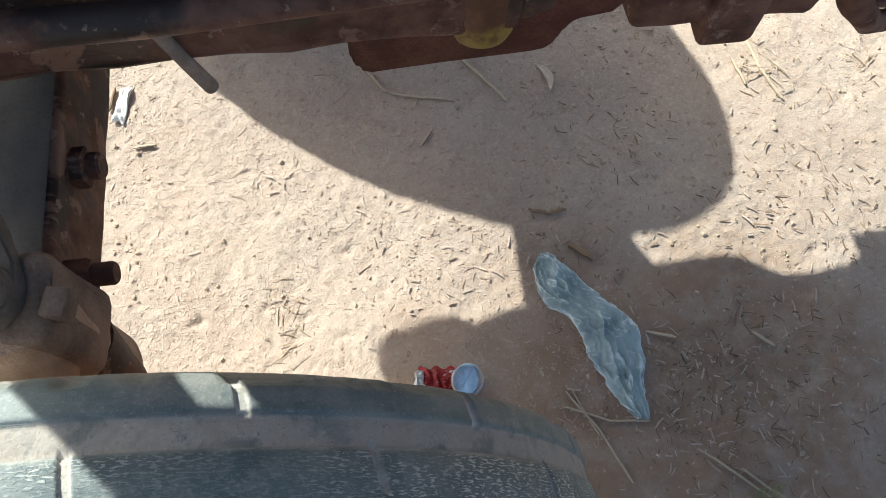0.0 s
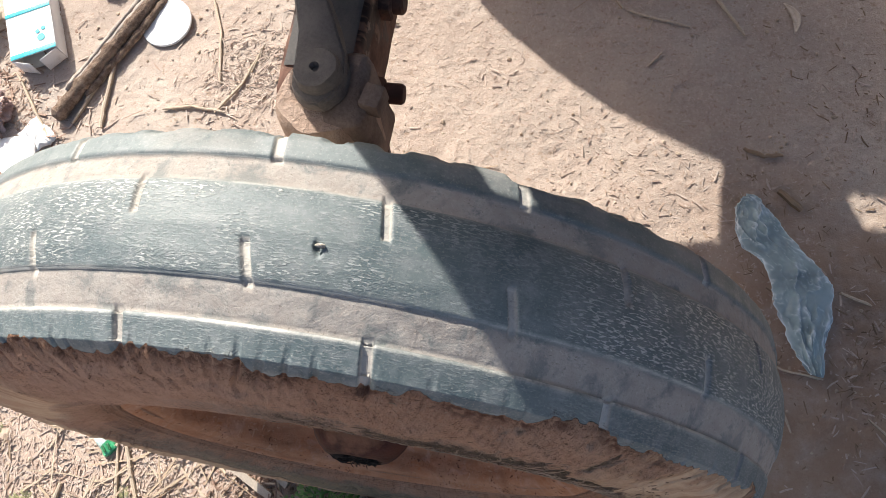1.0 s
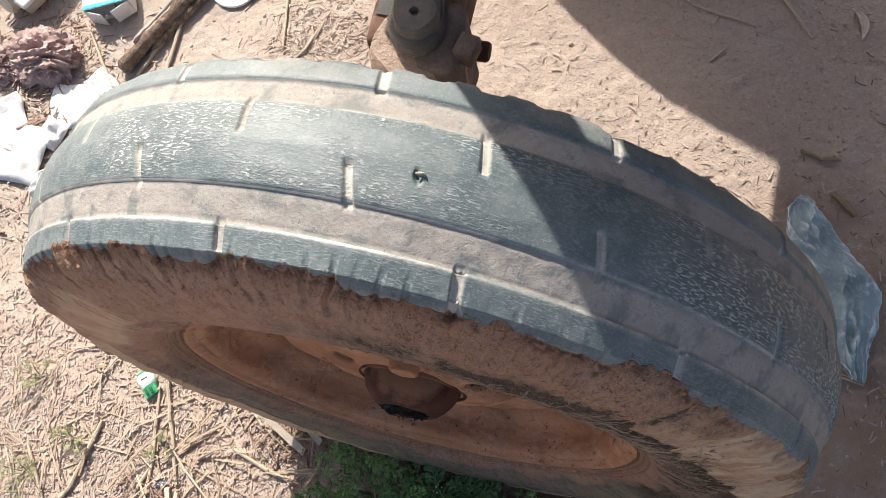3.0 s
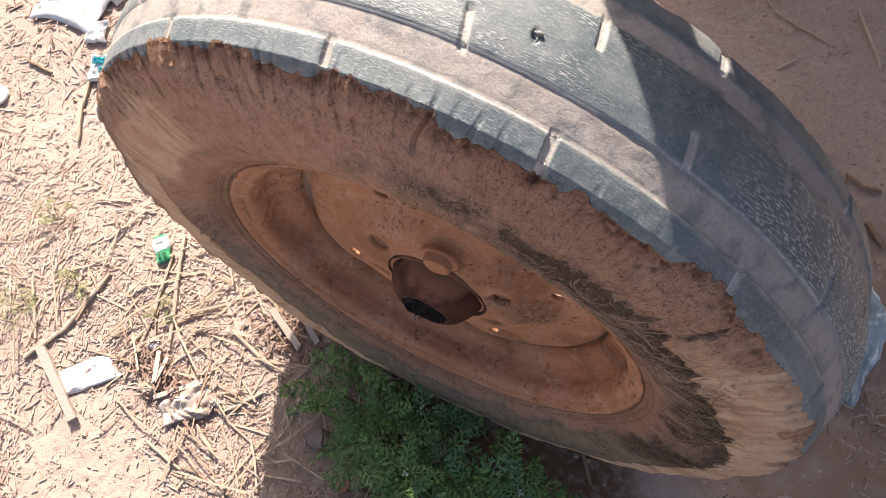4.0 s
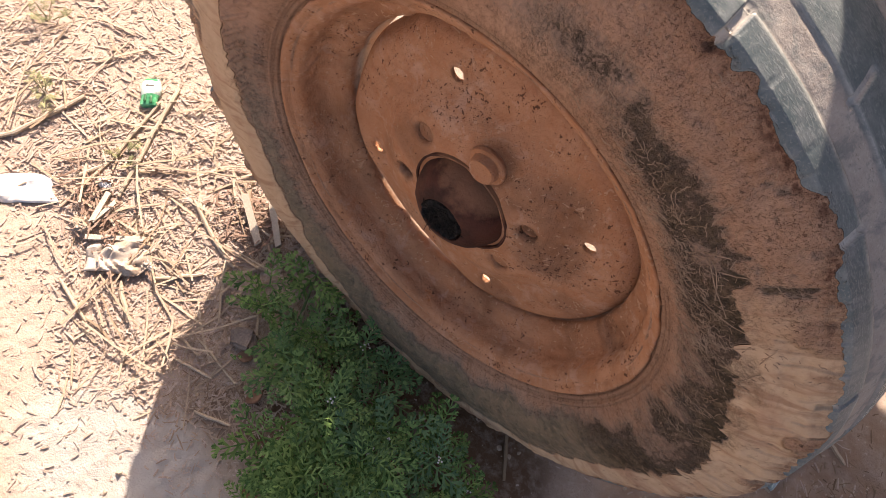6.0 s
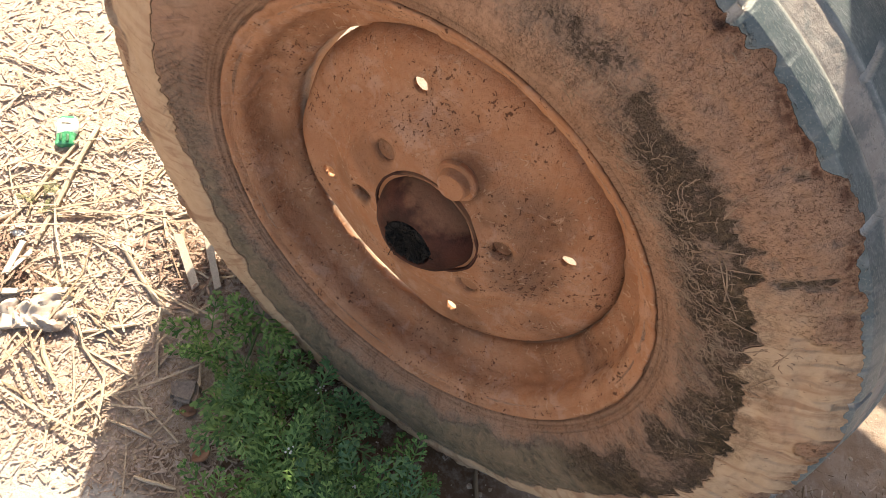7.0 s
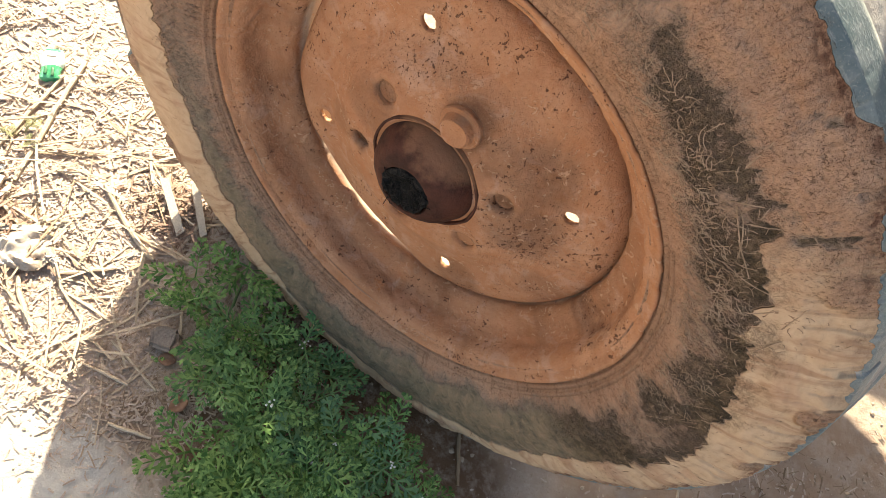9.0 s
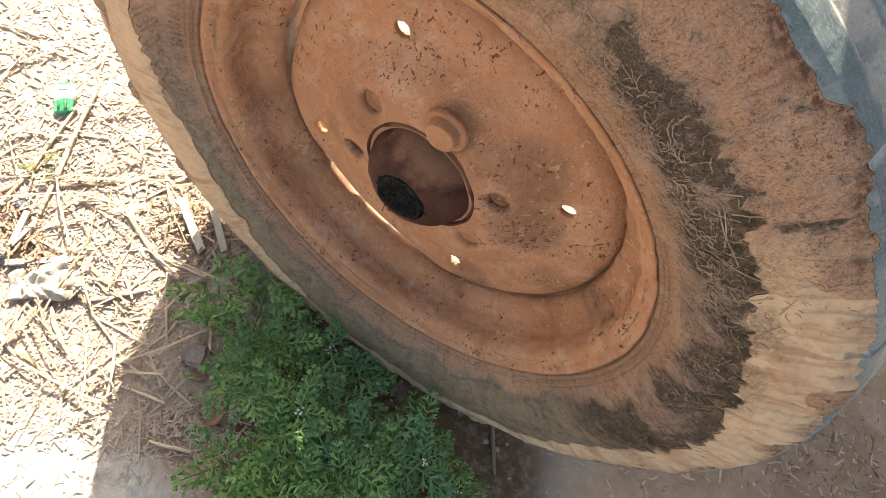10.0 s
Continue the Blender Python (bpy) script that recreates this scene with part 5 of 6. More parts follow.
for cx, cy, wide in ((0.865, 0.690, 0.035), (1.030, 0.675, 0.025), (0.150, 0.765, 0.020), (0.045, 0.335, 0.030)):
    litter("straw_litter", "small tangle of thin dry straw on the earth", int(cx * 100), 45, (cx - 0.1, cx + 0.1, cy - 0.1, cy + 0.1),
           lambda x, y: np.exp(-(((x - cx) / wide) ** 2 + ((y - cy) / (1.5 * wide)) ** 2)), (0.010, 0.050), (0.0008, 0.0018), STALK, 0.006)


def clods():
    rng = np.random.RandomState(12)
    base = bmesh.new()
    bmesh.ops.create_icosphere(base, subdivisions=1, radius=1.0)
    bv = np.array([v.co[:] for v in base.verts])
    bf = np.array([[v.index for v in f.verts] for f in base.faces])
    base.free()
    n = 7000
    x, y = rng.uniform(-1.1, 1.1, n), rng.uniform(-0.75, 1.0, n)
    size = 0.0007 + 0.0036 * rng.rand(n) ** 6
    jig = 1 + rng.normal(0, 0.22, (n, len(bv), 1))
    v = bv[None] * jig * size[:, None, None] * np.array([1, 1, 0.7])
    v[..., 0] += x[:, None]
    v[..., 1] += y[:, None]
    v[..., 2] += (ground_height(x, y) + 0.2 * size)[:, None]
    f = (np.arange(n)[:, None, None] * len(bv) + bf[None]).reshape(-1, 3)
    tagged(new("earth_clods", raw_mesh("earth_clods", v.reshape(-1, 3), f, PEBBLE, True)), "small crumbs and clods of dry earth", "clods", kind="stuff")


clods()


def on_ground(x, y, up=0.0):
    return Vector((x, y, float(ground_height(x, y)) + up))


def stick(points, radius, material=None, label="dry straw stalk lying on the earth", category="stalk", name="dry_stalk", up=0.0):
    """A thin stalk along ground points, with knots and a ragged end."""
    rng = random.Random(int(abs(points[0][0]) * 7919 + abs(points[0][1]) * 104729))
    dense = []
    for (x0, y0), (x1, y1) in zip(points, points[1:]):
        for k in range(5):
            t = k / 5
            dense.append((x0 + (x1 - x0) * t, y0 + (y1 - y0) * t))
    dense.append(points[-1])
    way, rad = [], []
    for k, (x, y) in enumerate(dense):
        way.append(on_ground(x + rng.gauss(0, radius * 0.15), y + rng.gauss(0, radius * 0.15), radius * 0.8 + up + 0.0015))
        rad.append(radius * rng.uniform(0.82, 1.08) * (0.7 if k in (0, len(dense) - 1) else 1.0))
    origin = way[len(way) // 2].copy()
    bm = tube_bm([p - origin for p in way], rad, 8)
    return solid_thing(name, bm, material or STALK, Matrix.Translation(origin), label, category, "loose stalks")


for points, radius in (
        ([(0.197, 0.776), (0.232, 0.721)], 0.0032), ([(0.239, 0.717), (0.279, 0.704), (0.341, 0.689)], 0.0022), ([(0.282, 0.707), (0.277, 0.683)], 0.0014),
        ([(0.361, 0.773), (0.391, 0.730), (0.426, 0.679)], 0.0026), ([(0.279, 0.614), (0.300, 0.641)], 0.0020), ([(0.567, 0.270), (0.609, 0.255)], 0.0030),
        ([(0.722, 0.250), (0.748, 0.225)], 0.0034), ([(0.437, 0.198), (0.474, 0.142), (0.505, 0.066)], 0.0018), ([(0.433, 0.178), (0.492, 0.151), (0.547, 0.145)], 0.0018),
        ([(0.445, 0.201), (0.472, 0.134)], 0.0016), ([(0.604, 0.099), (0.686, 0.026)], 0.0022), ([(0.655, 0.066), (0.705, 0.022)], 0.0020),
        ([(0.845, 0.779), (0.854, 0.685), (0.875, 0.627)], 0.0028), ([(0.812, 0.713), (0.823, 0.661)], 0.0028), ([(-0.175, 0.664), (-0.141, 0.667)], 0.0024),
        ([(-0.487, 0.693), (-0.456, 0.624), (-0.434, 0.524)], 0.0026), ([(-0.643, 0.564), (-0.634, 0.463), (-0.626, 0.420)], 0.0040),
        ([(-0.823, 0.515), (-0.767, 0.451), (-0.714, 0.390)], 0.0028), ([(-0.524, 0.467), (-0.474, 0.477), (-0.411, 0.472)], 0.0024),
        ([(-0.376, 0.585), (-0.393, 0.528), (-0.431, 0.470)], 0.0024), ([(-0.371, 0.608), (-0.383, 0.550)], 0.0020), ([(-0.615, -0.209), (-0.555, -0.283)], 0.0026),
        ([(-0.510, -0.151), (-0.524, -0.251), (-0.553, -0.313)], 0.0036), ([(-0.439, -0.048), (-0.409, -0.118), (-0.365, -0.211)], 0.0034),
        ([(-0.438, -0.082), (-0.413, -0.186), (-0.402, -0.273)], 0.0028), ([(-0.274, -0.283), (-0.225, -0.311)], 0.0034),
        ([(-0.326, -0.334), (-0.261, -0.346)], 0.0024), ([(-0.298, -0.143), (-0.232, -0.161), (-0.191, -0.167)], 0.0032), ([(-0.248, -0.250), (-0.211, -0.202)], 0.0028),
        ([(-0.083, -0.326), (-0.039, -0.307)], 0.0024), ([(-0.151, -0.262), (-0.074, -0.268)], 0.0020), ([(-0.152, -0.300), (-0.100, -0.284)], 0.0022),
        ([(-0.749, 0.164), (-0.715, 0.067), (-0.685, 0.011)], 0.0036), ([(-0.412, -0.192), (-0.424, -0.235)], 0.0030)):
    stick(points, radius)
for points, radius in (([(0.431, 0.483), (0.461, 0.472), (0.488, 0.476)], 0.0034), ([(0.481, 0.417), (0.515, 0.388)], 0.0060), ([(-0.848, 0.100), (-0.798, 0.099)], 0.0030),
                       ([(0.218, -0.057), (0.259, -0.110)], 0.0030), ([(-0.218, 0.738), (-0.210, 0.780)], 0.0030)):
    stick(points, radius, DARK_STALK, "dark weathered stick lying on the earth", "stick", "stick")
def build_cane_bundle():
    """Rough branches lying side by side on a thick dark one."""
    base = on_ground(-0.640, 0.630)
    bundle = thing("branch_bundle", Matrix.Translation(base), "rough dry brown branches lying together on the earth", "branches")
    for p0, p1, up, radius, mat in (((-0.556, 0.812), (-0.700, 0.480), 0.024, 0.0046, GREY_WOOD), ((-0.550, 0.800), (-0.690, 0.492), 0.022, 0.0050, GREY_WOOD),
                                    ((-0.548, 0.800), (-0.712, 0.430), 0.013, 0.0135, BARK), ((-0.530, 0.790), (-0.672, 0.480), 0.008, 0.0070, BARK)):
        way, rad = [], []
        for k in range(40):
            t = k / 39
            q = Vector((p0[0] + (p1[0] - p0[0]) * t, p0[1] + (p1[1] - p0[1]) * t, 0))
            q.z = float(ground_height(q.x, q.y)) + up
            q += 0.0020 * noise.noise_vector(q * 14 + Vector((radius * 900, 0, 0)))
            way.append(q - base)
            rad.append(radius * (1.14 if k % 13 == 6 else 1.0) * (1 + 0.22 * noise.noise(q * 60)) * (0.55 if k in (0, 39) else 1))
        part("branch", rough_up(tube_bm(way, rad, 12), 0.0016, 150, radius * 100), mat, bundle)


build_cane_bundle()
stick([(-0.580, 0.700), (-0.630, 0.585), (-0.672, 0.470)], 0.0050)
stick([(-0.612, 0.620), (-0.645, 0.550), (-0.684, 0.426)], 0.0034)


def lath(p0, p1, width, thick, label, up0=0.004, up1=0.012, material=None):
    """A flat splintered slip of wood."""
    a, b = on_ground(*p0, up0), on_ground(*p1, up1)
    bm = bmesh.new()
    d = (b - a).normalized()
    side = d.cross(Vector((0, 0, 1))).normalized()
    up = side.cross(d)
    rows, rng = [], random.Random(int(abs(p0[0]) * 9999))
    for k in range(9):
        t = k / 8
        w = width * 0.5 * (1 + 0.12 * rng.uniform(-1, 1))
        c = a.lerp(b, t) - a
        rows.append([bm.verts.new(c + sx * w * side + sz * thick * 0.5 * up + d * rng.uniform(-0.003, 0.003) * (k in (0, 8))) for sx, sz in ((-1, -1), (1, -1), (1, 1), (-1, 1))])
    for r0, r1 in zip(rows, rows[1:]):
        for k in range(4):
            bm.faces.new((r0[k], r0[(k + 1) % 4], r1[(k + 1) % 4], r1[k]))
    bm.faces.new(rows[0][::-1])
    bm.faces.new(rows[-1])
    return solid_thing("wood_slip", bm, material or STALK, Matrix.Translation(a), label, "wood", "wood slips", True)


lath((-0.539, -0.290), (-0.432, -0.356), 0.013, 0.007, "flat grey-brown wooden slip lying on straw", 0.006, 0.009, GREY_WOOD)
lath((-0.258, -0.089), (-0.194, -0.122), 0.010, 0.006, "broken pale wooden slip leaning beside the tyre", 0.018, 0.009, WHITE_WOOD)
lath((-0.230, -0.066), (-0.174, -0.104), 0.009, 0.006, "broken pale wooden slip leaning beside the tyre", 0.018, 0.009, WHITE_WOOD)
lath((-0.376, -0.217), (-0.358, -0.256), 0.007, 0.005, "short split stalk end lying in the straw", 0.008, 0.010, WHITE_WOOD)
lath((-0.360, -0.220), (-0.357, -0.256), 0.005, 0.004, "short split stalk end lying in the straw", 0.008, 0.010, WHITE_WOOD)
lath((-0.346, -0.275), (-0.296, -0.226), 0.007, 0.005, "bleached stalk lying on the dirty paper wad", 0.009, 0.009, WHITE_WOOD)


def rock(name, x, y, size, squash, seed, material, label, category, turn=0.0):
    bm = bmesh.new()
    bmesh.ops.create_cube(bm, size=1.6)
    bmesh.ops.bevel(bm, geom=bm.edges, offset=0.25, segments=2, affect="EDGES")
    bmesh.ops.subdivide_edges(bm, edges=bm.edges, cuts=1, use_grid_fill=True)
    for v in bm.verts:
        v.co += 0.35 * noise.noise_vector(v.co * 0.8 + Vector((seed, 0, 0))) + 0.10 * noise.noise_vector(v.co * 3 + Vector((seed, 5, 0)))
        v.co = Vector((v.co.x * size, v.co.y * size * 0.8, v.co.z * size * squash))
    return solid_thing(name, bm, material, Matrix.Translation(on_ground(x, y, size * squash * 0.55)) @ Matrix.Rotation(turn, 4, "Z"), label, category)


rock("stone", -0.109, -0.222, 0.0195, 0.75, 3.0, STONE, "angular grey-brown stone beside the green weeds", "stone", 0.5)
rock("stone", -0.148, -0.178, 0.012, 0.5, 8.0, STONE, "small flat stone beside the green weeds", "stone", 1.1)


# ---- litter and rubbish ----
def crumpled(width, depth, height, nx, ny, seed, fold=0.35, round_=0.0):
    """A creased sheet, closed below, as a bmesh; its middle lies at the origin."""
    bm = bmesh.new()
    bmesh.ops.create_grid(bm, x_segments=nx, y_segments=ny, size=0.5)
    for v in bm.verts:
        u, w = v.co.x * 2, v.co.y * 2
        if round_:
            k = max(abs(u), abs(w)) / max(math.hypot(u, w), 1e-6)
            u, w = u * (1 - round_ + round_ * k), w * (1 - round_ + round_ * k)
        q = Vector((u * 1.1 + seed, w * 1.1 - seed, seed * 0.7))
        crease = abs(noise.noise(q)) + 0.6 * abs(noise.noise(q * 2.0))
        rim = 1 - max(abs(u), abs(w)) ** 6
        shift = fold * noise.noise_vector(q * 0.9)
        v.co = Vector(((u + 0.25 * shift.x) * width / 2, (w + 0.25 * shift.y) * depth / 2, height * (0.12 + 0.9 * crease * (0.35 + 0.65 * rim))))
    return bm


def sheet_thing(name, bm, material, x, y, turn, label, category, thick=0.0012, up=0.002, group=""):
    ob = solid_thing(name, bm, material, Matrix.Translation(on_ground(x, y, up)) @ Matrix.Rotation(radians(turn), 4, "Z"), label, category, group, True)
    skin = ob.modifiers.new("thickness", "SOLIDIFY")
    skin.thickness = thick
    return ob


def paper_material(name, a=(0.80, 0.79, 0.77), b=(0.66, 0.63, 0.58), dirt=0.5):
    n = Nodes(name, 0.7)
    n.color(n.mix(n.ramp(n.noise(45, 5, 0.7), dirt, dirt + 0.22), a, b))
    n.bump(n.noise(200, 3), 0.3, 0.0006)
    return n.mat


def bag_material():
    n = Nodes("thin_plastic_film", 0.52, specular=0.4)
    film = n.noise(26, 3, 0.5)
    n.color(n.mix(n.ramp(n.attr("fold"), 0.15, 0.7), n.mix(n.ramp(film, 0.35, 0.7), (0.40, 0.52, 0.54), (0.52, 0.64, 0.65)), (0.76, 0.83, 0.84)))
    n.link(n.math("ADD", n.math("MULTIPLY", n.attr("fold"), 0.50), n.ramp(film, 0.3, 0.7, 0.46, 0.68)), n.shader.inputs["Alpha"])
    n.bump(n.noise(70, 3, 0.6, distort=0.8), 0.35, 0.0015)
    return n.mat


PAPER = paper_material("white_paper")
DIRTY_PAPER = paper_material("dirty_paper", (0.54, 0.47, 0.40), (0.34, 0.26, 0.20), 0.44)
CLOTH = plain("dusty_maroon_cloth", (0.36, 0.245, 0.220), (0.52, 0.395, 0.355), 60, 0.95, 0.0, 0.7, 0.002)
GREY_PLASTIC = plain("translucent_grey_plastic", (0.42, 0.41, 0.34), (0.56, 0.54, 0.45), 40, 0.45, 0.0, 0.2, 0.001)
FILM = bag_material()
ALUMINIUM = plain("scuffed_aluminium", (0.62, 0.64, 0.66), (0.78, 0.79, 0.80), 90, 0.32, 0.85, 0.3, 0.0006)
GREEN_PAINT = plain("green_lacquer", (0.02, 0.30, 0.11), (0.14, 0.52, 0.27), 60, 0.35, 0.1, 0.3, 0.001)
WHITE_PAINT = plain("white_lacquer", (0.76, 0.77, 0.76), (0.82, 0.82, 0.80), 60, 0.4, 0.0, 0.2, 0.001)
MINT_PAINT = plain("pale_mint_lacquer", (0.50, 0.66, 0.57), (0.66, 0.77, 0.70), 90, 0.4, 0.0, 0.3, 0.001)
BLACK_GREEN = plain("dark_green_print", (0.010, 0.085, 0.030), (0.035, 0.16, 0.070), 90, 0.45, 0.0, 0.2, 0.0005)
CYAN_PRINT = plain("cyan_print", (0.02, 0.40, 0.46), (0.10, 0.52, 0.56), 90, 0.5, 0.0, 0.2, 0.0005)
RED_THREAD = plain("faded_red_plastic", (0.42, 0.05, 0.05), (0.55, 0.13, 0.12), 80, 0.6, 0.0, 0.3, 0.001)
LEAF_DRY = plain("pale_dry_leaf", (0.50, 0.40, 0.30), (0.66, 0.56, 0.45), 70, 0.8, 0.0, 0.4, 0.001)
LEAF_BROWN = plain("brown_dead_leaf", (0.26, 0.135, 0.080), (0.36, 0.20, 0.125), 70, 0.8, 0.0, 0.4, 0.001)


def build_bag():
    """A crumpled thin bag lying flat, wide at its head and drawn to a tail."""
    left = [(0.424, 0.392), (0.421, 0.376), (0.425, 0.345), (0.435, 0.322), (0.462, 0.307), (0.475, 0.275), (0.482, 0.240), (0.495, 0.204), (0.510, 0.177), (0.530, 0.149)]
    right = [(0.438, 0.408), (0.450, 0.407), (0.467, 0.388), (0.489, 0.362), (0.512, 0.332), (0.538, 0.304), (0.558, 0.279), (0.558, 0.241), (0.549, 0.195), (0.545, 0.147)]
    bag = thing("plastic_bag", pose(0.495, 0.275, 0.0), "crumpled translucent bluish plastic bag on the earth", "bag")
    steps, across = 150, 46
    s = np.linspace(0, len(left) - 1, steps)
    k = np.arange(len(left))
    lx, ly = np.interp(s, k, [p[0] for p in left]), np.interp(s, k, [p[1] for p in left])
    rx, ry = np.interp(s, k, [p[0] for p in right]), np.interp(s, k, [p[1] for p in right])
    for name, lower, seed in (("film", 0.0, 2.0), ("film", 1.0, 6.0)):
        u = np.linspace(0, 1, across)
        fray = 0.10 * (fbm(s * 3.0 + seed, s * 0 + 2, 171, 3) - 0.5)
        U = u[None, :] * (1 + fray[:, None])
        X, Y = lx[:, None] * (1 - U) + rx[:, None] * U, ly[:, None] * (1 - U) + ry[:, None] * U
        body = np.sin(np.pi * np.clip(u, 0, 1))[None, :] ** 0.5
        a1 = 1 - np.abs(2 * fbm(s[:, None] * 0.55 + U * 1.7 + seed, U * 3.1 - s[:, None] * 0.30 + seed, 181, 3) - 1)
        a2 = 1 - np.abs(2 * fbm(s[:, None] * 1.4 - U * 2.6 + seed, U * 5.2 + s[:, None] * 0.9, 191, 3) - 1)
        Z = ground_height(X, Y) + 0.003 + body * (1 - 0.75 * lower) * (0.003 + 0.0065 * a1 ** 5 + 0.0035 * a2 ** 5)
        X = X + 0.010 * (fbm(s[:, None] * 2.2 + seed, U * 5, 201, 3) - 0.5)
        co = np.stack([X - 0.495, Y - 0.275, Z], -1).reshape(-1, 3)
        mesh = raw_mesh(name, co, grid_faces(steps, across), FILM)
        attribute(mesh, "fold", np.clip(0.55 * a1 ** 18 + 0.4 * a2 ** 20 + 0.6 * (1 - body) ** 2, 0, 1))
        mesh_part(name, mesh, bag)


build_bag()


def can_lacquer():
    """Deep red lacquer with creased silver and pale blue print."""
    n = Nodes("creased_red_lacquer", 0.35, 0.15)
    streak = n.noise(1.0, 4, 0.7, n.place("Object", (60, 210, 90)), 1.2)
    base = n.mix(n.ramp(n.noise(40, 3), 0.35, 0.65), (0.150, 0.006, 0.009), (0.290, 0.014, 0.018))
    base = n.mix(n.ramp(streak, 0.58, 0.64), base, (0.62, 0.66, 0.70))
    base = n.mix(n.ramp(n.noise(95, 3, 0.6, distort=0.8), 0.60, 0.66), base, (0.030, 0.020, 0.022))
    n.color(base)
    n.bump(n.noise(120, 4, 0.6, distort=0.6), 0.5, 0.003)
    return n.mat


def build_red_can():
    can = thing("drink_can", pose(0.281, 0.228, float(ground_height(0.281, 0.228)) + 0.004), "crushed red drink can with silver end, on the earth", "can")
    tilt = Matrix.Translation((0.019, -0.002, 0.025)) @ Matrix.Rotation(radians(18), 4, "X") @ Matrix.Rotation(radians(20), 4, "Y")
    top = lathe_bm([(-0.006, 0.0220), (0.000, 0.0236), (0.0020, 0.0240), (0.0028, 0.0232), (0.0020, 0.0216), (-0.0030, 0.0206), (-0.0032, 0.0200)], 48, tilt)
    end = part("end", top, ALUMINIUM, can, "bright silver can end")
    panel = lathe_bm([(-0.0036, 0.0206), (-0.0028, 0.0185), (-0.0020, 0.012), (-0.0022, 0.0005)], 40, tilt)
    part("end_panel", rough_up(panel, 0.0022, 120, 2), ALUMINIUM, end, "dented silver panel")
    bm = bmesh.new()
    rings = []
    for k in range(19):
        t = k / 18
        c = Vector((0.012 - 0.054 * t, -0.002 + 0.012 * t, 0.0105 - 0.002 * t))
        ring = []
        for q in range(40):
            a = 2 * math.pi * q / 40
            pleat = 0.0022 * math.sin(t * 23 + 2.2 * math.sin(a * 2)) + 0.0045 * noise.noise(Vector((t * 5, math.cos(a) * 2.4, math.sin(a) * 2.4)))
            r = (0.0205 - 0.004 * t) + pleat
            ring.append(bm.verts.new(c + Vector((0.005 * math.sin(a * 2 + t * 5), r * math.cos(a), max(-c.z + 0.001, (r * (0.50 - 0.16 * t)) * math.sin(a))))))
        rings.append(ring)
    for a, b in zip(rings, rings[1:]):
        for q in range(40):
            bm.faces.new((a[q], a[(q + 1) % 40], b[(q + 1) % 40], b[q]))
    bm.faces.new(rings[-1])
    part("body", bm, can_lacquer(), can, "crushed red can wall with silver creases")
    bm = box_bm(-0.052, -0.038, -0.004, 0.022, 0.003, 0.016, 0.003)
    bmesh.ops.subdivide_edges(bm, edges=bm.edges, cuts=3, use_grid_fill=True)
    part("torn_end", rough_up(rough_up(bm, 0.006, 90, 3), 0.003, 260, 5), ALUMINIUM, can, "torn silver can end")


build_red_can()


def build_green_packet():
    packet = thing("drink_can", Matrix.Translation(on_ground(-0.456, -0.083, 0.005)) @ Matrix.Rotation(radians(-47), 4, "Z") @ Matrix.Scale(0.88, 4), "flattened green and white can on the earth", "can")
    squash = Matrix.Diagonal((1.0, 1.0, 0.62, 1.0)) @ TO_X

    def shell(points):
        bm = lathe_bm(points, 36, squash, closed=False)
        rough_up(bm, 0.0050, 45, 2)
        for v in bm.verts:
            v.co.z = max(v.co.z, -0.0055)
        return bm

    part("end", shell([(-0.0262, 0.0010), (-0.0255, 0.0095), (-0.0262, 0.0110), (-0.0250, 0.0118), (-0.0225, 0.0125)]), GREEN_PAINT, packet, "dark green can shoulder")
    part("band", shell([(-0.0225, 0.0125), (-0.0190, 0.0136), (-0.0100, 0.0138), (-0.0020, 0.0138), (0.0020, 0.0138)]), MINT_PAINT, packet, "white printed band")
    part("band", shell([(0.0020, 0.0138), (0.0080, 0.0139), (0.0150, 0.0138), (0.0210, 0.0128), (0.0232, 0.0110), (0.0225, 0.0085), (0.0215, 0.0010)]), GREEN_PAINT, packet, "green printed band")
    for x0, x1, y0, y1, mat in ((-0.0130, -0.0095, -0.0065, 0.0060, DARK_STEEL), (0.0050, 0.0175, -0.0078, -0.0040, BLACK_GREEN), (0.0060, 0.0185, 0.0010, 0.0050, BLACK_GREEN)):
        bm = box_bm(x0, x1, y0, y1, 0.0064, 0.0092, 0.0006)
        bmesh.ops.subdivide_edges(bm, edges=bm.edges, cuts=2, use_grid_fill=True)
        part("print_bar", rough_up(bm, 0.0012, 60, 1), mat, packet)


build_green_packet()


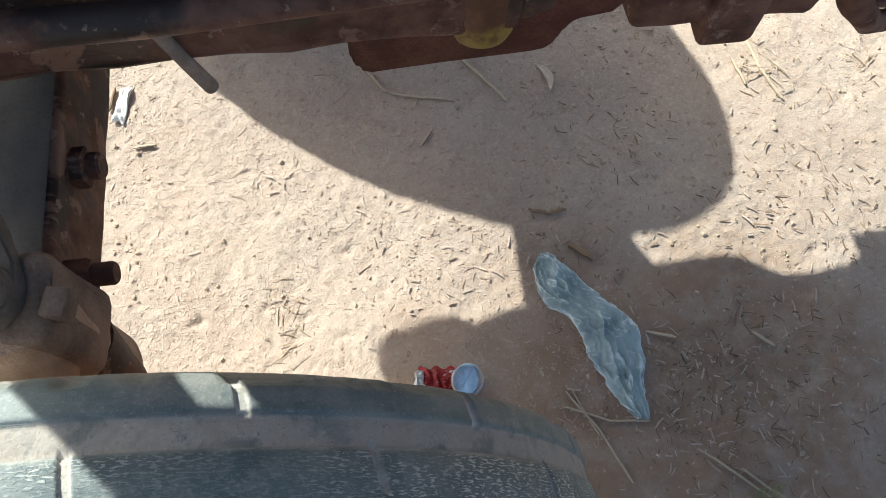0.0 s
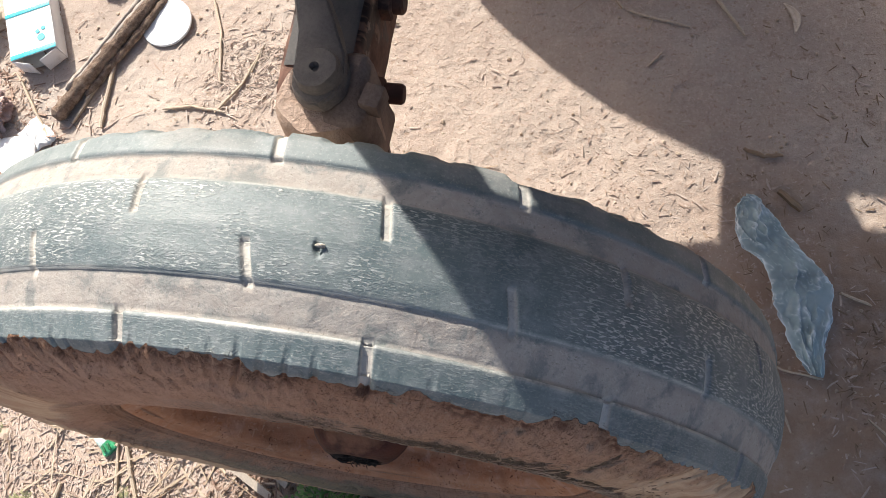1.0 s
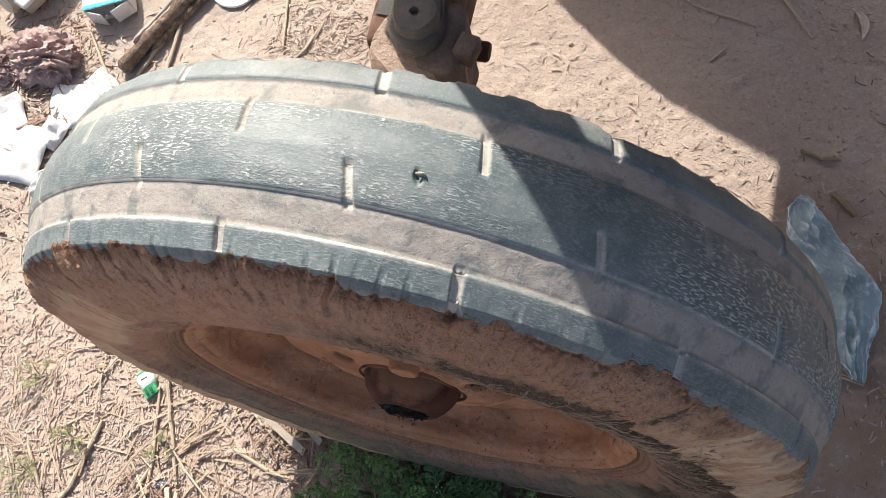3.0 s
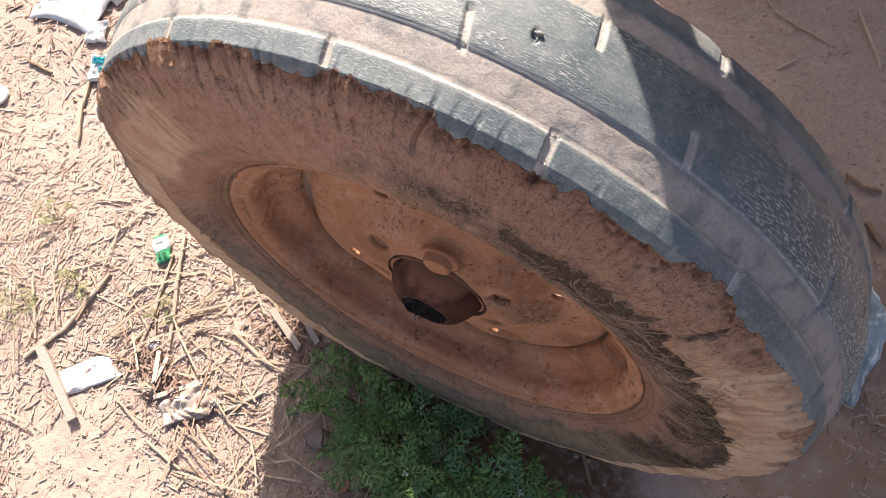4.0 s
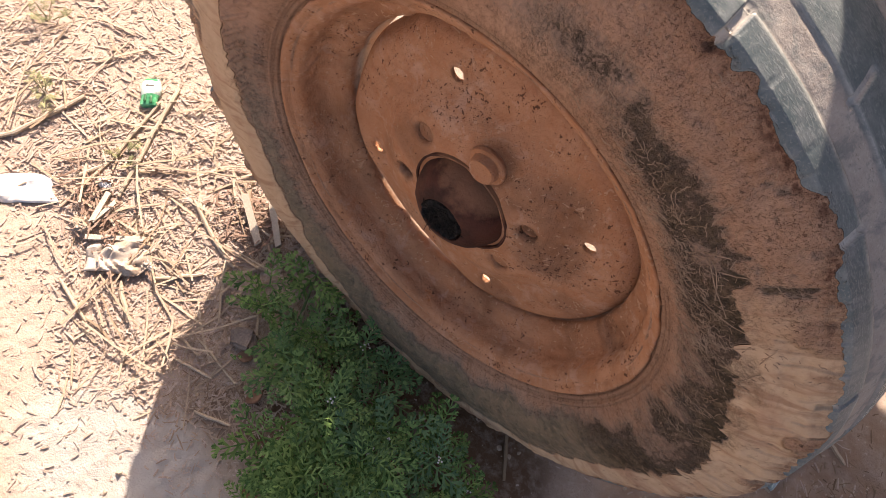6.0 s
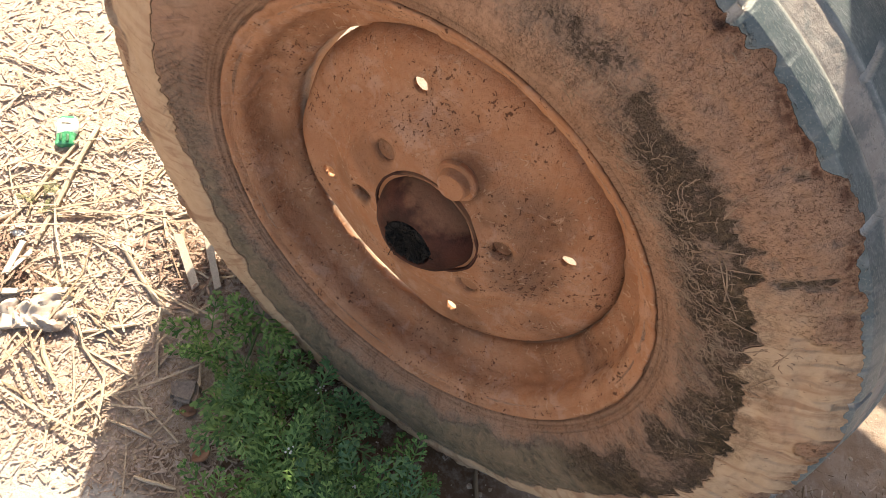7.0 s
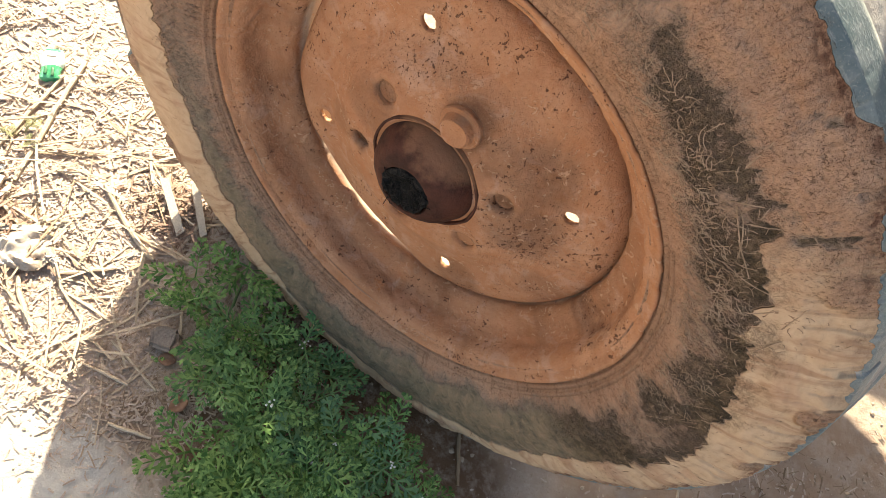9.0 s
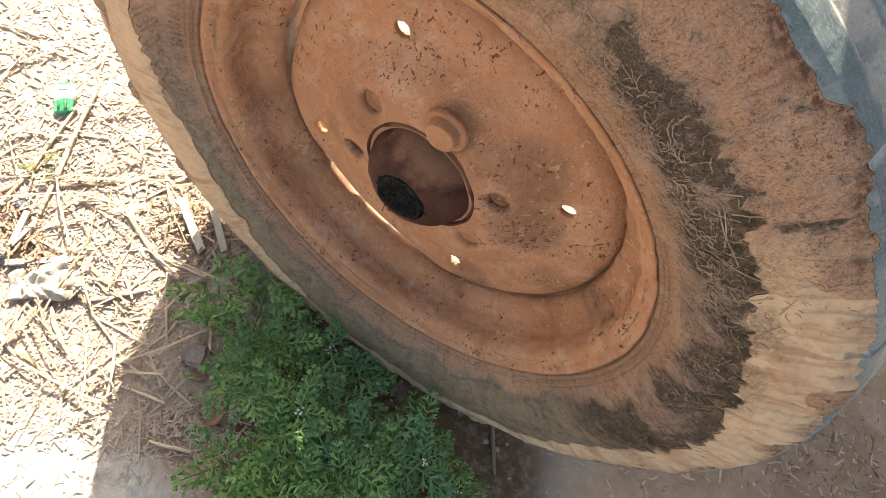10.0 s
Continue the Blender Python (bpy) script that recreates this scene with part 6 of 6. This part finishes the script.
def build_carton():
    a, b = Vector((-0.811, 0.519)), Vector((-0.735, 0.556))
    turn = math.atan2(b.y - a.y, b.x - a.x)
    m = Matrix.Translation((a.x, a.y, float(ground_height(a.x, a.y)) + 0.001)) @ Matrix.Rotation(turn, 4, "Z")
    carton = thing("carton", m, "open white carton with cyan print lying on its side", "carton")
    w, l, h, t = 0.084, 0.150, 0.036, 0.0012
    part("panel", box_bm(0, w, 0, l, h - t, h, 0.0003), WHITE_PAINT, carton)
    part("panel", box_bm(0, w, 0, l, 0, t, 0.0003), WHITE_PAINT, carton)
    part("panel", box_bm(0, t, 0, l, t, h - t, 0.0003), WHITE_PAINT, carton)
    part("panel", box_bm(w - t, w, 0, l, t, h - t, 0.0003), WHITE_PAINT, carton)
    part("panel", box_bm(t, w - t, l - t, l, t, h - t, 0.0003), WHITE_PAINT, carton)
    for x0, x1, swing in ((0.002, 0.036, 28), (0.046, 0.082, -24)):
        flap = box_bm(x0, x1, -t, 0, 0.002, h - 0.002, 0.0003)
        bmesh.ops.rotate(flap, cent=(x0 if swing > 0 else x1, 0, 0), matrix=Matrix.Rotation(radians(-swing), 3, "Z"), verts=flap.verts)
        part("flap", flap, PAPER, carton)
    part("print_band", box_bm(0.0, w, 0.000, 0.009, h + 0.0004, h + 0.0010, 0.0002), CYAN_PRINT, carton)
    part("print_band", box_bm(0.0, w, 0.092, 0.100, h + 0.0004, h + 0.0010, 0.0002), CYAN_PRINT, carton)
    for x, y, r in ((0.060, 0.030, 0.007), (0.055, 0.044, 0.004), (0.066, 0.048, 0.004)):
        bm = lathe_bm([(h + 0.0003, r), (h + 0.0010, r)], 20, Matrix.Translation((x, y, 0)))
        part("print_spot", bm, CYAN_PRINT, carton)


build_carton()

# round white lid, white tray, papers and wads
lid = lathe_bm([(0.0, 0.0455), (0.0015, 0.0475), (0.0045, 0.0478), (0.0055, 0.0462), (0.0042, 0.0440), (0.0040, 0.0200), (0.0042, 0.001)], 64)
solid_thing("lid", rough_up(lid, 0.0012, 14, 2), WHITE_PAINT, Matrix.Translation(on_ground(-0.565, 0.640, 0.004)) @ pose(0, 0, 0, 4, -3, 0), "round white plastic lid lying on the earth", "lid")
lid_small = lathe_bm([(0.0, 0.020), (0.003, 0.022), (0.006, 0.021), (0.0062, 0.001)], 40)
solid_thing("lid", rough_up(lid_small, 0.002, 40, 5), WHITE_PAINT, Matrix.Translation(on_ground(-0.862, 0.022, 0.002)), "small white plastic lid lying among straw", "lid")


def build_tray():
    tray = thing("plastic_tray", Matrix.Translation(on_ground(-0.945, 0.590, 0.004)) @ pose(0, 0, 0, 6, 3, 70), "dusty white plastic tray with a grey cup under it", "tray")
    part("tray_top", rough_up(box_bm(-0.075, 0.065, -0.045, 0.045, 0.030, 0.040, 0.006, 3), 0.003, 20, 2), WHITE_PAINT, tray)
    part("tray_wall", rough_up(box_bm(-0.070, 0.060, -0.040, 0.040, 0.004, 0.031, 0.008, 3), 0.003, 20, 4), GREY_PLASTIC, tray)
    cup = lathe_bm([(0.0, 0.021), (0.004, 0.023), (0.050, 0.028), (0.053, 0.029), (0.052, 0.026), (0.006, 0.020)], 28, Matrix.Translation((-0.085, 0.004, 0.030)) @ Matrix.Rotation(radians(100), 4, "Y"))
    part("cup", rough_up(cup, 0.004, 30, 3), GREY_PLASTIC, tray)


build_tray()
for x, y, w, d, h, turn, seed in ((-0.772, 0.352, 0.085, 0.095, 0.016, 20, 1.3), (-0.742, 0.398, 0.050, 0.060, 0.014, 55, 2.9), (-0.845, 0.232, 0.110, 0.100, 0.022, 10, 4.1),
                                  (-0.775, 0.196, 0.035, 0.045, 0.016, 30, 6.0), (-0.792, 0.288, 0.050, 0.050, 0.018, 75, 7.7), (-0.905, 0.300, 0.090, 0.080, 0.020, 40, 8.8)):
    sheet_thing("paper_scrap", crumpled(w, d, h, 9, 9, seed, 1.2), PAPER, x, y, turn, "crumpled white paper scrap lying on the earth", "paper", group="paper scraps")
sheet_thing("paper_scrap", crumpled(0.090, 0.040, 0.009, 14, 9, 3.3, 1.2), PAPER, -0.459, -0.296, 48, "torn flat white paper lying on straw", "paper", group="paper scraps")
wrapper = crumpled(0.060, 0.050, 0.024, 12, 10, 5.5, 1.0)
sheet_thing("wrapper", wrapper, PAPER, -0.715, 0.145, 25, "crumpled white and cyan wrapper on the earth", "wrapper")
for k, (dx, dy) in enumerate(((-0.010, 0.004), (0.012, -0.006))):
    patch = crumpled(0.030, 0.012, 0.018, 14, 10, 6.5 + k, 0.6)
    sheet_thing("wrapper", patch, CYAN_PRINT, -0.715 + dx, 0.145 + dy, 25, "torn cyan strip of wrapper on the earth", "wrapper", up=0.012)


def wad(x, y, size, seed, material, label, category, name, squash=0.55, amount=0.5):
    """A crushed lump with folds."""
    bm = bmesh.new()
    bmesh.ops.create_icosphere(bm, subdivisions=4, radius=1.0)
    for v in bm.verts:
        q = v.co * 2.0 + Vector((seed, seed, 0))
        crease = abs(noise.noise(q)) + 0.6 * abs(noise.noise(q * 2.1)) + 0.35 * abs(noise.noise(q * 4.3))
        v.co = v.co * (1.10 - amount * crease + 0.05 * noise.noise(q * 9))
        v.co = Vector((v.co.x * size, v.co.y * size * 0.8, v.co.z * size * squash))
    return solid_thing(name, bm, material, Matrix.Translation(on_ground(x, y, size * squash * 0.6)), label, category)


sheet_thing("paper_wad", crumpled(0.075, 0.046, 0.019, 22, 16, 2.2, 1.6), DIRTY_PAPER, -0.303, -0.266, 40, "dirty white paper wad half buried in straw", "paper")
wad(-0.270, -0.245, 0.013, 5.2, DIRTY_PAPER, "dirty white paper wad half buried in straw", "paper", "paper_wad", 0.6, 0.75)
wad(-0.365, -0.268, 0.016, 7.2, PEBBLE, "dirty lump lying in straw", "lump", "dirt_lump", 0.5, 0.7)
wad(-0.392, -0.212, 0.010, 7.9, PAPER, "small white paper wad on straw", "paper", "paper_wad", 0.6, 0.6)
def rumpled_cloth(x, y, size, seed):
    """A heap of cloth with long soft folds."""
    bm = bmesh.new()
    bmesh.ops.create_icosphere(bm, subdivisions=5, radius=1.0)
    for v in bm.verts:
        p = v.co.copy()
        warp = noise.noise_vector(p * 1.4 + Vector((seed, 0, 0)))
        q = Vector((p.x * 1.6 + p.y * 1.0 + seed + warp.x, p.y * 6.0 - p.x * 2.4 + 1.6 * warp.y, p.z * 3.0 + seed))
        fold = 1 - abs(noise.noise(q)) * 2.4
        fine = 1 - abs(noise.noise(q * 2.1)) * 2.2
        p = p * (0.78 + 0.26 * fold + 0.10 * fine + 0.25 * noise.noise(p * 1.1 + Vector((seed, 0, 0))))
        v.co = Vector((p.x * size, p.y * size * 0.85, max(-0.3, p.z) * size * 0.62))
    ob = solid_thing("cloth", bm, CLOTH, Matrix.Translation(on_ground(x, y, size * 0.18)), "crumpled dusty maroon cloth on the earth", "cloth")
    ob.data.polygons.foreach_set("use_smooth", np.ones(len(ob.data.polygons), bool))
    return ob


rumpled_cloth(-0.872, 0.425, 0.066, 1.1)
rumpled_cloth(-0.950, 0.400, 0.045, 3.1)
wad(-0.690, 0.705, 0.026, 4.4, RED_THREAD, "crushed red and yellow wrapper beside the canes", "wrapper", "wrapper", 0.5, 0.8)
sheet_thing("paper_scrap", crumpled(0.020, 0.066, 0.012, 10, 16, 6.6, 1.4), PAPER, -0.196, 0.748, -12, "small torn white scrap on the earth", "paper", group="paper scraps")


def leaf(x, y, length, width, turn, seed, material, label, curl=0.3, arc=0.0):
    """One curled dry leaf."""
    bm = bmesh.new()
    rows = []
    for k in range(15):
        t = k / 14
        half = width * 0.5 * math.sin(math.pi * min(0.97, t * 0.94 + 0.03)) ** 0.8
        cx, cy = length * (t - 0.5), arc * (1 - (2 * t - 1) ** 2)
        rows.append([bm.verts.new((cx, cy + q * half, 0.003 + curl * abs(q) * half + 0.002 * noise.noise(Vector((t * 4, q * 2, seed))))) for q in (-1, -0.5, 0, 0.5, 1)])
    for a, b in zip(rows, rows[1:]):
        for q in range(4):
            bm.faces.new((a[q], b[q], b[q + 1], a[q + 1]))
    return sheet_thing("dry_leaf", bm, material, x, y, turn, label, "leaf", 0.0006, 0.001, "dry leaves")


leaf(0.491, 0.712, 0.058, 0.014, -72, 1.0, LEAF_DRY, "pale curved dry leaf on shaded earth", 0.3, 0.010)
leaf(-0.092, -0.236, 0.020, 0.015, 30, 2.0, LEAF_BROWN, "brown dead leaf beside the green weeds")
leaf(-0.045, -0.262, 0.024, 0.017, 80, 3.0, LEAF_BROWN, "brown dead leaf beside the green weeds")
leaf(0.040, -0.345, 0.022, 0.016, 10, 4.0, LEAF_BROWN, "brown dead leaf beside the green weeds")

# red plastic string
thread_points, rng_thread = [], random.Random(9)
for k in range(14):
    t = k / 13
    thread_points.append(on_ground(-0.800 + 0.052 * t + rng_thread.uniform(-0.006, 0.006), -0.062 - 0.078 * t + rng_thread.uniform(-0.006, 0.006), 0.004 + rng_thread.uniform(0, 0.006)))
thread_base = thread_points[7].copy()
solid_thing("string", tube_bm([p - thread_base for p in thread_points], 0.0030, 6, flatten=0.6), RED_THREAD, Matrix.Translation(thread_base), "faded red plastic string lying on straw", "string")


# ---- weeds ----
def leaf_green():
    n = Nodes("feathery_green_leaf", 0.55, specular=0.3)
    pick = island(n)
    tone = n.mix(n.ramp(pick, 0.0, 1.0), (0.050, 0.128, 0.028), (0.240, 0.385, 0.115))
    tone = n.mix(n.ramp(n.noise(35, 3), 0.5, 0.75, 0.0, 0.5), tone, (0.18, 0.28, 0.085))
    tone = n.mix(n.ramp(n.node("ShaderNodeObjectInfo").outputs["Random"], 0.45, 0.95, 0.0, 0.45), tone, (0.120, 0.250, 0.155))
    n.color(tone)
    n.shader.inputs["Transmission Weight"].default_value = 0.0
    back = n.node("ShaderNodeBsdfTranslucent")
    n.link(tone, back.inputs["Color"])
    both = n.node("ShaderNodeMixShader")
    both.inputs["Fac"].default_value = 0.22
    n.link(n.shader.outputs["BSDF"], both.inputs[1])
    n.link(back.outputs["BSDF"], both.inputs[2])
    n.link(both.outputs["Shader"], n.tree.nodes["Material Output"].inputs["Surface"])
    return n.mat


GREEN = leaf_green()
DUSTY_GREEN = plain("dusty_green_leaf", (0.20, 0.22, 0.10), (0.34, 0.32, 0.17), 90, 0.8, 0.0, 0.2, 0.0005)
STEM = plain("green_stem", (0.085, 0.150, 0.050), (0.150, 0.210, 0.080), 60, 0.6, 0.0, 0.2, 0.0005)
PETAL = plain("white_petal", (0.72, 0.74, 0.68), (0.80, 0.80, 0.76), 60, 0.6, 0.0, 0.1, 0.0005)


def frond(rng, length):
    """A finely cut leaf along x, drooping at its tip: quads as corner arrays."""
    quads = []
    droop = rng.uniform(0.5, 1.3)
    roll = rng.uniform(-0.35, 0.35)

    def lift(x, y):
        t = x / length
        return 0.30 * length * (t - droop * t * t) + roll * y - 0.8 * abs(y) * abs(y) / length

    def strip(x0, y0, x1, y1, w0, w1):
        d = math.hypot(x1 - x0, y1 - y0) or 1e-6
        nx, ny = -(y1 - y0) / d, (x1 - x0) / d
        pts = ((x0 + nx * w0, y0 + ny * w0), (x1 + nx * w1, y1 + ny * w1), (x1 - nx * w1, y1 - ny * w1), (x0 - nx * w0, y0 - ny * w0))
        quads.append([(x, y, lift(x, y)) for x, y in pts])

    for k in range(4):
        strip(length * k / 4, 0, length * (k + 1) / 4, 0, length * (0.020 - 0.003 * k), length * (0.017 - 0.003 * k))
    pairs = 5
    for k in range(pairs):
        t = 0.22 + 0.70 * k / (pairs - 1)
        reach = length * (0.25 * math.sin(math.pi * min(1, 0.24 + 0.66 * t)) + 0.04)
        for s in (-1, 1):
            a = s * radians(rng.uniform(50, 64) * (1 - 0.30 * t))
            x0 = length * (t + rng.uniform(-0.015, 0.015))
            ux, uy = math.cos(a), math.sin(a)
            strip(x0, 0, x0 + ux * reach * 0.55, uy * reach * 0.55, 0.012 * length, 0.032 * length)
            strip(x0 + ux * reach * 0.55, uy * reach * 0.55, x0 + ux * reach, uy * reach, 0.032 * length, 0.018 * length)
            cx, cy = x0 + ux * reach * 0.55, uy * reach * 0.55
            for s2 in (-1, 1):
                b = a + s2 * radians(42)
                strip(cx, cy, cx + math.cos(b) * reach * 0.42, cy + math.sin(b) * reach * 0.42, 0.026 * length, 0.014 * length)
    strip(length * 0.94, 0, length * 1.06, 0, 0.022 * length, 0.012 * length)
    return np.array(quads)


def build_weed(x, y, seed, stems, height, spread, lean=(0.0, 0.0), label="feathery green weed growing beside the tyre", flowers=0, size=1.0, leafage=None):
    rng = random.Random(seed)
    base = on_ground(x, y, -0.004)
    weed = thing("weed", Matrix.Translation(base), label, "weed", "green weeds")
    petals = bmesh.new()
    leaves = []
    for k in range(stems):
        a = 2 * math.pi * (k + rng.random()) / stems
        out = spread * rng.uniform(0.35, 1.0)
        top = Vector((math.cos(a) * out + lean[0], math.sin(a) * out + lean[1], height * rng.uniform(0.55, 1.0)))
        mid = top * 0.5 + Vector((0, 0, top.z * 0.18))
        path = [Vector((0, 0, 0)), mid * 0.55, mid, top * 0.78 + Vector((0, 0, 0.05 * top.z)), top]
        slim = 1.0 if size > 0.5 else 0.4
        part("stem", tube_bm(path, [slim * q for q in (0.0022, 0.0019, 0.0016, 0.0013, 0.0009)], 6), leafage or STEM, weed)
        crown = rng.uniform(0, 6.28)
        for j in (1, 3, 5, 6, 7, 8, 9):
            t = 0.25 + 0.12 * j + rng.uniform(0, 0.08) if j < 6 else 1.0
            seg = min(3, int(t * 4))
            p = path[seg].lerp(path[seg + 1], min(1.0, t * 4 - seg))
            q = frond(rng, size * rng.uniform(0.044, 0.070) * (1.0 if j < 6 else 0.80))
            yaw = a + rng.uniform(-2.2, 2.2) if j < 6 else crown + 1.257 * j + rng.uniform(-0.25, 0.25)
            m = Matrix.Translation(p) @ Matrix.Rotation(yaw, 4, "Z") @ Matrix.Rotation(radians(rng.uniform(-38, 8)), 4, "Y")
            mm = np.array(m)
            leaves.append(q @ mm[:3, :3].T + mm[:3, 3])
        if k < flowers:
            for j in range(5):
                c = top + Vector((rng.uniform(-0.006, 0.006), rng.uniform(-0.006, 0.006), rng.uniform(0.002, 0.008)))
                bmesh.ops.create_icosphere(petals, subdivisions=1, radius=rng.uniform(0.0010, 0.0017), matrix=Matrix.Translation(c))
    quads = np.concatenate(leaves)
    quads[..., 2] = np.maximum(quads[..., 2], 0.004)
    # the stone stands clear of the leaves
    spot = quads.mean(axis=1)
    quads = quads[np.hypot(spot[:, 0] + x + 0.109, spot[:, 1] + y + 0.219) > 0.032]
    faces = np.arange(len(quads) * 4).reshape(-1, 4)
    tagged(mesh_part("leaves", raw_mesh("leaves", quads.reshape(-1, 3), faces, leafage or GREEN, True), weed, "finely cut green leaves"), kind="stuff")
    if flowers:
        tagged(part("flowers", petals, PETAL, weed, "tiny white flower heads"), kind="stuff")
    else:
        petals.free()
    return weed


for x, y, seed, stems, height, spread, lean, flowers in (
        (-0.080, -0.155, 1, 8, 0.055, 0.056, (-0.004, 0.0), 0), (-0.015, -0.180, 2, 7, 0.085, 0.070, (0.0, -0.01), 1), (0.050, -0.210, 3, 7, 0.095, 0.075, (0.0, -0.02), 2),
        (0.050, -0.270, 4, 6, 0.080, 0.055, (0.01, -0.01), 0), (0.115, -0.190, 5, 7, 0.090, 0.075, (0.01, -0.02), 2), (0.100, -0.280, 6, 7, 0.095, 0.070, (0.0, -0.02), 1),
        (0.185, -0.170, 7, 6, 0.075, 0.065, (0.01, -0.01), 1), (0.165, -0.250, 8, 7, 0.090, 0.075, (0.0, -0.01), 0), (0.045, -0.135, 9, 4, 0.055, 0.040, (0.0, -0.01), 0),
        (0.072, -0.340, 10, 6, 0.075, 0.050, (0.01, 0.0), 1), (0.230, -0.220, 12, 5, 0.070, 0.055, (0.01, 0.0), 0)):
    build_weed(x, y, seed, int(stems * 0.85), height, spread * 1.05, lean, flowers=flowers)
for x, y, seed, stems, height, spread in ((-0.548, -0.185, 21, 6, 0.030, 0.030), (-0.600, -0.248, 22, 8, 0.030, 0.042), (-0.408, -0.168, 23, 4, 0.020, 0.022), (-0.640, -0.110, 24, 5, 0.025, 0.03), (0.680, 0.028, 25, 4, 0.02, 0.02)):
    build_weed(x, y, seed, stems, height, spread, label="small dusty green weed among straw", size=0.20, leafage=DUSTY_GREEN)
